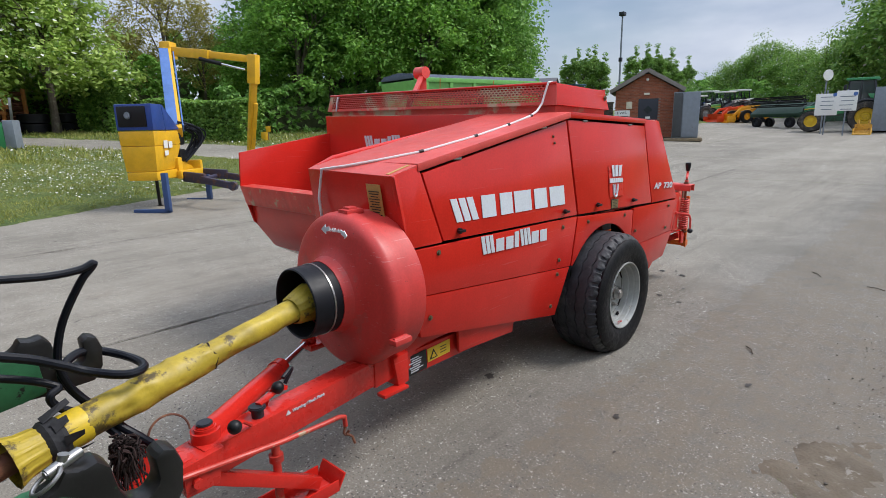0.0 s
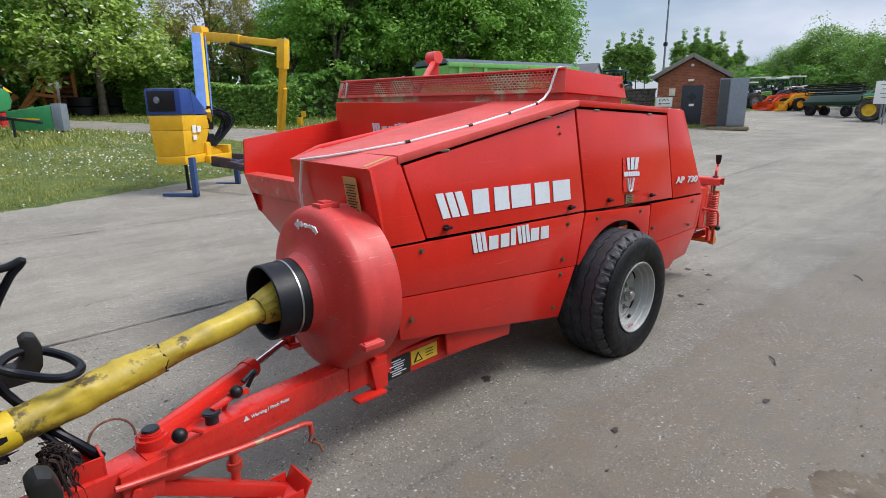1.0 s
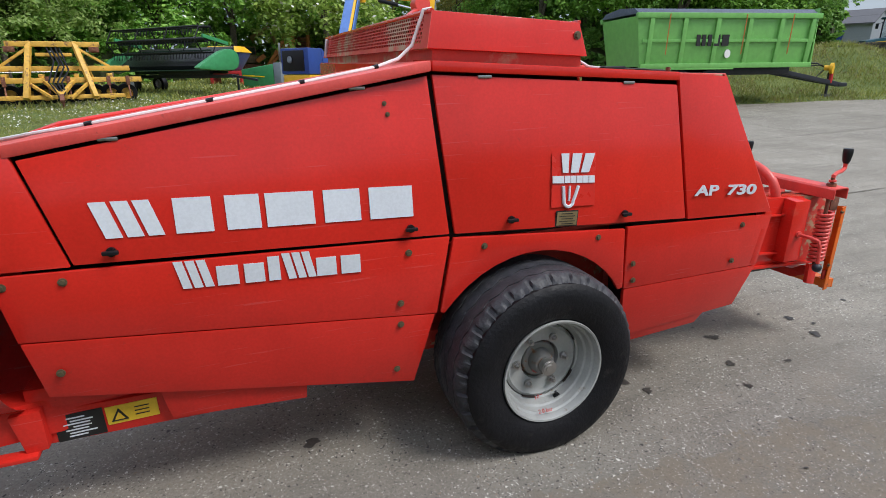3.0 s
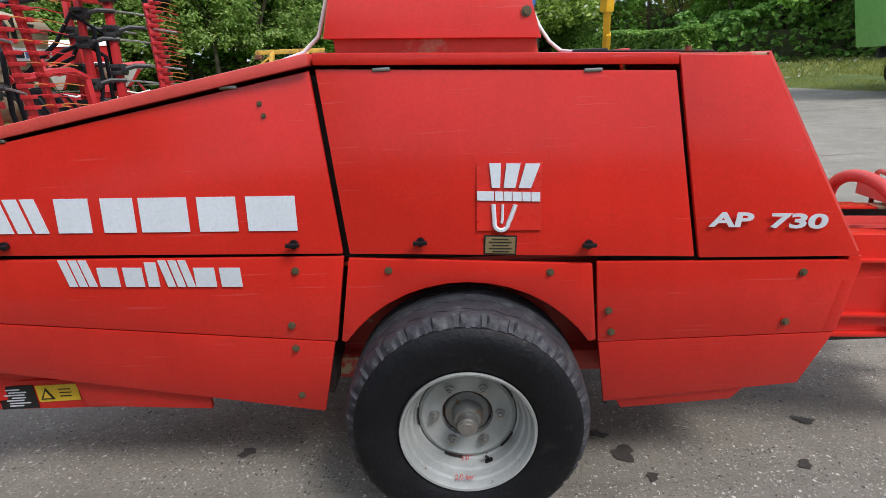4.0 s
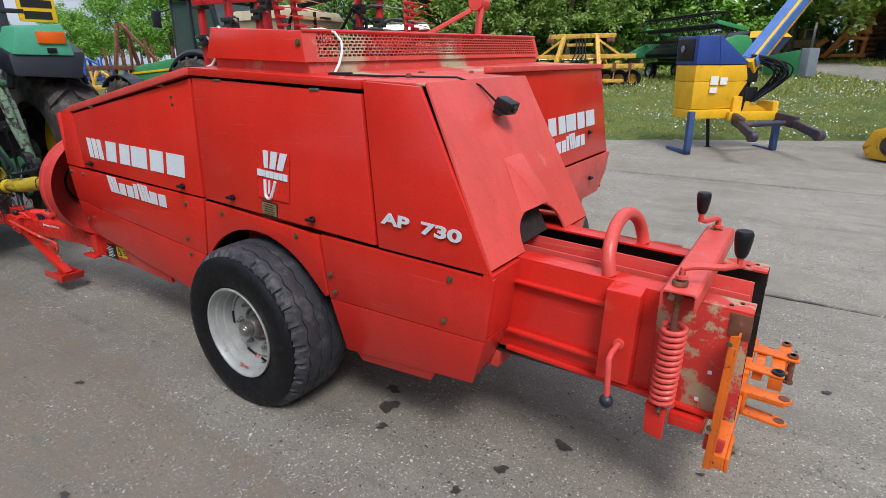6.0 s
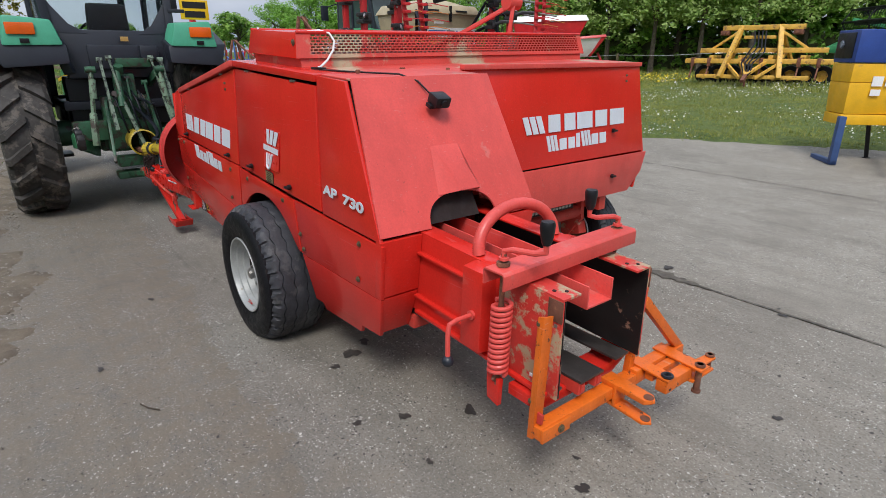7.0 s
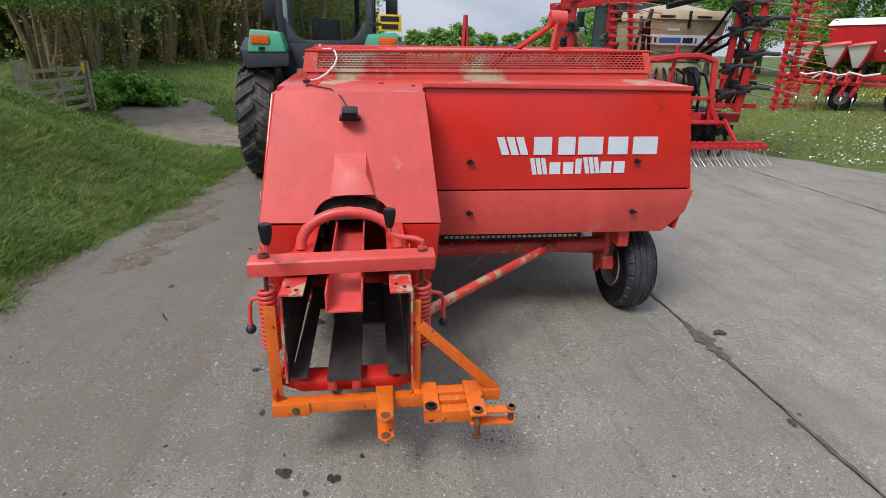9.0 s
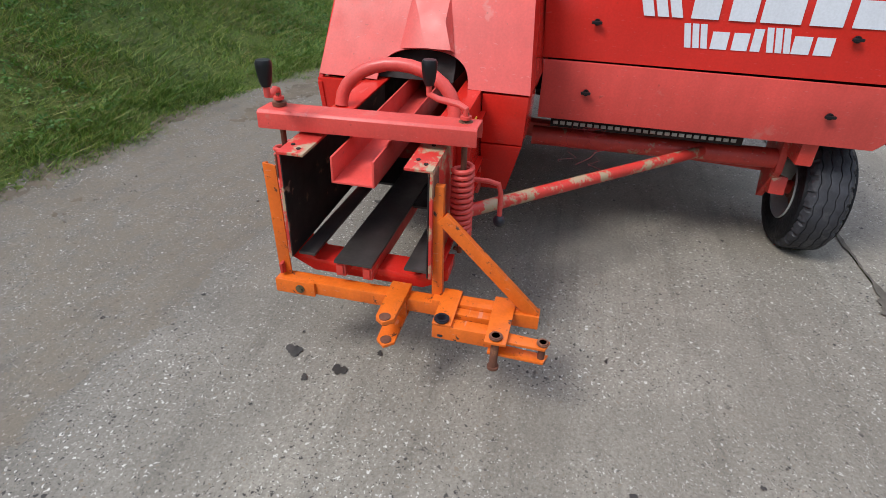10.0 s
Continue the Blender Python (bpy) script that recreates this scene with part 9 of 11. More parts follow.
part("dipper_link", B().beam((3.92, -0.34, 0.80), (4.02, -0.26, 0.40), 0.10, 0.14, 0.02).cyl((3.72, -0.56, 0.82), (3.86, -0.40, 0.44), 0.05, n=14), OLD_YEL, drop)
part("guard_loop", B().tube([(3.10, -1.0, 3.1), (3.22, -1.02, 2.9), (3.22, -1.0, 2.65), (3.10, -0.95, 2.5)], 0.035, 8), GREY_METAL, drop)
FLAIL = paint("scuffed_yellow", (0.70, 0.38, 0.02), 0.5, var=0.2, stain=(0.20, 0.10, 0.04), stain_at=0.57, stain_scale=9)
hd = thing("flail_head", "yellow flail cutting head resting on the concrete", "flail head", m=at(4.00, 10.25, 48))
part("rotor_housing", B().prism([(-0.34, 0.02), (0.30, 0.02), (0.42, 0.16), (0.30, 0.42), (0.0, 0.52), (-0.25, 0.46), (-0.38, 0.25)], -0.80, 0.52, "x", 0.02), FLAIL, hd)
part("end_plate", B().prism([(-0.40, 0.0), (0.36, 0.0), (0.46, 0.18), (0.32, 0.46), (0.0, 0.56), (-0.28, 0.50), (-0.44, 0.26)], -0.86, -0.80, "x", 0.015), FLAIL, hd)
part("motor_cover", B().cyl((-0.86, -0.03, 0.25), (-0.95, -0.03, 0.25), 0.15, n=24, bevel=0.03).cyl((-0.94, -0.03, 0.25), (-0.97, -0.03, 0.25), 0.09, n=24, bevel=0.02), paint("greasy_brown_motor", (0.055, 0.040, 0.036), 0.6, var=0.3), hd)
part("bracket", B().beam((-0.5, 0.0, 0.5), (-0.6, 0.1, 0.9), 0.14, 0.16, 0.02).beam((-0.55, 0.05, 0.80), (0.35, 0.05, 0.60), 0.10, 0.12, 0.02), paint("grimy_arm", (0.12, 0.10, 0.07), 0.7, stain=(0.4, 0.22, 0.03), stain_at=0.55), hd)
part("wear_hood", B().hexa([(-0.70, -0.40, 0.43), (0.56, -0.40, 0.43), (0.56, 0.02, 0.55), (-0.70, 0.02, 0.56)], [(-0.70, -0.41, 0.40), (0.56, -0.41, 0.40), (0.56, 0.02, 0.52), (-0.70, 0.02, 0.53)], 0.005), paint("rust_bare_hood", (0.42, 0.24, 0.08), 0.6, var=0.3, stain=(0.30, 0.26, 0.20), stain_at=0.5), hd)
for k in range(5):
    part("rubber_flap", B().hexa([(-0.60 + 0.24 * k, -0.37, 0.40), (-0.38 + 0.24 * k, -0.37, 0.40), (-0.36 + 0.24 * k, -0.46, 0.22), (-0.58 + 0.24 * k, -0.46, 0.22)], [(-0.60 + 0.24 * k, -0.35, 0.40), (-0.38 + 0.24 * k, -0.35, 0.40), (-0.36 + 0.24 * k, -0.44, 0.22), (-0.58 + 0.24 * k, -0.44, 0.22)], 0), BLACK, hd)
part("roller", B().cyl((-0.7, 0.36, 0.09), (0.52, 0.36, 0.09), 0.085, n=18), BLACK, hd)
for k in range(14):
    r3 = random.Random(50 + k)
    p0, p3 = Vector((1.02 + 0.02 * (k % 4), 0.0 + 0.02 * k, 1.62 - 0.03 * (k % 5))), Vector((1.20 + 0.05 * (k % 4), 0.02 + 0.015 * k, 0.85 + 0.04 * (k % 4)))
    side = Vector((1.75 + 0.45 * r3.random(), -0.55 + 0.3 * r3.random(), 1.30 + 0.35 * r3.random()))
    pts = [((1 - u) ** 2) * p0 + 2 * u * (1 - u) * side + u * u * p3 for u in np.linspace(0, 1, 14)]
    part("hose", B().tube(pts, 0.014 if k % 3 else 0.022, 7), HOSE, hc)

# red tine drill with beige tank, wings folded up
dr = thing("seed_drill", "red folded tine seed drill with beige hopper on the yard", "seed drill", m=at(-6.95, 6.80, 0) @ Matrix.Scale(1.06, 4))
hop = part("hopper", B().hexa([(-0.9, -0.70, 1.84), (0.42, -0.70, 1.84), (0.42, 0.72, 1.84), (-0.9, 0.72, 1.84)], [(-1.0, -0.78, 2.42), (0.5, -0.78, 2.42), (0.5, 0.80, 2.42), (-1.0, 0.80, 2.42)], 0.05), BEIGE, dr, "beige plastic hopper")
part("hopper_foot", B().box(-0.85, 0.36, -0.66, 0.68, 1.68, 1.85, 0.03), BEIGE, hop)
lid = part("hopper_lid", B().hexa([(-1.03, -0.82, 2.41), (0.54, -0.82, 2.41), (0.54, 0.84, 2.41), (-1.03, 0.84, 2.41)], [(-0.9, -0.72, 2.60), (0.46, -0.72, 2.58), (0.46, 0.74, 2.58), (-0.9, 0.74, 2.60)], 0.03).hexa([(-0.8, -0.6, 2.58), (0.40, -0.6, 2.57), (0.40, 0.62, 2.57), (-0.8, 0.62, 2.58)], [(-0.6, -0.12, 2.72), (0.2, -0.12, 2.70), (0.2, 0.02, 2.70), (-0.6, 0.02, 2.72)], 0.02), BEIGE, hop)
for y in (-0.42, 0.30):
    part("grip", B().box(0.50, 0.545, y - 0.14, y + 0.14, 2.45, 2.48, 0.006), CHARCOAL, lid)
part("strap", B().box(0.50, 0.555, 0.0, 0.035, 2.26, 2.56, 0.006), BLACK, hop)
part("sticker", B().box(0.462, 0.478, -0.36, -0.12, 2.22, 2.34, 0.002), SIGN_WHITE, hop)
band = part("name_band", B().box(0.462, 0.480, -0.74, 0.76, 1.97, 2.15, 0.004), SIGN_WHITE, hop, "white band with plain coloured bars")
for y0, w, mt in ((-0.70, 0.05, IMP_RED), (-0.60, 0.04, CHARCOAL), (-0.50, 0.42, BLUE_ARM), (-0.04, 0.20, CHARCOAL), (0.20, 0.04, BLUE_ARM), (0.36, 0.05, IMP_RED), (0.46, 0.22, IMP_RED)):
    part("band_bar", B().box(0.480, 0.488, y0, y0 + w, 2.01, 2.10, 0.0), mt, band)
part("lower_tank", B().cyl((0.15, -0.60, 1.42), (0.15, 0.50, 1.42), 0.30, n=24, bevel=0.05), BEIGE, dr)
part("fan_housing", B().cyl((0.55, 0.10, 1.30), (0.55, 0.26, 1.30), 0.30, n=24, bevel=0.03), CHARCOAL, dr)
part("drawbar", B().box(-2.2, 1.3, -0.09, 0.09, 0.62, 0.82, 0.02), IMP_RED, dr)
for x, w in ((0.25, 1.25), (0.85, 1.25), (-0.8, 1.4)):
    part("cross_beam", B().box(x, x + 0.16, -w - 0.3, w - 0.2, 0.62, 0.79, 0.02), IMP_RED, dr)
# raised rail and steps at the back
part("top_rail", B().tube([(1.3, -1.3, 1.69), (1.3, -0.85, 1.72), (1.3, -0.51, 1.78), (1.3, -0.10, 1.79), (1.3, 0.17, 1.70)], 0.055, 6), IMP_RED, dr)
part("rail_leg", B().beam((1.3, 0.17, 1.72), (1.32, 0.24, 0.62), 0.09, 0.09, 0.008), IMP_RED, dr)
part("rail_leg", B().beam((1.2, -0.50, 1.95), (1.25, -0.62, 0.90), 0.05, 0.05, 0.008), IMP_RED, dr)
for x, y0, y1, z in ((1.38, -0.66, 0.16, 1.05), (1.62, -0.52, 0.34, 0.66)):
    part("step", B().box(x - 0.24, x + 0.02, y0, y1, z, z + 0.05, 0.01), IMP_RED, dr)
for y in (-0.66, 0.16):
    part("step_side", B().beam((1.3, y, 1.08), (1.58, y + 0.14, 0.60), 0.04, 0.07, 0.006), IMP_RED, dr)
SPRING_DARK = paint("black_spring_steel", (0.03, 0.03, 0.033), 0.42, var=0.3)


def wing_bar(p, q, clamps, side, w=0.10):
    """One folded bar with its black spring clamps and pale spring leaves."""
    p, q = Vector(p), Vector(q)
    bar = part("wing_bar", B().beam(p, q, w, w, 0.01), IMP_RED, dr)
    for z in clamps:
        c = p.lerp(q, (z - p.z) / (q.z - p.z))
        x, y = c.x, c.y
        part("spring_clamp", B().box(x - 0.09, x + 0.09, y - 0.10, y + 0.10, z - 0.085, z - 0.02, 0.015).box(x - 0.09, x + 0.09, y - 0.10, y + 0.10, z + 0.02, z + 0.085, 0.015).box(x - 0.06, x + 0.12, y - 0.07, y + 0.07, z - 0.05, z + 0.05, 0.01).tube([(x + 0.08, y, z), (x + 0.22, y + 0.10 * side, z + 0.05), (x + 0.40, y + 0.22 * side, z + 0.04)], 0.035, 8), SPRING_DARK, bar, "black spring clamp")
        part("spring_leaf", B().tube([(x + 0.36, y + 0.20 * side, z + 0.04), (x + 0.58, y + 0.34 * side, z + 0.01), (x + 0.78, y + 0.46 * side, z - 0.03)], 0.016, 6), STEEL, bar)


wing_bar((1.5, 0.62, 0.86), (1.5, 0.82, 3.05), (1.25, 1.80, 2.36, 2.85), 1)
wing_bar((1.2, 0.44, 0.9), (1.2, 0.56, 3.0), (1.15, 1.60, 2.20, 2.60), 1, 0.09)
wing_bar((0.7, 0.95, 0.9), (0.7, 1.05, 2.9), (1.30, 1.85, 2.40), 1, 0.09)
wing_bar((1.5, -1.90, 0.86), (1.5, -1.92, 3.05), (1.10, 1.55, 2.05, 2.50), -1)
wing_bar((1.4, -2.52, 0.9), (1.4, -2.52, 3.0), (1.25, 1.70, 2.20, 2.65), -1, 0.09)
wing_bar((0.9, -1.60, 0.9), (0.9, -1.58, 2.9), (1.35, 1.90, 2.40), -1, 0.09)
wing_bar((0.4, -2.30, 0.9), (0.4, -2.30, 2.9), (1.40, 2.0, 2.55), -1, 0.09)
for x, z in ((1.45, 2.88), (0.9, 2.80)):
    part("fold_beam", B().beam((x, -2.75, z - 0.28), (x, -0.2, z + 0.02), 0.10, 0.12, 0.012), IMP_RED, dr)
    part("fold_beam", B().beam((x, 0.1, z + 0.04), (x, 1.7, z + 0.12), 0.10, 0.12, 0.012), IMP_RED, dr)
    part("fold_ram", B().cyl((x - 0.1, -0.6, z - 0.2), (x - 0.1, 0.6, z + 0.10), 0.05, n=12), CHARCOAL, dr)
for z, y0, y1 in ((1.40, -2.6, -1.5), (0.95, -2.6, -1.5), (0.95, 0.3, 1.1), (1.45, 0.35, 1.0)):
    part("wing_tie", B().beam((1.2, y0, z), (1.3, y1, z), 0.08, 0.08, 0.008), IMP_RED, dr)
for x0, yb, yt, zb, zt, side in ((2.05, 0.90, 0.95, 0.94, 2.75, 1), (2.0, 1.15, 1.22, 0.98, 2.85, 1), (2.05, -1.68, -1.86, 1.20, 2.80, -1), (2.0, -1.95, -2.16, 1.20, 2.80, -1)):
    comb = part("comb_bar", B().beam((x0, yb, zb), (x0 - 0.06, yt, zt), 0.07, 0.07, 0.01), IMP_RED, dr)
    for k in range(14):
        u = (k + 0.5) / 14
        y, z = yb + (yt - yb) * u, zb + (zt - zb) * u
        tn = part("tine_holder", B().box(x0 - 0.05, x0 + 0.08, y - 0.05, y + 0.05, z - 0.022, z + 0.022, 0.006), IMP_RED, comb)
        part("tine", B().tube([(x0, y, z), (x0 + 0.08, y + 0.16, z + 0.02), (x0 + 0.16, y + 0.42, z - 0.02)], 0.007, 5), OLD_ORANGE if k % 2 else IMP_RED, comb)
for k, (y, z) in enumerate(((0.60, 2.5), (0.45, 2.2), (0.30, 2.6), (-0.95, 2.5), (-1.10, 2.2))):
    sgn = 1 if y > 0 else -1
    part("seed_hose", B().tube([(0.3, y * 0.6, 1.7), (0.9, y, 2.0 + 0.1 * k), (1.15, y + 0.1 * sgn, z), (1.35, y + 0.25 * sgn, z - 0.2), (1.3, y + 0.28 * sgn, z - 0.9), (1.2, y + 0.1 * sgn, 0.9)], 0.032, 8), HOSE, dr)
for k in range(6):
    y = -0.75 + 0.22 * k
    part("seed_hose", B().tube([(0.45, y * 0.6, 1.55), (0.85, y * 0.9, 1.45), (1.05, y, 1.1), (1.05, y, 0.55)], 0.026, 7), HOSE, dr)
# following harrow above the ground
for x, z in ((1.80, 0.345), (1.95, 0.31)):
    rb = part("harrow_bar", B().beam((x, -1.30, z), (x, 1.04, z), 0.05, 0.05, 0.008), IMP_RED, dr)
    for k in range(15):
        y = -1.22 + 0.155 * k
        part("tine_holder", B().box(x - 0.045, x + 0.045, y - 0.045, y + 0.045, z - 0.04, z + 0.04, 0.008), IMP_RED, rb)
        part("tine", B().tube([(x, y, z - 0.03), (x + 0.06, y + 0.04, z - 0.18), (x + 0.18, y + 0.10, 0.01)], 0.006, 5), STEEL, rb)
for y in (-0.75, 0.52):
    part("harrow_arm", B().beam((1.45, y - 0.08, 0.72), (1.80, y, 0.36), 0.05, 0.06, 0.006), IMP_RED, dr)
for y in (-1.1, -0.72, -0.34, 0.04, 0.42, 0.66):
    part("tine_leg", B().beam((1.05, y, 0.72), (1.30, y, 0.30), 0.05, 0.06).beam((1.30, y, 0.32), (1.16, y, 0.02), 0.05, 0.03).box(1.12, 1.36, y - 0.06, y + 0.06, 0.42, 0.62, 0.02), BLACK, dr)
for s in (-1, 1):
    simple_wheel(dr, (0.2, s * 0.85 - 0.1, 0.42), 0.42, 0.18, BEIGE)
for y, z in ((2.3, 3.10), (0.0, 3.02)):
    part("marker_wheel", B().lathe([(-0.09, 0.10), (-0.10, 0.24), (0.0, 0.30), (0.10, 0.24), (0.09, 0.10)], (1.5, y, z), "y", 24, close=True), RUBBER, dr)
part("marker_arm", B().beam((1.5, 0.7, 2.95), (1.5, 2.35, 3.08), 0.07, 0.07, 0.008), IMP_RED, dr)

tractor(at(-10.5, 7.75, 10) @ Matrix.Scale(1.1, 4), "green tractor with yellow wheels in front of the seed drill", GREEN, GREEN, WHEEL_YELLOW, TINTED)

# second red drill on the grass
d2 = thing("seed_drill", "red precision drill with white lids standing on the grass", "seed drill", m=at(-12.65, 16.9, 45.8))
hp2 = part("hopper", B().hexa([(-1.1, -0.25, 1.55), (0.95, -0.25, 1.55), (0.95, 0.65, 1.55), (-1.1, 0.65, 1.55)], [(-1.36, -0.55, 2.62), (1.52, -0.55, 2.68), (1.52, 0.95, 2.68), (-1.36, 0.95, 2.62)], 0.04), IMP_RED, d2)
part("lid", B().hexa([(-1.40, -0.60, 2.63), (1.56, -0.60, 2.69), (1.56, 1.0, 2.69), (-1.40, 1.0, 2.63)], [(-1.30, -0.15, 2.86), (1.50, -0.15, 2.92), (1.50, 0.55, 2.92), (-1.30, 0.55, 2.86)], 0.02), SIGN_WHITE, hp2, "white hopper lid")
part("emblem", B().box(0.55, 1.2, -0.44, -0.40, 2.10, 2.18, 0.003), SIGN_WHITE, hp2)
part("chevron", B().beam((0.30, -0.33, 1.95), (0.62, -0.28, 1.62), 0.03, 0.16, 0.003), SIGN_WHITE, hp2)
for u, w in ((-1.95, 0.85), (-1.05, 0.75), (-0.38, 0.70), (1.45, 1.30)):
    ru = part("row_hopper", B().hexa([(u - 0.10 * w, -0.75, 1.35), (u + 0.10 * w, -0.75, 1.35), (u + 0.10 * w, -0.35, 1.35), (u - 0.10 * w, -0.35, 1.35)], [(u - 0.45 * w, -1.05, 1.98), (u + 0.55 * w, -1.05, 2.08), (u + 0.55 * w, -0.30, 2.08), (u - 0.45 * w, -0.30, 1.98)], 0.02), SIGN_WHITE, d2, "white seed hopper with red rim")
    part("rim", B().hexa([(u - 0.48 * w, -1.10, 1.97), (u + 0.58 * w, -1.10, 2.07), (u + 0.58 * w, -0.27, 2.07), (u - 0.48 * w, -0.27, 1.97)], [(u - 0.46 * w, -1.06, 2.06), (u + 0.56 * w, -1.06, 2.17), (u + 0.56 * w, -0.30, 2.17), (u - 0.46 * w, -0.30, 2.06)], 0.02), IMP_RED, ru)
    part("corner", B().hexa([(u + 0.14 * w, -0.80, 1.36), (u + 0.20 * w, -0.80, 1.36), (u + 0.20 * w, -0.60, 1.36), (u + 0.14 * w, -0.60, 1.36)], [(u + 0.44 * w, -1.08, 2.07), (u + 0.57 * w, -1.08, 2.08), (u + 0.57 * w, -0.8, 2.08), (u + 0.44 * w, -0.8, 2.07)], 0.01), IMP_RED, ru)
    for s in (-0.16, 0.16):
        arm = part("row_unit", B().beam((u + s, 0.1, 1.05), (u + s, -1.15, 0.62), 0.09, 0.16, 0.01).beam((u + s, -0.6, 1.25), (u + s, -1.2, 0.85), 0.07, 0.12, 0.01).beam((u + s - 0.1, -1.15, 0.45), (u + s + 0.15, -1.05, 1.15), 0.06, 0.10, 0.01), IMP_RED, d2)
        part("coulter_disc", B().cyl((u + s - 0.02, -0.85, 0.28), (u + s + 0.02, -0.85, 0.28), 0.26, n=20), STEEL, arm)
    part("seed_tube", B().tube([(u - 0.4, -1.1, 1.0), (u - 0.1, -1.2, 1.22), (u + 0.3, -1.2, 1.12), (u + 0.7, -1.15, 1.2)], 0.03, 7), SIGN_WHITE, d2)
part("tool_beam", B().box(-2.5, 2.3, -0.1, 0.12, 0.95, 1.15, 0.02), IMP_RED, d2)
part("tool_beam", B().box(-2.4, 2.2, -0.9, -0.78, 0.80, 0.92, 0.02), IMP_RED, d2)
part("gearbox", B().box(0.55, 1.0, -1.0, -0.6, 1.05, 1.45, 0.03), IMP_RED, d2)
part("drawbar", B().beam((-0.3, 0.1, 0.9), (-0.3, 2.6, 0.6), 0.2, 0.2, 0.02), IMP_RED, d2)
for u, r in ((1.02, 0.44), (-0.55, 0.42), (1.75, 0.30)):
    simple_wheel(d2, (u, -0.70, r), r, 0.16, STEEL)
simple_wheel(d2, (2.60, -0.55, 0.42), 0.42, 0.14, WHEEL_YELLOW)
part("marker_arm", B().beam((2.1, -0.4, 0.9), (2.6, -0.5, 0.45), 0.08, 0.10, 0.01).beam((2.0, -0.5, 1.5), (2.4, -0.6, 0.8), 0.06, 0.08, 0.01), IMP_RED, d2)


def cultivator(m, label, mat, w, d, h, seed):
    """A frame of bars on legs with tines and small parts."""
    t = thing("cultivator", label, "cultivator", m=m)
    rr = random.Random(seed)
    part("frame", B().box(-d / 2, -d / 2 + 0.12, -w / 2, w / 2, h * 0.55, h * 0.55 + 0.12, 0.01).box(d / 2 - 0.12, d / 2, -w / 2, w / 2, h * 0.55, h * 0.55 + 0.12, 0.01).box(-d / 2, d / 2, -0.5, -0.38, h * 0.55, h * 0.55 + 0.12, 0.01).box(-d / 2, d / 2, 0.38, 0.5, h * 0.55, h * 0.55 + 0.12, 0.01), mat, t)
    part("headstock", B().beam((-d / 2, -0.45, h * 0.5), (-d / 2, -0.1, h), 0.09, 0.09).beam((-d / 2, 0.45, h * 0.5), (-d / 2, 0.1, h), 0.09, 0.09).beam((-d / 2, 0, h), (d / 2, 0, h * 0.6), 0.07, 0.07), mat, t)
    for k in range(int(w / 0.4)):
        y = -w / 2 + 0.2 + 0.4 * k
        x = (-d / 2 + 0.06) if k % 2 else (d / 2 - 0.06)
        part("tine", B().tube([(x, y, h * 0.55), (x + 0.15, y, h * 0.4), (x + 0.12, y, h * 0.2), (x - 0.08, y, 0.02)], 0.03, 6), mat, t)
        part("upright", B().beam((x, y, h * 0.55), (x + rr.uniform(-0.1, 0.1), y, h * (0.7 + 0.35 * rr.random())), 0.06, 0.06), mat, t)
    return t


cultivator(at(-24, 8.6, 15), "rusty brown cultivator in the machine line", RUST, 4.0, 1.6, 2.3, 1)
cultivator(at(-25, 11.5, 25), "blue cultivator in the machine line", paint("cultivator_blue", (0.03, 0.10, 0.42), 0.5), 4.5, 1.6, 2.0, 2)
cultivator(at(-21, 9.8, 5), "orange cultivator in the machine line", OLD_YEL, 3.5, 1.5, 1.5, 3)
cultivator(at(-14.5, 7.6, 10), "rust-red folded cultivator behind the tractors", RUST, 2.6, 1.4, 2.9, 4)
cultivator(at(-29, 9.0, 10), "blue cultivator far down the machine line", paint("faded_blue", (0.05, 0.13, 0.36), 0.5), 5.0, 1.8, 2.3, 5)
cultivator(at(-32, 12.0, 10), "red cultivator far down the machine line", IMP_RED, 5.0, 1.8, 1.9, 6)
pole = thing("red_mast", "red steel mast of an implement beside the tractor", "mast", m=at(-14, 3.6))
part("mast", B().beam((0, -0.15, 0), (0.05, 0.0, 3.0), 0.16, 0.10, 0.01).beam((0, 0.2, 0), (0.05, 0.02, 3.0), 0.10, 0.08, 0.01), IMP_RED, pole)

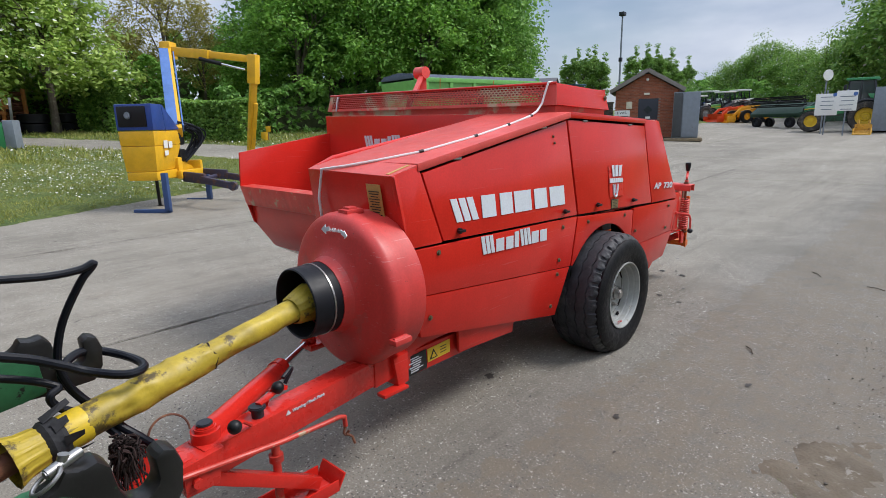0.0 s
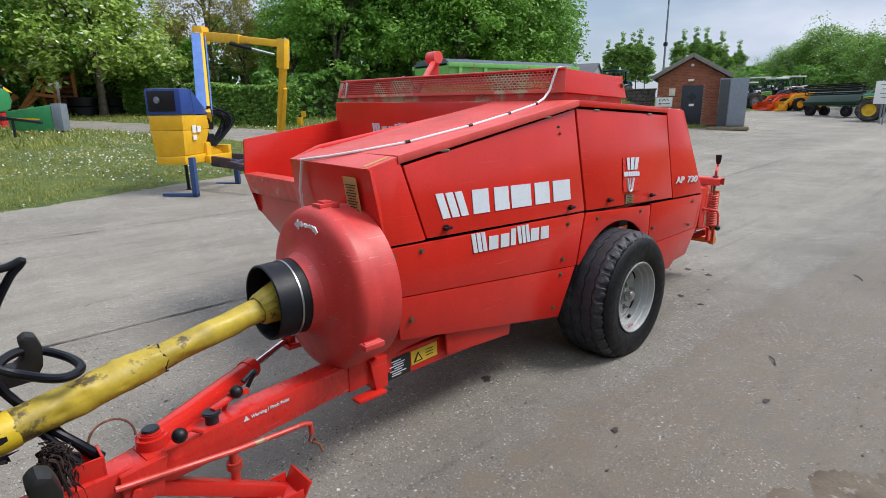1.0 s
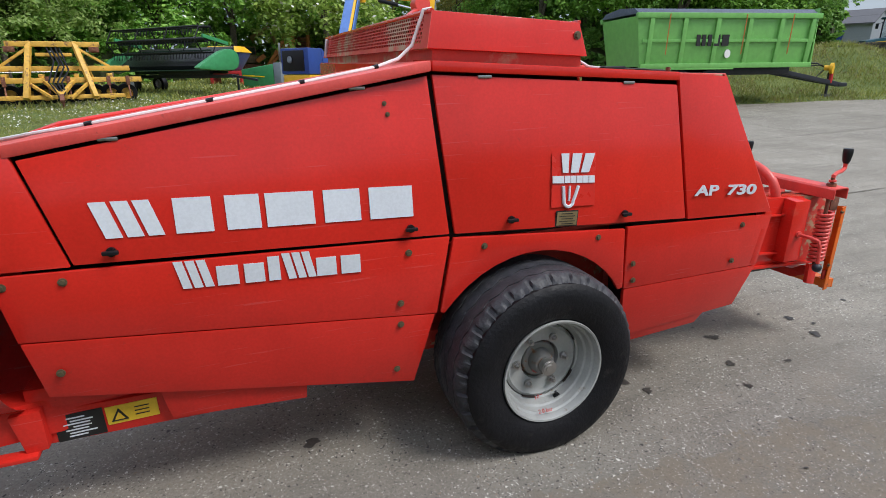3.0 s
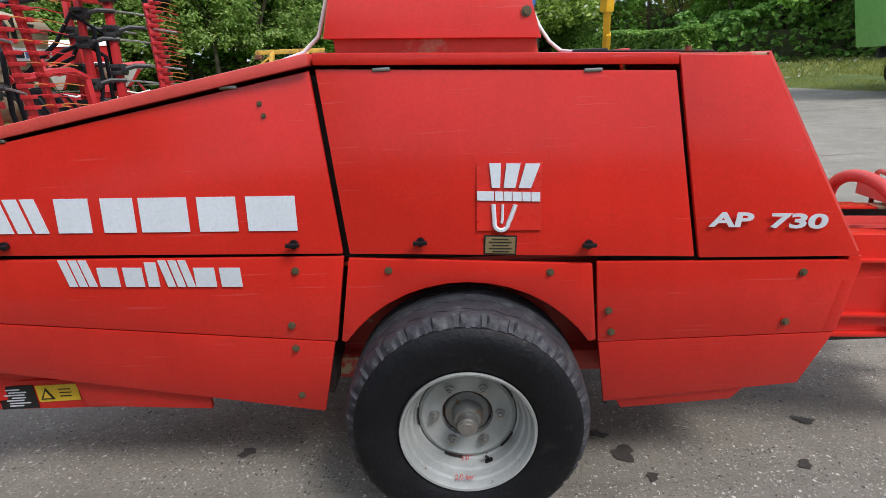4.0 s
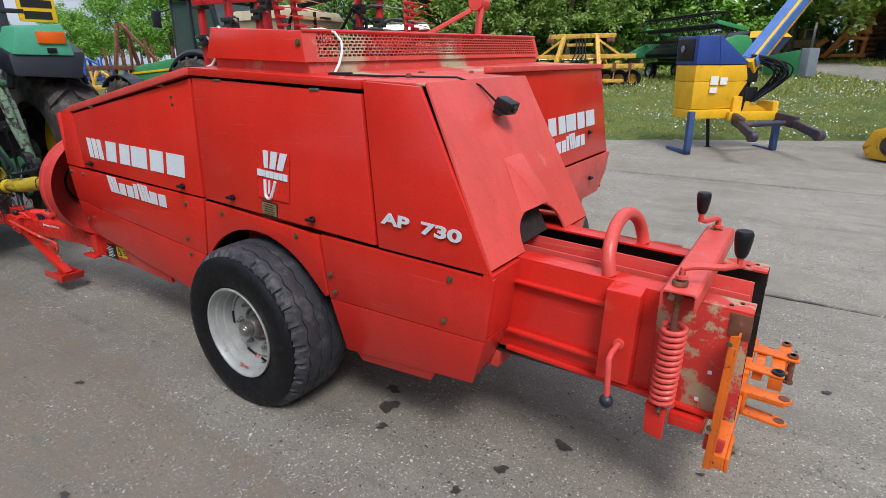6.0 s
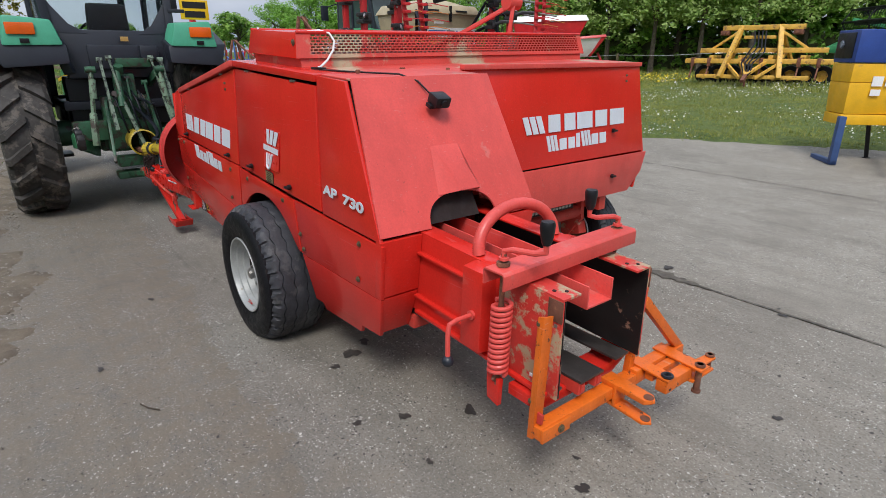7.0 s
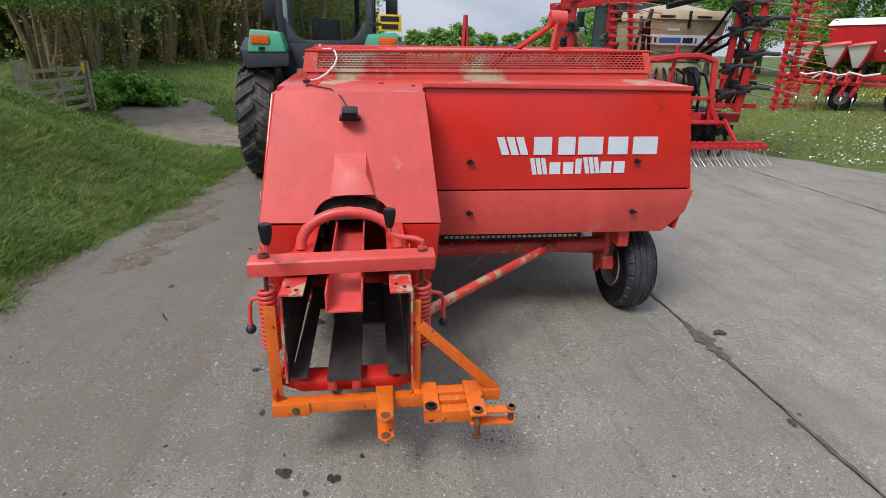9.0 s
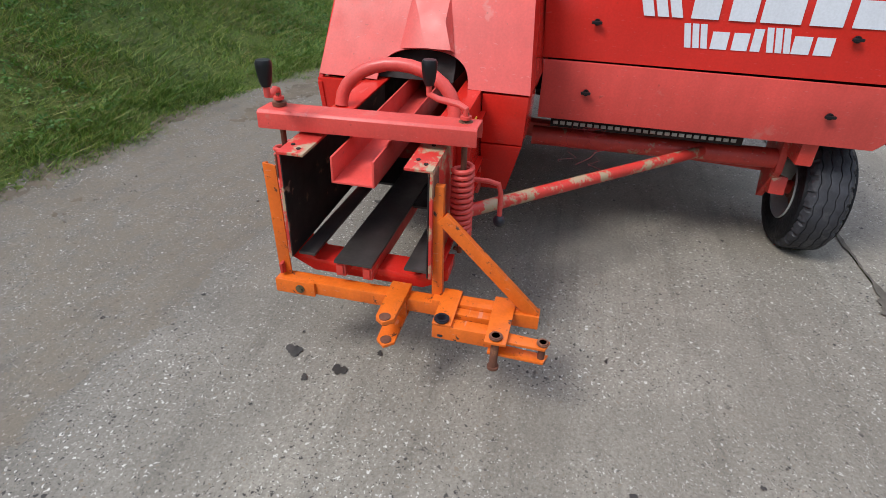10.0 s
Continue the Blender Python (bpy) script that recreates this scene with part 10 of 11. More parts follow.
# yellow cultivator press on the lawn
hw = thing("soil_press", "weathered yellow soil press with black tyres on the grass", "soil press", m=at(-6.6, 22.0, 12))
for y, x0, x1, z in ((-0.12, -2.5, 2.6, 0.82), (1.02, -2.5, 2.6, 0.82), (0.36, -2.1, 2.3, 1.22)):
    part("long_beam", B().box(x0, x1, y - 0.09, y + 0.09, z, z + 0.18, 0.02), OLD_YEL, hw)
for x in (-1.55, -0.5, 0.55, 1.6):
    part("tie_beam", B().box(x - 0.08, x + 0.08, -0.10, 1.10, 0.995, 1.13, 0.02), OLD_YEL, hw)
for s in (-1, 1):
    part("upright", B().beam((s * 1.02, -0.62, 0.32), (s * 0.66, 0.30, 2.20), 0.17, 0.15, 0.02).beam((s * 0.66, 0.30, 2.14), (s * 1.05, 1.08, 0.95), 0.13, 0.12, 0.02).beam((s * 0.90, -0.30, 0.95), (s * 0.90, 0.90, 1.25), 0.10, 0.10, 0.01), OLD_YEL, hw)
    part("side_brace", B().beam((s * 0.72, 0.2, 2.0), (s * 1.75, 0.36, 1.30), 0.09, 0.09, 0.01).beam((s * 0.25, -0.75, 0.30), (s * 1.0, -0.25, 0.92), 0.10, 0.10, 0.01), OLD_YEL, hw)
    part("wing_bracket", B().box(s * 1.25 - 0.16, s * 1.25 + 0.16, 0.18, 0.46, 1.86, 2.04, 0.02).cyl((s * 1.25, 0.10, 1.95), (s * 1.25, 0.54, 1.95), 0.06, n=12), RUST, hw, "rusty hinge bracket")
for k in range(9):
    simple_wheel(hw, (-2.1 + 0.53 * k, 1.35, 0.38), 0.38, 0.12, OLD_YEL, "press_tyre")
part("top_beam", B().box(-1.35, 1.45, 0.2, 0.42, 2.04, 2.22, 0.02).box(-0.55, 0.55, 0.22, 0.40, 1.72, 1.84, 0.02), OLD_YEL, hw)
for k in range(8):
    x = -2.2 + 0.62 * k
    part("clamp", B().box(x - 0.06, x + 0.06, -0.25, 0.02, 0.72, 1.04, 0.01).beam((x, -0.16, 0.75), (x, -0.42, 0.28), 0.05, 0.07, 0.01), RUST, hw)
part("front_bar", B().box(-1.9, 1.95, -0.52, -0.36, 0.28, 0.42, 0.02), OLD_YEL, hw)
for k, x in enumerate((-0.18, -0.05, 0.08, 0.20)):
    part("hose", B().tube([(x, 0.2, 2.0), (x + 0.15, -0.25, 1.55 - 0.1 * k), (x - 0.12, -0.62, 0.85), (x * 0.6, -0.92, 0.5), (x * 0.4, -1.1, 0.28 + 0.05 * k)], 0.028, 7), HOSE, hw)
part("drawbar", B().beam((-0.45, -0.12, 0.9), (0, -1.05, 0.42), 0.12, 0.12, 0.02).beam((0.45, -0.12, 0.9), (0, -1.05, 0.42), 0.12, 0.12, 0.02), OLD_YEL, hw)
part("tow_eye", B().beam((0, -0.9, 0.48), (0, -1.45, 0.22), 0.14, 0.12, 0.02).beam((0, -1.0, 0.45), (0, -1.0, 0.0), 0.07, 0.07, 0.01), RUST, hw)

# blue spreader with a yellow cover, beyond the header
sp = thing("spreader", "dark blue hopper spreader with a yellow cover on the grass", "spreader", m=at(-0.80, 31.8, -25))
part("hopper", B().hexa([(-0.55, -0.45, 0.75), (0.55, -0.45, 0.75), (0.55, 0.45, 0.75), (-0.55, 0.45, 0.75)], [(-1.05, -0.75, 1.62), (1.05, -0.75, 1.62), (1.05, 0.75, 1.62), (-1.05, 0.75, 1.62)], 0.03), BLUE, sp)
part("cover", B().hexa([(-1.10, -0.80, 1.63), (1.10, -0.80, 1.63), (1.10, 0.80, 1.63), (-1.10, 0.80, 1.63)], [(-0.80, -0.5, 1.95), (0.80, -0.5, 1.95), (0.80, 0.5, 1.95), (-0.80, 0.5, 1.95)], 0.03), YEL, sp, "yellow folded cover")
part("frame", B().box(-0.95, 0.95, -0.5, 0.5, 0.52, 0.70, 0.02).box(-0.9, -0.75, -0.5, 0.5, 0.0, 0.52, 0.02).box(0.75, 0.9, -0.5, 0.5, 0.0, 0.52, 0.02), IMP_RED, sp)

# combine header on its trailer
hr = thing("combine_header", "green and black combine header on a transport trailer", "combine header", m=at(-3.1, 26.6, -47) @ Matrix.Scale(0.93, 4))
part("trough", B().hexa([(-3.3, -0.5, 1.05), (3.3, -0.5, 1.05), (3.3, 0.6, 1.2), (-3.3, 0.6, 1.2)], [(-3.3, -0.6, 1.25), (3.3, -0.6, 1.25), (3.3, 0.7, 2.1), (-3.3, 0.7, 2.1)], 0.04), BLACK, hr)
for s in (-1, 1):
    part("divider", B().prism([(0.55, 1.15), (0.68, 1.45), (0.62, 1.75), (0.40, 1.92), (0.0, 1.95), (-0.45, 1.82), (-0.95, 1.58), (-1.45, 1.32), (-1.75, 1.15), (-1.6, 1.08), (-0.6, 1.02), (0.3, 1.04)], s * 3.42 - 0.16, s * 3.42 + 0.16, "x", 0.07), GREEN, hr, "rounded green end divider")
    part("reel_arm", B().beam((s * 3.0, 0.6, 2.2), (s * 3.0, -0.8, 2.5), 0.12, 0.16, 0.02), GREEN, hr)
part("reel_hub", B().cyl((-3.0, -0.6, 2.35), (3.0, -0.6, 2.35), 0.12, n=14), BLACK, hr)
for k in range(6):
    a = k * math.pi / 3
    part("reel_bat", B().cyl((-3.0, -0.6 + 0.62 * math.cos(a), 2.35 + 0.62 * math.sin(a)), (3.0, -0.6 + 0.62 * math.cos(a), 2.35 + 0.62 * math.sin(a)), 0.045, n=8), BLACK, hr)
for xx in (-3.0, -1.0, 1.0, 3.0):
    part("reel_spider", B().tube([(xx, -0.6 + 0.62 * math.cos(a), 2.35 + 0.62 * math.sin(a)) for a in np.linspace(0, 2 * math.pi, 7)[:-1]], 0.03, 6, closed=True), BLACK, hr)
tine = B()
for k in range(6):
    a = k * math.pi / 3
    for j in range(31):
        xx, yy, zz = -3.0 + 0.2 * j, -0.6 + 0.62 * math.cos(a), 2.35 + 0.62 * math.sin(a)
        tine.beam((xx, yy, zz), (xx + 0.02, yy - 0.10, zz - 0.28), 0.018, 0.018, 0)
part("reel_tines", tine, BLACK, hr)["kind"] = "stuff"
part("knife_bar", B().box(-3.3, 3.3, -1.0, -0.55, 1.02, 1.07, 0.01).beam((-3.2, 0.2, 0.95), (3.2, 0.2, 0.95), 0.12, 0.14, 0.01).beam((-3.0, -0.4, 1.9), (3.0, -0.4, 1.9), 0.06, 0.06), HEADER_GREEN, hr)
part("trailer_bed", B().box(-3.4, 3.8, -0.1, 0.1, 0.70, 0.86, 0.02).box(-2.6, -2.4, -0.6, 0.6, 0.70, 0.85, 0.02).beam((3.8, 0, 0.78), (5.2, 0, 0.6), 0.10, 0.10).beam((4.0, 0, 0.7), (4.0, 0, 0.05), 0.07, 0.07).box(-1, 2.5, -0.2, 0.0, 0.85, 1.1, 0.02), CHARCOAL, hr)
for xx in (-2.2,):
    simple_wheel(hr, (xx, -0.75, 0.42), 0.42, 0.14, SILVER)
    simple_wheel(hr, (xx, 0.75, 0.42), 0.42, 0.14, SILVER)
dv = thing("header_section", "small green and grey header end section on the grass", "header part", m=at(0.62, 28.1, -35))
part("panel", B().hexa([(-0.8, -0.3, 0.1), (0.9, -0.3, 0.05), (0.9, 0.3, 0.05), (-0.8, 0.3, 0.1)], [(-0.9, -0.3, 0.9), (0.9, -0.3, 1.15), (0.9, 0.3, 1.15), (-0.9, 0.3, 0.9)], 0.05), GREEN, dv)
part("stripe", B().beam((-0.8, -0.32, 0.62), (0.4, -0.32, 0.55), 0.01, 0.06), PLATE_YELLOW, dv)
part("end_cap", B().box(0.9, 1.3, -0.3, 0.3, 0.05, 1.2, 0.04), GREY_METAL, dv)
part("side_knife", B().beam((1.25, -0.2, 1.2), (1.3, -0.2, 2.1), 0.04, 0.10), STEEL, dv)

# excavator and orange implement, racks of discs, tyre stacks under the chestnut
ex = thing("excavator", "pale old excavator with raised arm among the trees", "excavator", m=at(0.3, 43.5, 30) @ Matrix.Scale(0.82, 4))
part("house", B().box(-1.4, 1.2, -1.1, 1.1, 0.9, 1.5, 0.1).box(-0.4, 0.8, -1.1, 0.1, 1.5, 2.3, 0.08), paint("grimy_tan_panels", (0.24, 0.17, 0.09), 0.7, var=0.3, stain=(0.1, 0.07, 0.05), stain_at=0.55), ex)
part("cab_window", B().box(-0.2, 0.65, -1.13, -1.09, 1.6, 2.2, 0.02).box(0.8, 0.83, -1.0, 0.0, 1.55, 2.25, 0.02), DARK_GLASS, ex)
for y in (-0.95, 0.95):
    part("crawler", B().box(-1.7, 1.7, y - 0.28, y + 0.28, 0.0, 0.8, 0.25, seg=4), RUST, ex)
part("boom", B().beam((0.7, 0.4, 1.3), (1.5, 0.4, 3.3), 0.35, 0.5, 0.05).beam((1.45, 0.4, 3.2), (3.6, 0.4, 4.1), 0.3, 0.4, 0.05).beam((3.5, 0.4, 4.1), (4.0, 0.4, 2.6), 0.25, 0.3, 0.05), paint("faded_tan_boom", (0.42, 0.28, 0.12), 0.6), ex)
oi = thing("orange_implement", "weathered orange folding implement standing on the grass", "implement", m=at(2.7, 42.0, -20))
part("lattice", B().beam((-1.0, 0, 0.2), (1.0, 0, 2.9), 0.22, 0.25, 0.02).beam((-1.4, 0.2, 0.3), (1.2, 0.2, 0.3), 0.25, 0.2, 0.02).beam((0.0, -0.2, 1.4), (1.3, -0.2, 1.2), 0.2, 0.2, 0.02).beam((-0.6, 0, 0.6), (0.9, 0.2, 1.9), 0.15, 0.18).beam((0.9, 0, 2.2), (1.5, 0, 2.9), 0.18, 0.2).beam((1.0, 0.1, 0.2), (1.2, 0.1, 2.5), 0.2, 0.2, 0.02), OLD_ORANGE, oi)
each_part("claw", B().beam((0.7, -0.1, 2.2), (1.4, -0.1, 2.3), 0.12, 0.25, 0.02).beam((0.5, -0.1, 1.7), (1.4, -0.1, 1.6), 0.12, 0.25, 0.02).beam((-1.5, 0.0, 0.9), (-0.9, 0.0, 1.3), 0.12, 0.3, 0.02), OLD_ORANGE, oi)
rk = thing("disc_rack", "stack of dark rusty roller rings on orange posts", "roller", m=at(4.25, 43.0, -20))
for k in range(8):
    part("ring_bar", B().cyl((-0.9, 0, 0.3 + 0.30 * k), (0.9, 0, 0.3 + 0.30 * k), 0.14, n=14), RUST, rk)
for x in (-0.9, 0.9):
    part("post", B().box(x - 0.1, x + 0.1, -0.2, 0.2, 0, 2.7, 0.02), OLD_ORANGE, rk)
for i, (x, y, n) in enumerate(((5.15, 41.4, 2), (7.1, 41.9, 2), (8.9, 42.2, 2))):
    for k in range(n):
        ty = part("old_tyre", B().lathe([(-0.28, 0.45), (-0.30, 0.65), (-0.26, 0.85), (0.26, 0.85), (0.30, 0.65), (0.28, 0.45)], (0, 0, 0), "z", 32, close=True), RUBBER, None, angle=50)
        ty.matrix_basis = at(x, y, 0, 0.30 + 0.60 * k)
        tagged(ty, "worn black tractor tyre lying in a stack", "tyre", "stacked tyres")

# small bin, sign, fence and gate
bn = thing("litter_bin", "small yellow bin with a yellow notice on a post", "bin", m=at(11.6, 24.8, -60) @ Matrix.Scale(0.68, 4))
part("bin", B().box(-0.2, 0.2, -0.2, 0.2, 0.0, 0.7, 0.04), YEL, bn)
part("post", B().box(0.28, 0.34, -0.03, 0.03, 0.0, 1.1, 0.005), WOOD, bn)
part("notice", B().box(0.15, 0.55, -0.05, -0.03, 0.7, 1.15, 0.005), YEL, bn)


def fence_run(label, pts, h, gap, rails, mat, wire=False):
    t = thing("fence", label, "fence", m=at(*pts[0]))
    o = Vector((pts[0][0], pts[0][1], float(lie(*pts[0]))))
    for p, q in zip(pts, pts[1:]):
        p, q = Vector((*p, 0)), Vector((*q, 0))
        L = (q - p).length
        k = max(1, int(L / gap))
        posts = [p.lerp(q, i / k) for i in range(k + 1)]
        posts = [Vector((v.x, v.y, float(lie(v.x, v.y)))) - o for v in posts]
        for v in posts:
            part("post", B().box(v.x - 0.05, v.x + 0.05, v.y - 0.05, v.y + 0.05, v.z - 0.1, v.z + h, 0.01), mat, t)
        for a, b2 in zip(posts, posts[1:]):
            for r in range(rails):
                z = h * (0.92 - 0.30 * r)
                if wire:
                    part("rope", B().tube([a + Vector((0, 0, z)), a.lerp(b2, 0.5) + Vector((0, 0, z - 0.08)), b2 + Vector((0, 0, z))], 0.02, 5), STEEL, t)
                else:
                    part("rail", B().beam(a + Vector((0, 0, z)), b2 + Vector((0, 0, z)), 0.04, 0.10, 0.006), mat, t)
    return t


fence_run("wooden posts with a slack rope along the wood edge", [(-20.5, 25.0), (-11, 27.5), (-1.5, 33.5)], 1.1, 4.2, 1, WOOD, True)
fence_run("brown post and rail fence behind the track", [(-24, -4.5), (-23.5, 1.5)], 1.2, 1.8, 3, WOOD)
gt = thing("field_gate", "weathered wooden field gate standing open beside the track", "gate", m=pose(-10.6, -6.98, 0.10, 0, 0, 184))
GATE_WOOD = paint("pale_weathered_wood", (0.30, 0.255, 0.165), 0.85, var=0.3, scale=9, bump=0.4, bscale=50)
for z in (0.25, 0.48, 0.72, 0.96, 1.2):
    part("rail", B().box(-1.5, 1.5, -0.03, 0.03, z - 0.045, z + 0.045, 0.008), GATE_WOOD, gt)
part("brace", B().beam((-1.4, -0.05, 0.25), (1.3, -0.05, 1.2), 0.03, 0.09, 0.005), GATE_WOOD, gt)
for x in (-1.5, 0.0, 1.5):
    part("stile", B().box(x - 0.05, x + 0.05, -0.05, 0.05, 0.15, 1.28, 0.01), GATE_WOOD, gt)
part("gate_post", B().box(1.6, 1.78, -0.09, 0.09, -0.2, 1.38, 0.02), GATE_WOOD, gt)
part("notice", B().box(1.30, 1.52, -0.066, -0.052, 1.08, 1.34, 0.004), YELLOW_LABEL, gt, "small yellow notice on the gate")
part("gate_post", B().box(-1.85, -1.65, -0.1, 0.1, -0.2, 1.45, 0.02), GATE_WOOD, gt)

# green tipping trailer
tl = thing("tipping_trailer", "light green tipping trailer with dark cover sheet", "trailer", m=at(14.6, 13.6, -11))
bodyt = part("body", B().hexa([(-3.9, -1.15, 1.25), (3.7, -1.15, 1.25), (3.7, 1.15, 1.25), (-3.9, 1.15, 1.25)], [(-4.2, -1.25, 2.75), (3.75, -1.25, 2.75), (3.75, 1.25, 2.75), (-4.2, 1.25, 2.75)], 0.03), TRAILER_GREEN, tl)
for k in range(6):
    x = -3.6 + 1.42 * k
    part("side_rib", B().hexa([(x - 0.09, -1.20, 1.22), (x + 0.09, -1.20, 1.22), (x + 0.09, -1.14, 1.22), (x - 0.09, -1.14, 1.22)], [(x - 0.09, -1.33, 2.72), (x + 0.09, -1.33, 2.72), (x + 0.09, -1.22, 2.72), (x - 0.09, -1.22, 2.72)], 0.01), TRAILER_GREEN, bodyt)
part("top_rail", B().box(-4.25, 3.85, -1.34, -1.20, 2.68, 2.84, 0.02).box(-4.25, 3.85, 1.2, 1.34, 2.68, 2.84, 0.02).box(-3.9, 3.8, -1.24, -1.1, 1.18, 1.34, 0.02).beam((-3.9, -1.22, 2.02), (3.7, -1.24, 2.02), 0.05, 0.10), TRAILER_GREEN, bodyt)
part("head_board", B().hexa([(3.75, -1.2, 1.25), (3.75, 1.2, 1.25), (3.75, 1.25, 3.0), (3.75, -1.25, 3.0)], [(3.95, -1.1, 1.35), (3.95, 1.1, 1.35), (3.85, 1.15, 2.95), (3.85, -1.15, 2.95)], 0.02), TRAILER_GREEN, bodyt)
part("sight_window", B().box(3.86, 3.93, -0.7, 0.3, 2.3, 2.75, 0.01), DARK_GLASS, bodyt)
part("cover_sheet", B().prism([(-1.3, 2.82), (1.3, 2.82), (1.0, 2.98), (0.0, 3.06), (-1.0, 2.98)], -4.2, 3.7, "x", 0.01), SHEET_BLUE, tl, "dark rolled cover sheet")
for x in (-2.9, 0.4, 2.5):
    part("strap", B().beam((x, -1.36, 2.8), (x - 0.05, -1.34, 1.6), 0.01, 0.035, 0), OLD_ORANGE, tl)
for x, w, h in ((-1.6, 0.16, 0.34), (-1.36, 0.16, 0.34), (-1.1, 0.16, 0.34), (-0.84, 0.26, 0.34), (-0.48, 0.30, 0.34)):
    part("lettering_block", B().box(x, x + w, -1.262, -1.235, 1.86, 1.86 + h, 0), INK, bodyt)
part("round_sticker", B().cyl((0.0 - 0.15, -1.24, 1.62), (0.0 - 0.15, -1.20, 1.62), 0.13, n=20), SIGN_WHITE, bodyt)
part("chassis", B().box(-3.6, 3.6, -0.5, -0.35, 0.95, 1.2, 0.02).box(-3.6, 3.6, 0.35, 0.5, 0.95, 1.2, 0.02).box(-2.6, -0.2, -0.9, 0.9, 0.6, 0.9, 0.02), CHARCOAL, tl)
part("mudguard", B().box(-2.9, 0.2, -1.25, -0.75, 1.14, 1.18, 0.01).box(-2.9, -2.86, -1.25, -0.75, 0.8, 1.16, 0.01), TRAILER_GREEN, tl)
for x in (-2.15, -0.75):
    for y in (-1.0, 1.0):
        simple_wheel(tl, (x * 0.8, y, 0.58), 0.58, 0.22, SILVER)

for o in tl.children:
    if not o.name.startswith("wheel"):
        o.scale = (0.8, 1, 1)
part("drawbar", B().beam((2.8, 0.32, 1.02), (5.45, 0.04, 0.55), 0.10, 0.16, 0.02).beam((2.8, -0.32, 1.02), (5.45, -0.04, 0.55), 0.10, 0.16, 0.02).box(5.35, 5.7, -0.12, 0.12, 0.48, 0.62, 0.03), CHARCOAL, tl)
part("jack_leg", B().cyl((4.98, 0, 0.12), (4.98, 0, 1.0), 0.05, n=12).hexa([(4.78, -0.12, 0), (5.18, -0.12, 0), (5.18, 0.12, 0), (4.78, 0.12, 0)], [(4.88, -0.08, 0.22), (5.08, -0.08, 0.22), (5.08, 0.08, 0.22), (4.88, 0.08, 0.22)], 0.01), CHARCOAL, tl)
part("jack_sleeve", B().cyl((4.98, -0.10, 0.62), (4.98, -0.10, 0.95), 0.06, n=12), IMP_RED, tl, "red jack sleeve")
part("hose_holder", B().cyl((4.86, -0.12, 1.12), (4.92, -0.20, 1.12), 0.19, n=18).cyl((4.71, 0.0, 1.14), (4.86, -0.12, 1.13), 0.09, n=12), YEL, tl, "yellow hose plug holder")
part("hose", B().tube([(3.0, 0.1, 1.2), (3.6, 0.0, 1.32), (4.4, 0.0, 1.3), (4.75, 0.0, 1.16)], 0.025, 7).tube([(3.0, -0.2, 1.1), (3.5, -0.15, 0.8), (4.3, -0.1, 0.78), (4.75, 0.0, 1.1)], 0.02, 7).tube([(3.0, -0.3, 1.2), (3.7, -0.25, 1.22), (4.5, -0.1, 1.24), (4.75, 0.0, 1.16)], 0.02, 7), BLACK, tl, "black coiled hoses")

# brick hut
HX, HY, HR = 26.4, 10.9, 22.5
hut = thing("brick_hut", "small red brick hut with a dark door and gabled roof", "hut", m=at(HX, HY, HR))
W2, D2, HE, HA = 1.60, 2.0, 2.45, 3.42
part("wall_core", B().prism([(-W2 + 0.03, 0), (W2 - 0.03, 0), (W2 - 0.03, HE), (0, HA - 0.12), (-W2 + 0.03, HE)], 0.03, 2 * D2, "x", 0.0), MORTAR, hut)
# courses of bricks on the gable wall and the south wall
vs, fs = [], []
def add_box(x0, x1, y0, y1, z0, z1):
    k = len(vs)
    vs.extend([(x0, y0, z0), (x1, y0, z0), (x1, y1, z0), (x0, y1, z0), (x0, y0, z1), (x1, y0, z1), (x1, y1, z1), (x0, y1, z1)])
    fs.extend([(k, k + 1, k + 2, k + 3), (k + 4, k + 7, k + 6, k + 5), (k, k + 4, k + 5, k + 1), (k + 1, k + 5, k + 6, k + 2), (k + 2, k + 6, k + 7, k + 3), (k + 3, k + 7, k + 4, k)])
for c in range(46):
    z0 = 0.02 + 0.075 * c
    half = W2 if z0 < HE else W2 * (HA - z0 - 0.07) / (HA - HE)
    if half < 0.1:
        break
    k = 0
    y = -W2 - (0.1125 if c % 2 else 0)
    while y < W2:
        a, bq = max(y, -half), min(y + 0.215, half)
        if bq - a > 0.04 and not (-0.62 < (a + bq) / 2 < 0.42 and z0 < 2.03):
            add_box(0.0, 0.05, a, bq, z0, z0 + 0.065)
        y += 0.225
    if z0 < HE:
        x = -0.1125 if c % 2 else 0.0
        while x < 2 * D2:
            a, bq = max(x, 0.0), min(x + 0.215, 2 * D2)
            if bq - a > 0.04:
                add_box(a, bq, -W2 - 0.0, -W2 + 0.04, z0, z0 + 0.065)
            x += 0.225
bs = raw("bricks", vs, fs, BRICK_STUFF, hut)
bs["kind"] = "stuff"
door = part("door", B().box(-0.03, 0.04, -0.60, 0.40, 0.02, 2.03, 0.01), paint("dark_blue_door", (0.018, 0.022, 0.035), 0.4), hut, "dark blue door with a diamond pane")
part("pane", B().box(-0.16, 0.16, -0.16, 0.16, -0.012, 0.012, 0, Matrix.Translation((-0.035, -0.10, 1.45)) @ pose(0, 0, 0, 45, 0, 0) @ pose(0, 0, 0, 0, 90, 0)), DARK_GLASS, door)
part("notice", B().box(-0.045, -0.03, -0.22, 0.02, 0.98, 1.10, 0.002), SIGN_WHITE, door)
sg = part("sign", B().box(-0.035, -0.005, 0.82, 1.62, 0.98, 1.45, 0.005), SIGN_WHITE, hut, "white direction sign with an arrow")
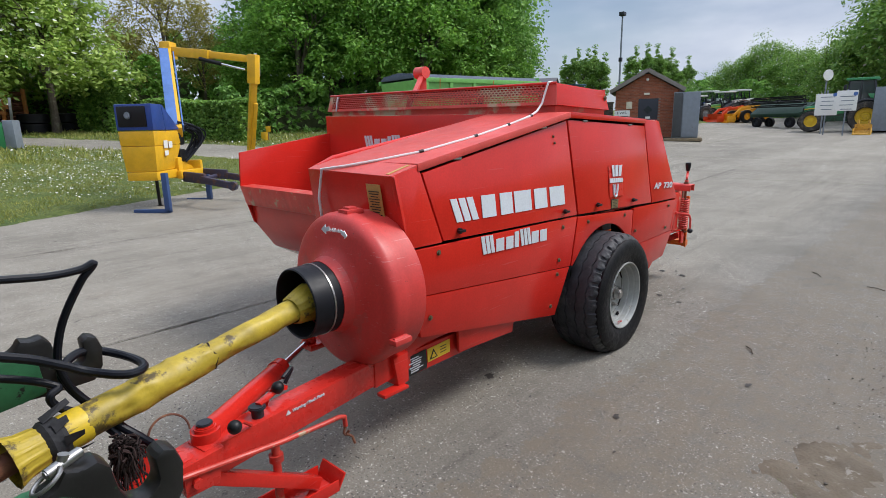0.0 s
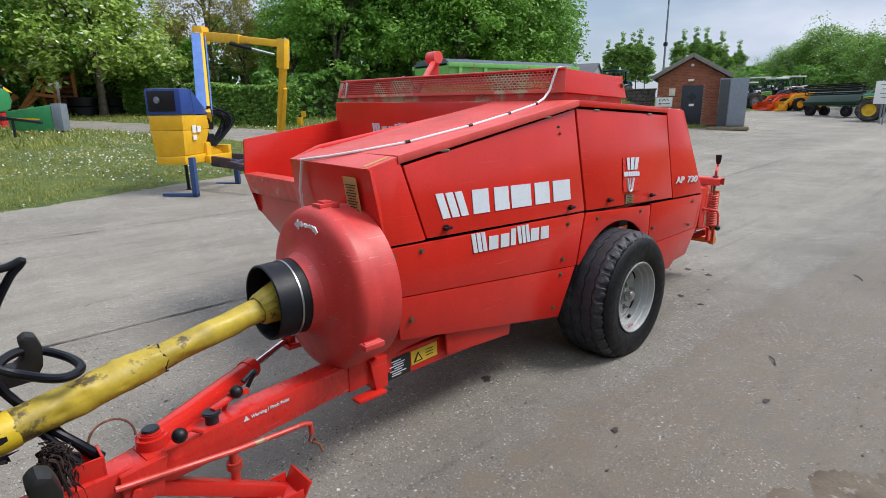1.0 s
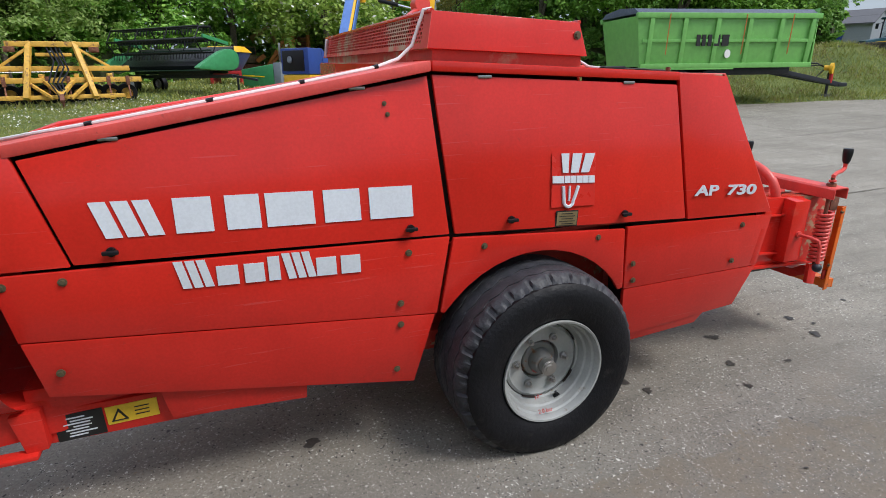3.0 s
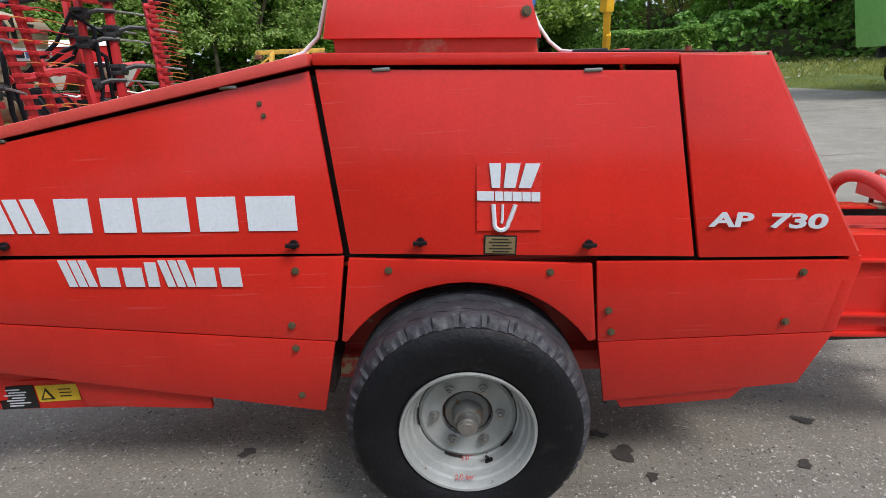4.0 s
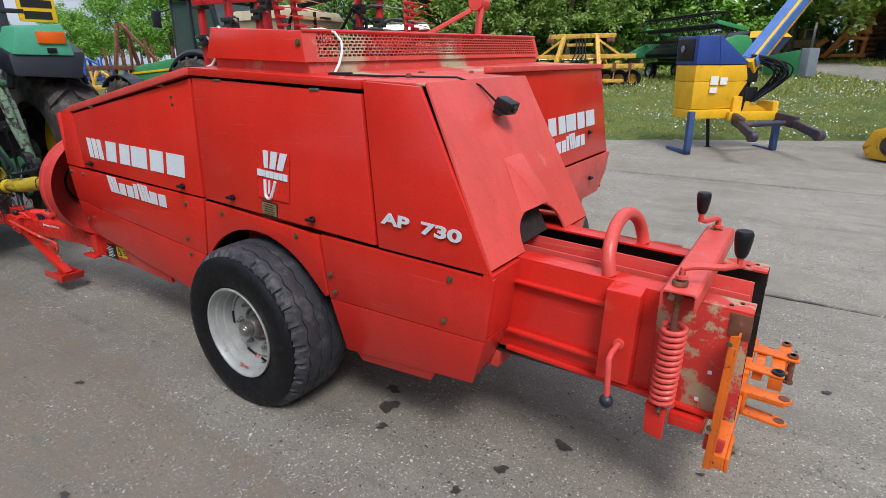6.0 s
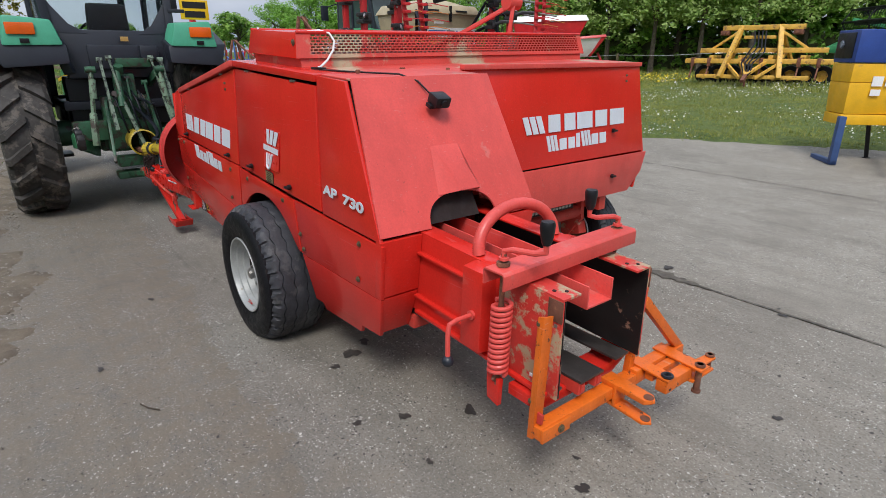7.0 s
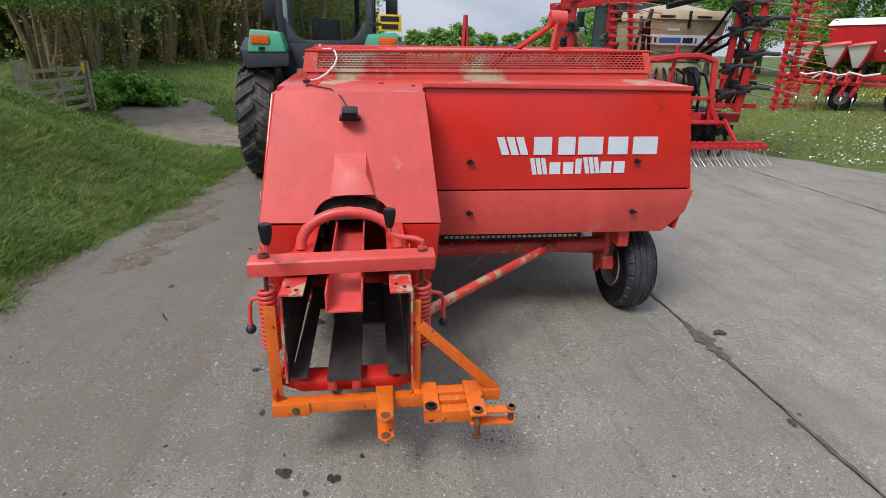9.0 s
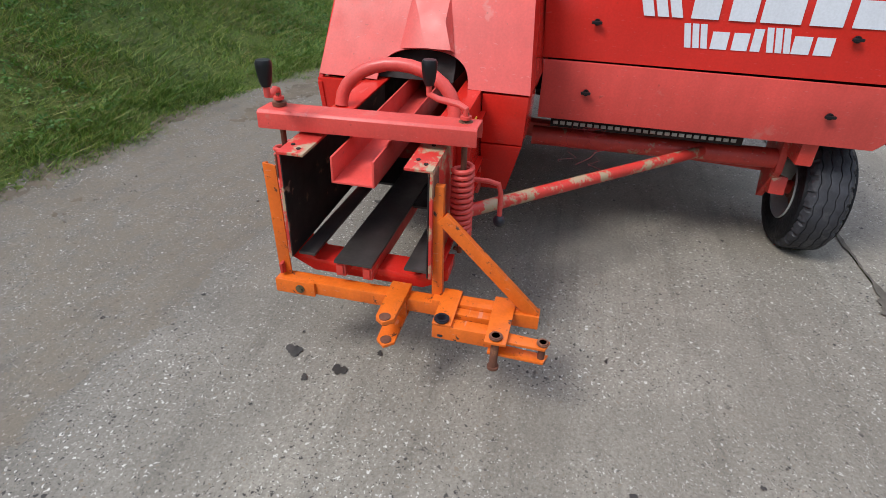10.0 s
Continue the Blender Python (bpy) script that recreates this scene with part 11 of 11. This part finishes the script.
letters("lettering", "EWS", 0.19, Matrix(((0, 0, -1, -0.037), (-1, 0, 0, 1.50), (0, 1, 0, 1.255), (0, 0, 0, 1))), INK, sg, width=1.35)
part("arrow", B().box(-0.040, -0.034, 0.92, 1.42, 1.115, 1.145, 0).hexa([(-0.040, 1.52, 1.13), (-0.040, 1.40, 1.19), (-0.040, 1.40, 1.07)], [(-0.034, 1.52, 1.13), (-0.034, 1.40, 1.19), (-0.034, 1.40, 1.07)], 0), INK, sg)
part("sign", B().box(-0.035, -0.005, 0.85, 1.60, 0.74, 0.92, 0.004), SIGN_WHITE, hut)
part("notice_box", B().box(-0.06, 0.0, 0.72, 1.02, 1.52, 1.90, 0.01), paint("cream_box", (0.62, 0.58, 0.45), 0.5), hut)
part("alarm_lamp", B().ball((-0.03, 0.0, 3.02), 0.08, 12), SIGN_WHITE, hut)
part("bulkhead_lamp", B().box(-0.10, 0.0, -0.14, 0.14, 2.22, 2.34, 0.03), paint("lamp_glass", (0.75, 0.72, 0.6), 0.4), hut)
for s in (-1, 1):
    part("roof_slope", B().hexa([(-0.25, s * (W2 + 0.28), HE - 0.10), (2 * D2 + 0.25, s * (W2 + 0.28), HE - 0.10), (2 * D2 + 0.25, 0, HA + 0.02), (-0.25, 0, HA + 0.02)], [(-0.25, s * (W2 + 0.28), HE + 0.02), (2 * D2 + 0.25, s * (W2 + 0.28), HE + 0.02), (2 * D2 + 0.25, 0, HA + 0.15), (-0.25, 0, HA + 0.15)], 0.01), ROOF, hut)
    part("barge_board", B().beam((-0.27, s * (W2 + 0.28), HE - 0.02), (-0.27, 0, HA + 0.08), 0.04, 0.20, 0.005), paint("grey_fascia", (0.20, 0.18, 0.16), 0.6), hut)
ct = thing("steel_container", "grey steel store with double doors beside the hut", "container", m=at(26.1, 8.75, 20))
part("box", B().box(0.0, 2.4, -0.70, 0.55, 0.15, 2.45, 0.02), GREY_METAL, ct)
part("door", B().box(-0.05, 0.0, 0.12, 0.53, 0.2, 2.4, 0.01), paint("dark_grey_door", (0.05, 0.055, 0.06), 0.5), ct)
part("door", B().box(-0.05, 0.0, -0.68, 0.09, 0.2, 2.4, 0.01), GREY_METAL, ct)
part("skid", B().box(-0.5, 2.4, -0.9, 0.9, 0.0, 0.15, 0.02), WOOD, ct)
# lamp post
lp2 = thing("street_lamp", "tall thin grey lamp post behind the hut", "lamp post", m=at(40, 19.0, 0))
part("pole", B().cyl((0, 0, 0), (0, 0, 8.4), 0.09, 0.06, n=12), GREY_METAL, lp2)
part("lamp_head", B().box(-0.25, 0.25, -0.2, 0.2, 8.3, 8.6, 0.04), CHARCOAL, lp2)
part("fitting", B().box(-0.12, 0.12, -0.12, 0.12, 4.9, 5.2, 0.03), CHARCOAL, lp2)
# retaining wall, shed and far cab
rw2 = thing("retaining_wall", "dark stained sleeper retaining wall beside the hut", "wall", kind="structure", m=pose(29.2, 16.4, 0.8, 0, 0, -59))
SLEEPER = paint("stained_sleepers", (0.115, 0.098, 0.085), 0.9, var=0.35, scale=4, bump=0.4, bscale=30, per_object=0.25, stain=(0.05, 0.045, 0.04), stain_at=0.52)
part("backing", B().box(-2.35, 1.95, -0.12, 0.2, 0.0, 1.80, 0), SLEEPER, rw2)
for c in range(8):
    part("sleeper", B().box(-2.4, 2.0, -0.2 - 0.012 * (c % 3), -0.12, 0.02 + 0.23 * c, 0.235 + 0.23 * c, 0.012), SLEEPER, rw2)
part("coping", B().box(-2.45, 2.05, -0.25, 0.25, 1.85, 1.95, 0.02), SLEEPER, rw2)
sh = thing("farm_shed", "grey clad farm shed on higher ground", "shed", m=at(53.5, 38.2, 20) @ Matrix.Scale(0.55, 4))
part("wall_shell", B().prism([(-5, 0), (5, 0), (5, 5.2), (0, 7.4), (-5, 5.2)], -8, 8, "y", 0.0), paint("grey_cladding", (0.28, 0.30, 0.34), 0.6), sh)
part("roof", B().beam((-2.6, 0, 6.35), (-2.5, 0, 6.4), 16.5, 0.2).hexa([(-5.4, -8.3, 5.0), (0, -8.3, 7.4), (0, 8.3, 7.4), (-5.4, 8.3, 5.0)], [(-5.4, -8.3, 5.2), (0, -8.3, 7.6), (0, 8.3, 7.6), (-5.4, 8.3, 5.2)], 0.0).hexa([(5.4, -8.3, 5.0), (0, -8.3, 7.4), (0, 8.3, 7.4), (5.4, 8.3, 5.0)], [(5.4, -8.3, 5.2), (0, -8.3, 7.6), (0, 8.3, 7.6), (5.4, 8.3, 5.2)], 0.0), paint("dark_shed_roof", (0.10, 0.10, 0.11), 0.7), sh)
part("door", B().box(-5.06, -4.98, -4.2, -1.0, 0, 4.2, 0.02), BLUE, sh, "blue sliding door")
part("door", B().box(1.0, 4.2, -8.06, -7.98, 0, 3.9, 0.02), GREY_METAL, sh)
tractor(at(35.1, 20.05, -10, 0.55) @ Matrix.Scale(0.82, 4), "dark teal tractor cab showing above the retaining wall", TEAL, TEAL, SILVER, GLASS)

# ---- machinery row in the east ----
def far(b, d, rz=0.0):
    x, y, _ = polar(-3.6, -1.8, b, d)
    return at(x, y, rz)


tractor(far(18.3, 57, -35) @ Matrix.Scale(0.74, 4), "pale green tractor in the machinery row", PALE_GREEN, SIGN_WHITE, SILVER, GLASS, "machinery row")
tractor(far(17.4, 68, -40) @ Matrix.Scale(0.9, 4), "dark blue tractor in the machinery row", BLUE, SIGN_WHITE, SILVER, GLASS, "machinery row")
tractor(far(16.1, 60, -35) @ Matrix.Scale(0.86, 4), "bright green tractor with white roof in the machinery row", TRAILER_GREEN, SIGN_WHITE, SILVER, GLASS, "machinery row")
tractor(far(14.9, 64, -38) @ Matrix.Scale(0.92, 4), "dark green tractor with white roof in the machinery row", GREEN, SIGN_WHITE, WHEEL_YELLOW, GLASS, "machinery row")
tractor(far(5.9, 42, -86), "green tractor with large yellow wheels facing the yard", GREEN, GREEN, WHEEL_YELLOW, DARK_GLASS, "machinery row")
def loader(m, label, mat, rim_mat):
    """A low wheeled loader, bucket towards -x."""
    t = thing("wheel_loader", label, "loader", "machinery row", m=m)
    part("chassis", B().hexa([(-1.2, -0.55, 0.5), (1.9, -0.55, 0.5), (1.9, 0.55, 0.5), (-1.2, 0.55, 0.5)], [(-1.0, -0.5, 1.15), (1.7, -0.5, 1.5), (1.7, 0.5, 1.5), (-1.0, 0.5, 1.15)], 0.06), mat, t)
    part("roll_frame", B().tube([(0.2, -0.55, 1.2), (0.4, -0.55, 2.15), (0.4, 0.55, 2.15), (0.2, 0.55, 1.2)], 0.045, 8).tube([(1.1, -0.55, 1.3), (1.1, -0.55, 2.15), (1.1, 0.55, 2.15), (1.1, 0.55, 1.3)], 0.045, 8), CHARCOAL, t)
    part("canopy", B().box(0.25, 1.25, -0.62, 0.62, 2.15, 2.22, 0.03), SIGN_WHITE, t)
    part("seat", B().box(0.5, 0.95, -0.25, 0.25, 1.3, 1.5, 0.05).box(0.85, 1.0, -0.25, 0.25, 1.45, 1.95, 0.05), BLACK, t)
    for s in (-1, 1):
        part("arm", B().beam((0.5, s * 0.62, 1.55), (-1.3, s * 0.62, 1.25), 0.14, 0.24, 0.02).beam((-1.3, s * 0.62, 1.3), (-2.3, s * 0.62, 0.45), 0.14, 0.24, 0.02), mat, t)
        part("ram", B().cyl((-0.3, s * 0.62, 0.9), (-1.5, s * 0.62, 1.05), 0.05, n=10), SILVER, t)
        part("mudguard", B().box(0.4, 1.7, min(s * 0.55, s * 1.0), max(s * 0.55, s * 1.0), 1.22, 1.30, 0.03), mat, t)
    part("bucket", B().prism([(-2.9, 0.05), (-2.1, 0.05), (-2.0, 0.35), (-2.2, 0.85), (-2.4, 0.85), (-2.25, 0.3)], -1.0, 1.0, "y", 0.01).box(-2.85, -2.1, -1.0, -0.95, 0.05, 0.6, 0.01).box(-2.85, -2.1, 0.95, 1.0, 0.05, 0.6, 0.01), mat, t)
    for x in (-0.9, 1.0):
        for y in (-0.78, 0.78):
            simple_wheel(t, (x, y, 0.58), 0.58, 0.20, rim_mat)
    return t


loader(far(15.5, 56.5, -32) @ Matrix.Scale(0.86, 4), "red wheel loader with lowered bucket in the machinery row", BRIGHT_RED, BRIGHT_RED)
loader(far(14.2, 56, -42) @ Matrix.Scale(0.92, 4), "yellow wheel loader with raised arms in the machinery row", BRIGHT_YEL, BRIGHT_YEL)
h2 = thing("combine_header", "dark green combine header on a trailer by the signs", "combine header", "machinery row", m=far(11.9, 48, -116) @ Matrix.Scale(0.82, 4))
part("trough", B().hexa([(-2.6, -0.5, 0.9), (2.6, -0.5, 0.9), (2.6, 0.6, 1.0), (-2.6, 0.6, 1.0)], [(-2.6, -0.6, 1.2), (2.6, -0.6, 1.2), (2.6, 0.7, 2.1), (-2.6, 0.7, 2.1)], 0.04), HEADER_GREEN, h2)
reel = B().cyl((-2.5, -0.5, 2.2), (2.5, -0.5, 2.2), 0.06, n=10)
for k in range(6):
    a = k * math.pi / 3 + 0.3
    reel.beam((-2.5, -0.5 + 0.42 * math.cos(a), 2.2 + 0.42 * math.sin(a)), (2.5, -0.5 + 0.42 * math.cos(a), 2.2 + 0.42 * math.sin(a)), 0.05, 0.10, 0.005)
    for x in (-2.5, 0.0, 2.5):
        reel.beam((x, -0.5, 2.2), (x, -0.5 + 0.42 * math.cos(a), 2.2 + 0.42 * math.sin(a)), 0.05, 0.05, 0.005)
part("reel", reel, BLACK, h2, "black slatted reel")
part("divider", B().hexa([(2.6, 0.7, 0.9), (2.6, -1.2, 1.0), (2.6, -1.2, 1.3), (2.6, 0.7, 2.2)], [(2.8, 0.7, 0.9), (2.8, -1.2, 1.0), (2.8, -1.2, 1.3), (2.8, 0.7, 2.2)], 0.02), HEADER_GREEN, h2)
for x in (-1.6, 1.6):
    for y in (-0.8, 0.8):
        simple_wheel(h2, (x, y, 0.45), 0.45, 0.15, CHARCOAL)
for bb_, d_, seed in ((8.65, 38, 0), (7.3, 37, 1)):
    si = thing("notice_board", "white notice board on posts at the roadside", "sign", "notice boards", m=far(bb_, d_, bb_))
    part("board", B().box(-0.03, 0.03, -0.52 if seed == 0 else -0.46, 0.52 if seed == 0 else 0.46, 1.06 + 0.24 * seed, 2.22 + 0.12 * seed, 0.01), SIGN_WHITE, si)
    for k in range(4):
        part("print_bar", B().box(-0.036, -0.03, -0.35 + 0.03 * k, 0.30 - 0.06 * (k % 2), 2.02 - 0.22 * k, 2.06 - 0.22 * k, 0), GREY_METAL, si)
    part("emblem", B().cyl((-0.032, -0.35, 2.16), (-0.038, -0.35, 2.16), 0.10, n=18), BLUE_ARM, si)
    part("post", B().box(0.03, 0.10, -0.035, 0.035, 0, 2.4, 0.01), GREY_METAL, si)
mi = thing("traffic_mirror", "round traffic mirror on a post", "mirror", m=far(8.75, 39, 52))
part("post", B().cyl((0.1, 0, 0), (0.1, 0, 3.2), 0.04, n=10), GREY_METAL, mi)
part("disc", B().cyl((0, 0, 3.25), (0.06, 0, 3.25), 0.30, n=28), SIGN_WHITE, mi)
bk = thing("yellow_bucket", "yellow loader bucket on the verge", "bucket", m=far(6.0, 38, 0) @ Matrix.Scale(0.8, 4))
part("shell", B().prism([(-0.5, 0.0), (0.4, 0.0), (0.5, 0.25), (0.35, 0.62), (0.15, 0.70), (0.28, 0.3), (0.2, 0.1), (-0.5, 0.06)], -0.48, 0.48, "y", 0.02).box(-0.5, 0.35, -0.5, -0.46, 0.0, 0.42, 0.01).box(-0.5, 0.35, 0.46, 0.5, 0.0, 0.42, 0.01), OLD_YEL, bk)
for y in (-0.3, 0.3):
    part("lug", B().hexa([(0.2, y - 0.05, 0.5), (0.5, y - 0.05, 0.4), (0.5, y + 0.05, 0.4), (0.2, y + 0.05, 0.5)], [(0.15, y - 0.05, 0.98), (0.35, y - 0.05, 0.95), (0.35, y + 0.05, 0.95), (0.15, y + 0.05, 0.98)], 0.02), OLD_YEL, bk)
c2 = thing("steel_container", "grey steel container at the edge of the yard", "container", m=far(4.3, 40, 5))
part("box", B().box(0, 5, -1.6, 0.85, 0.1, 2.5, 0.03), GREY_METAL, c2)
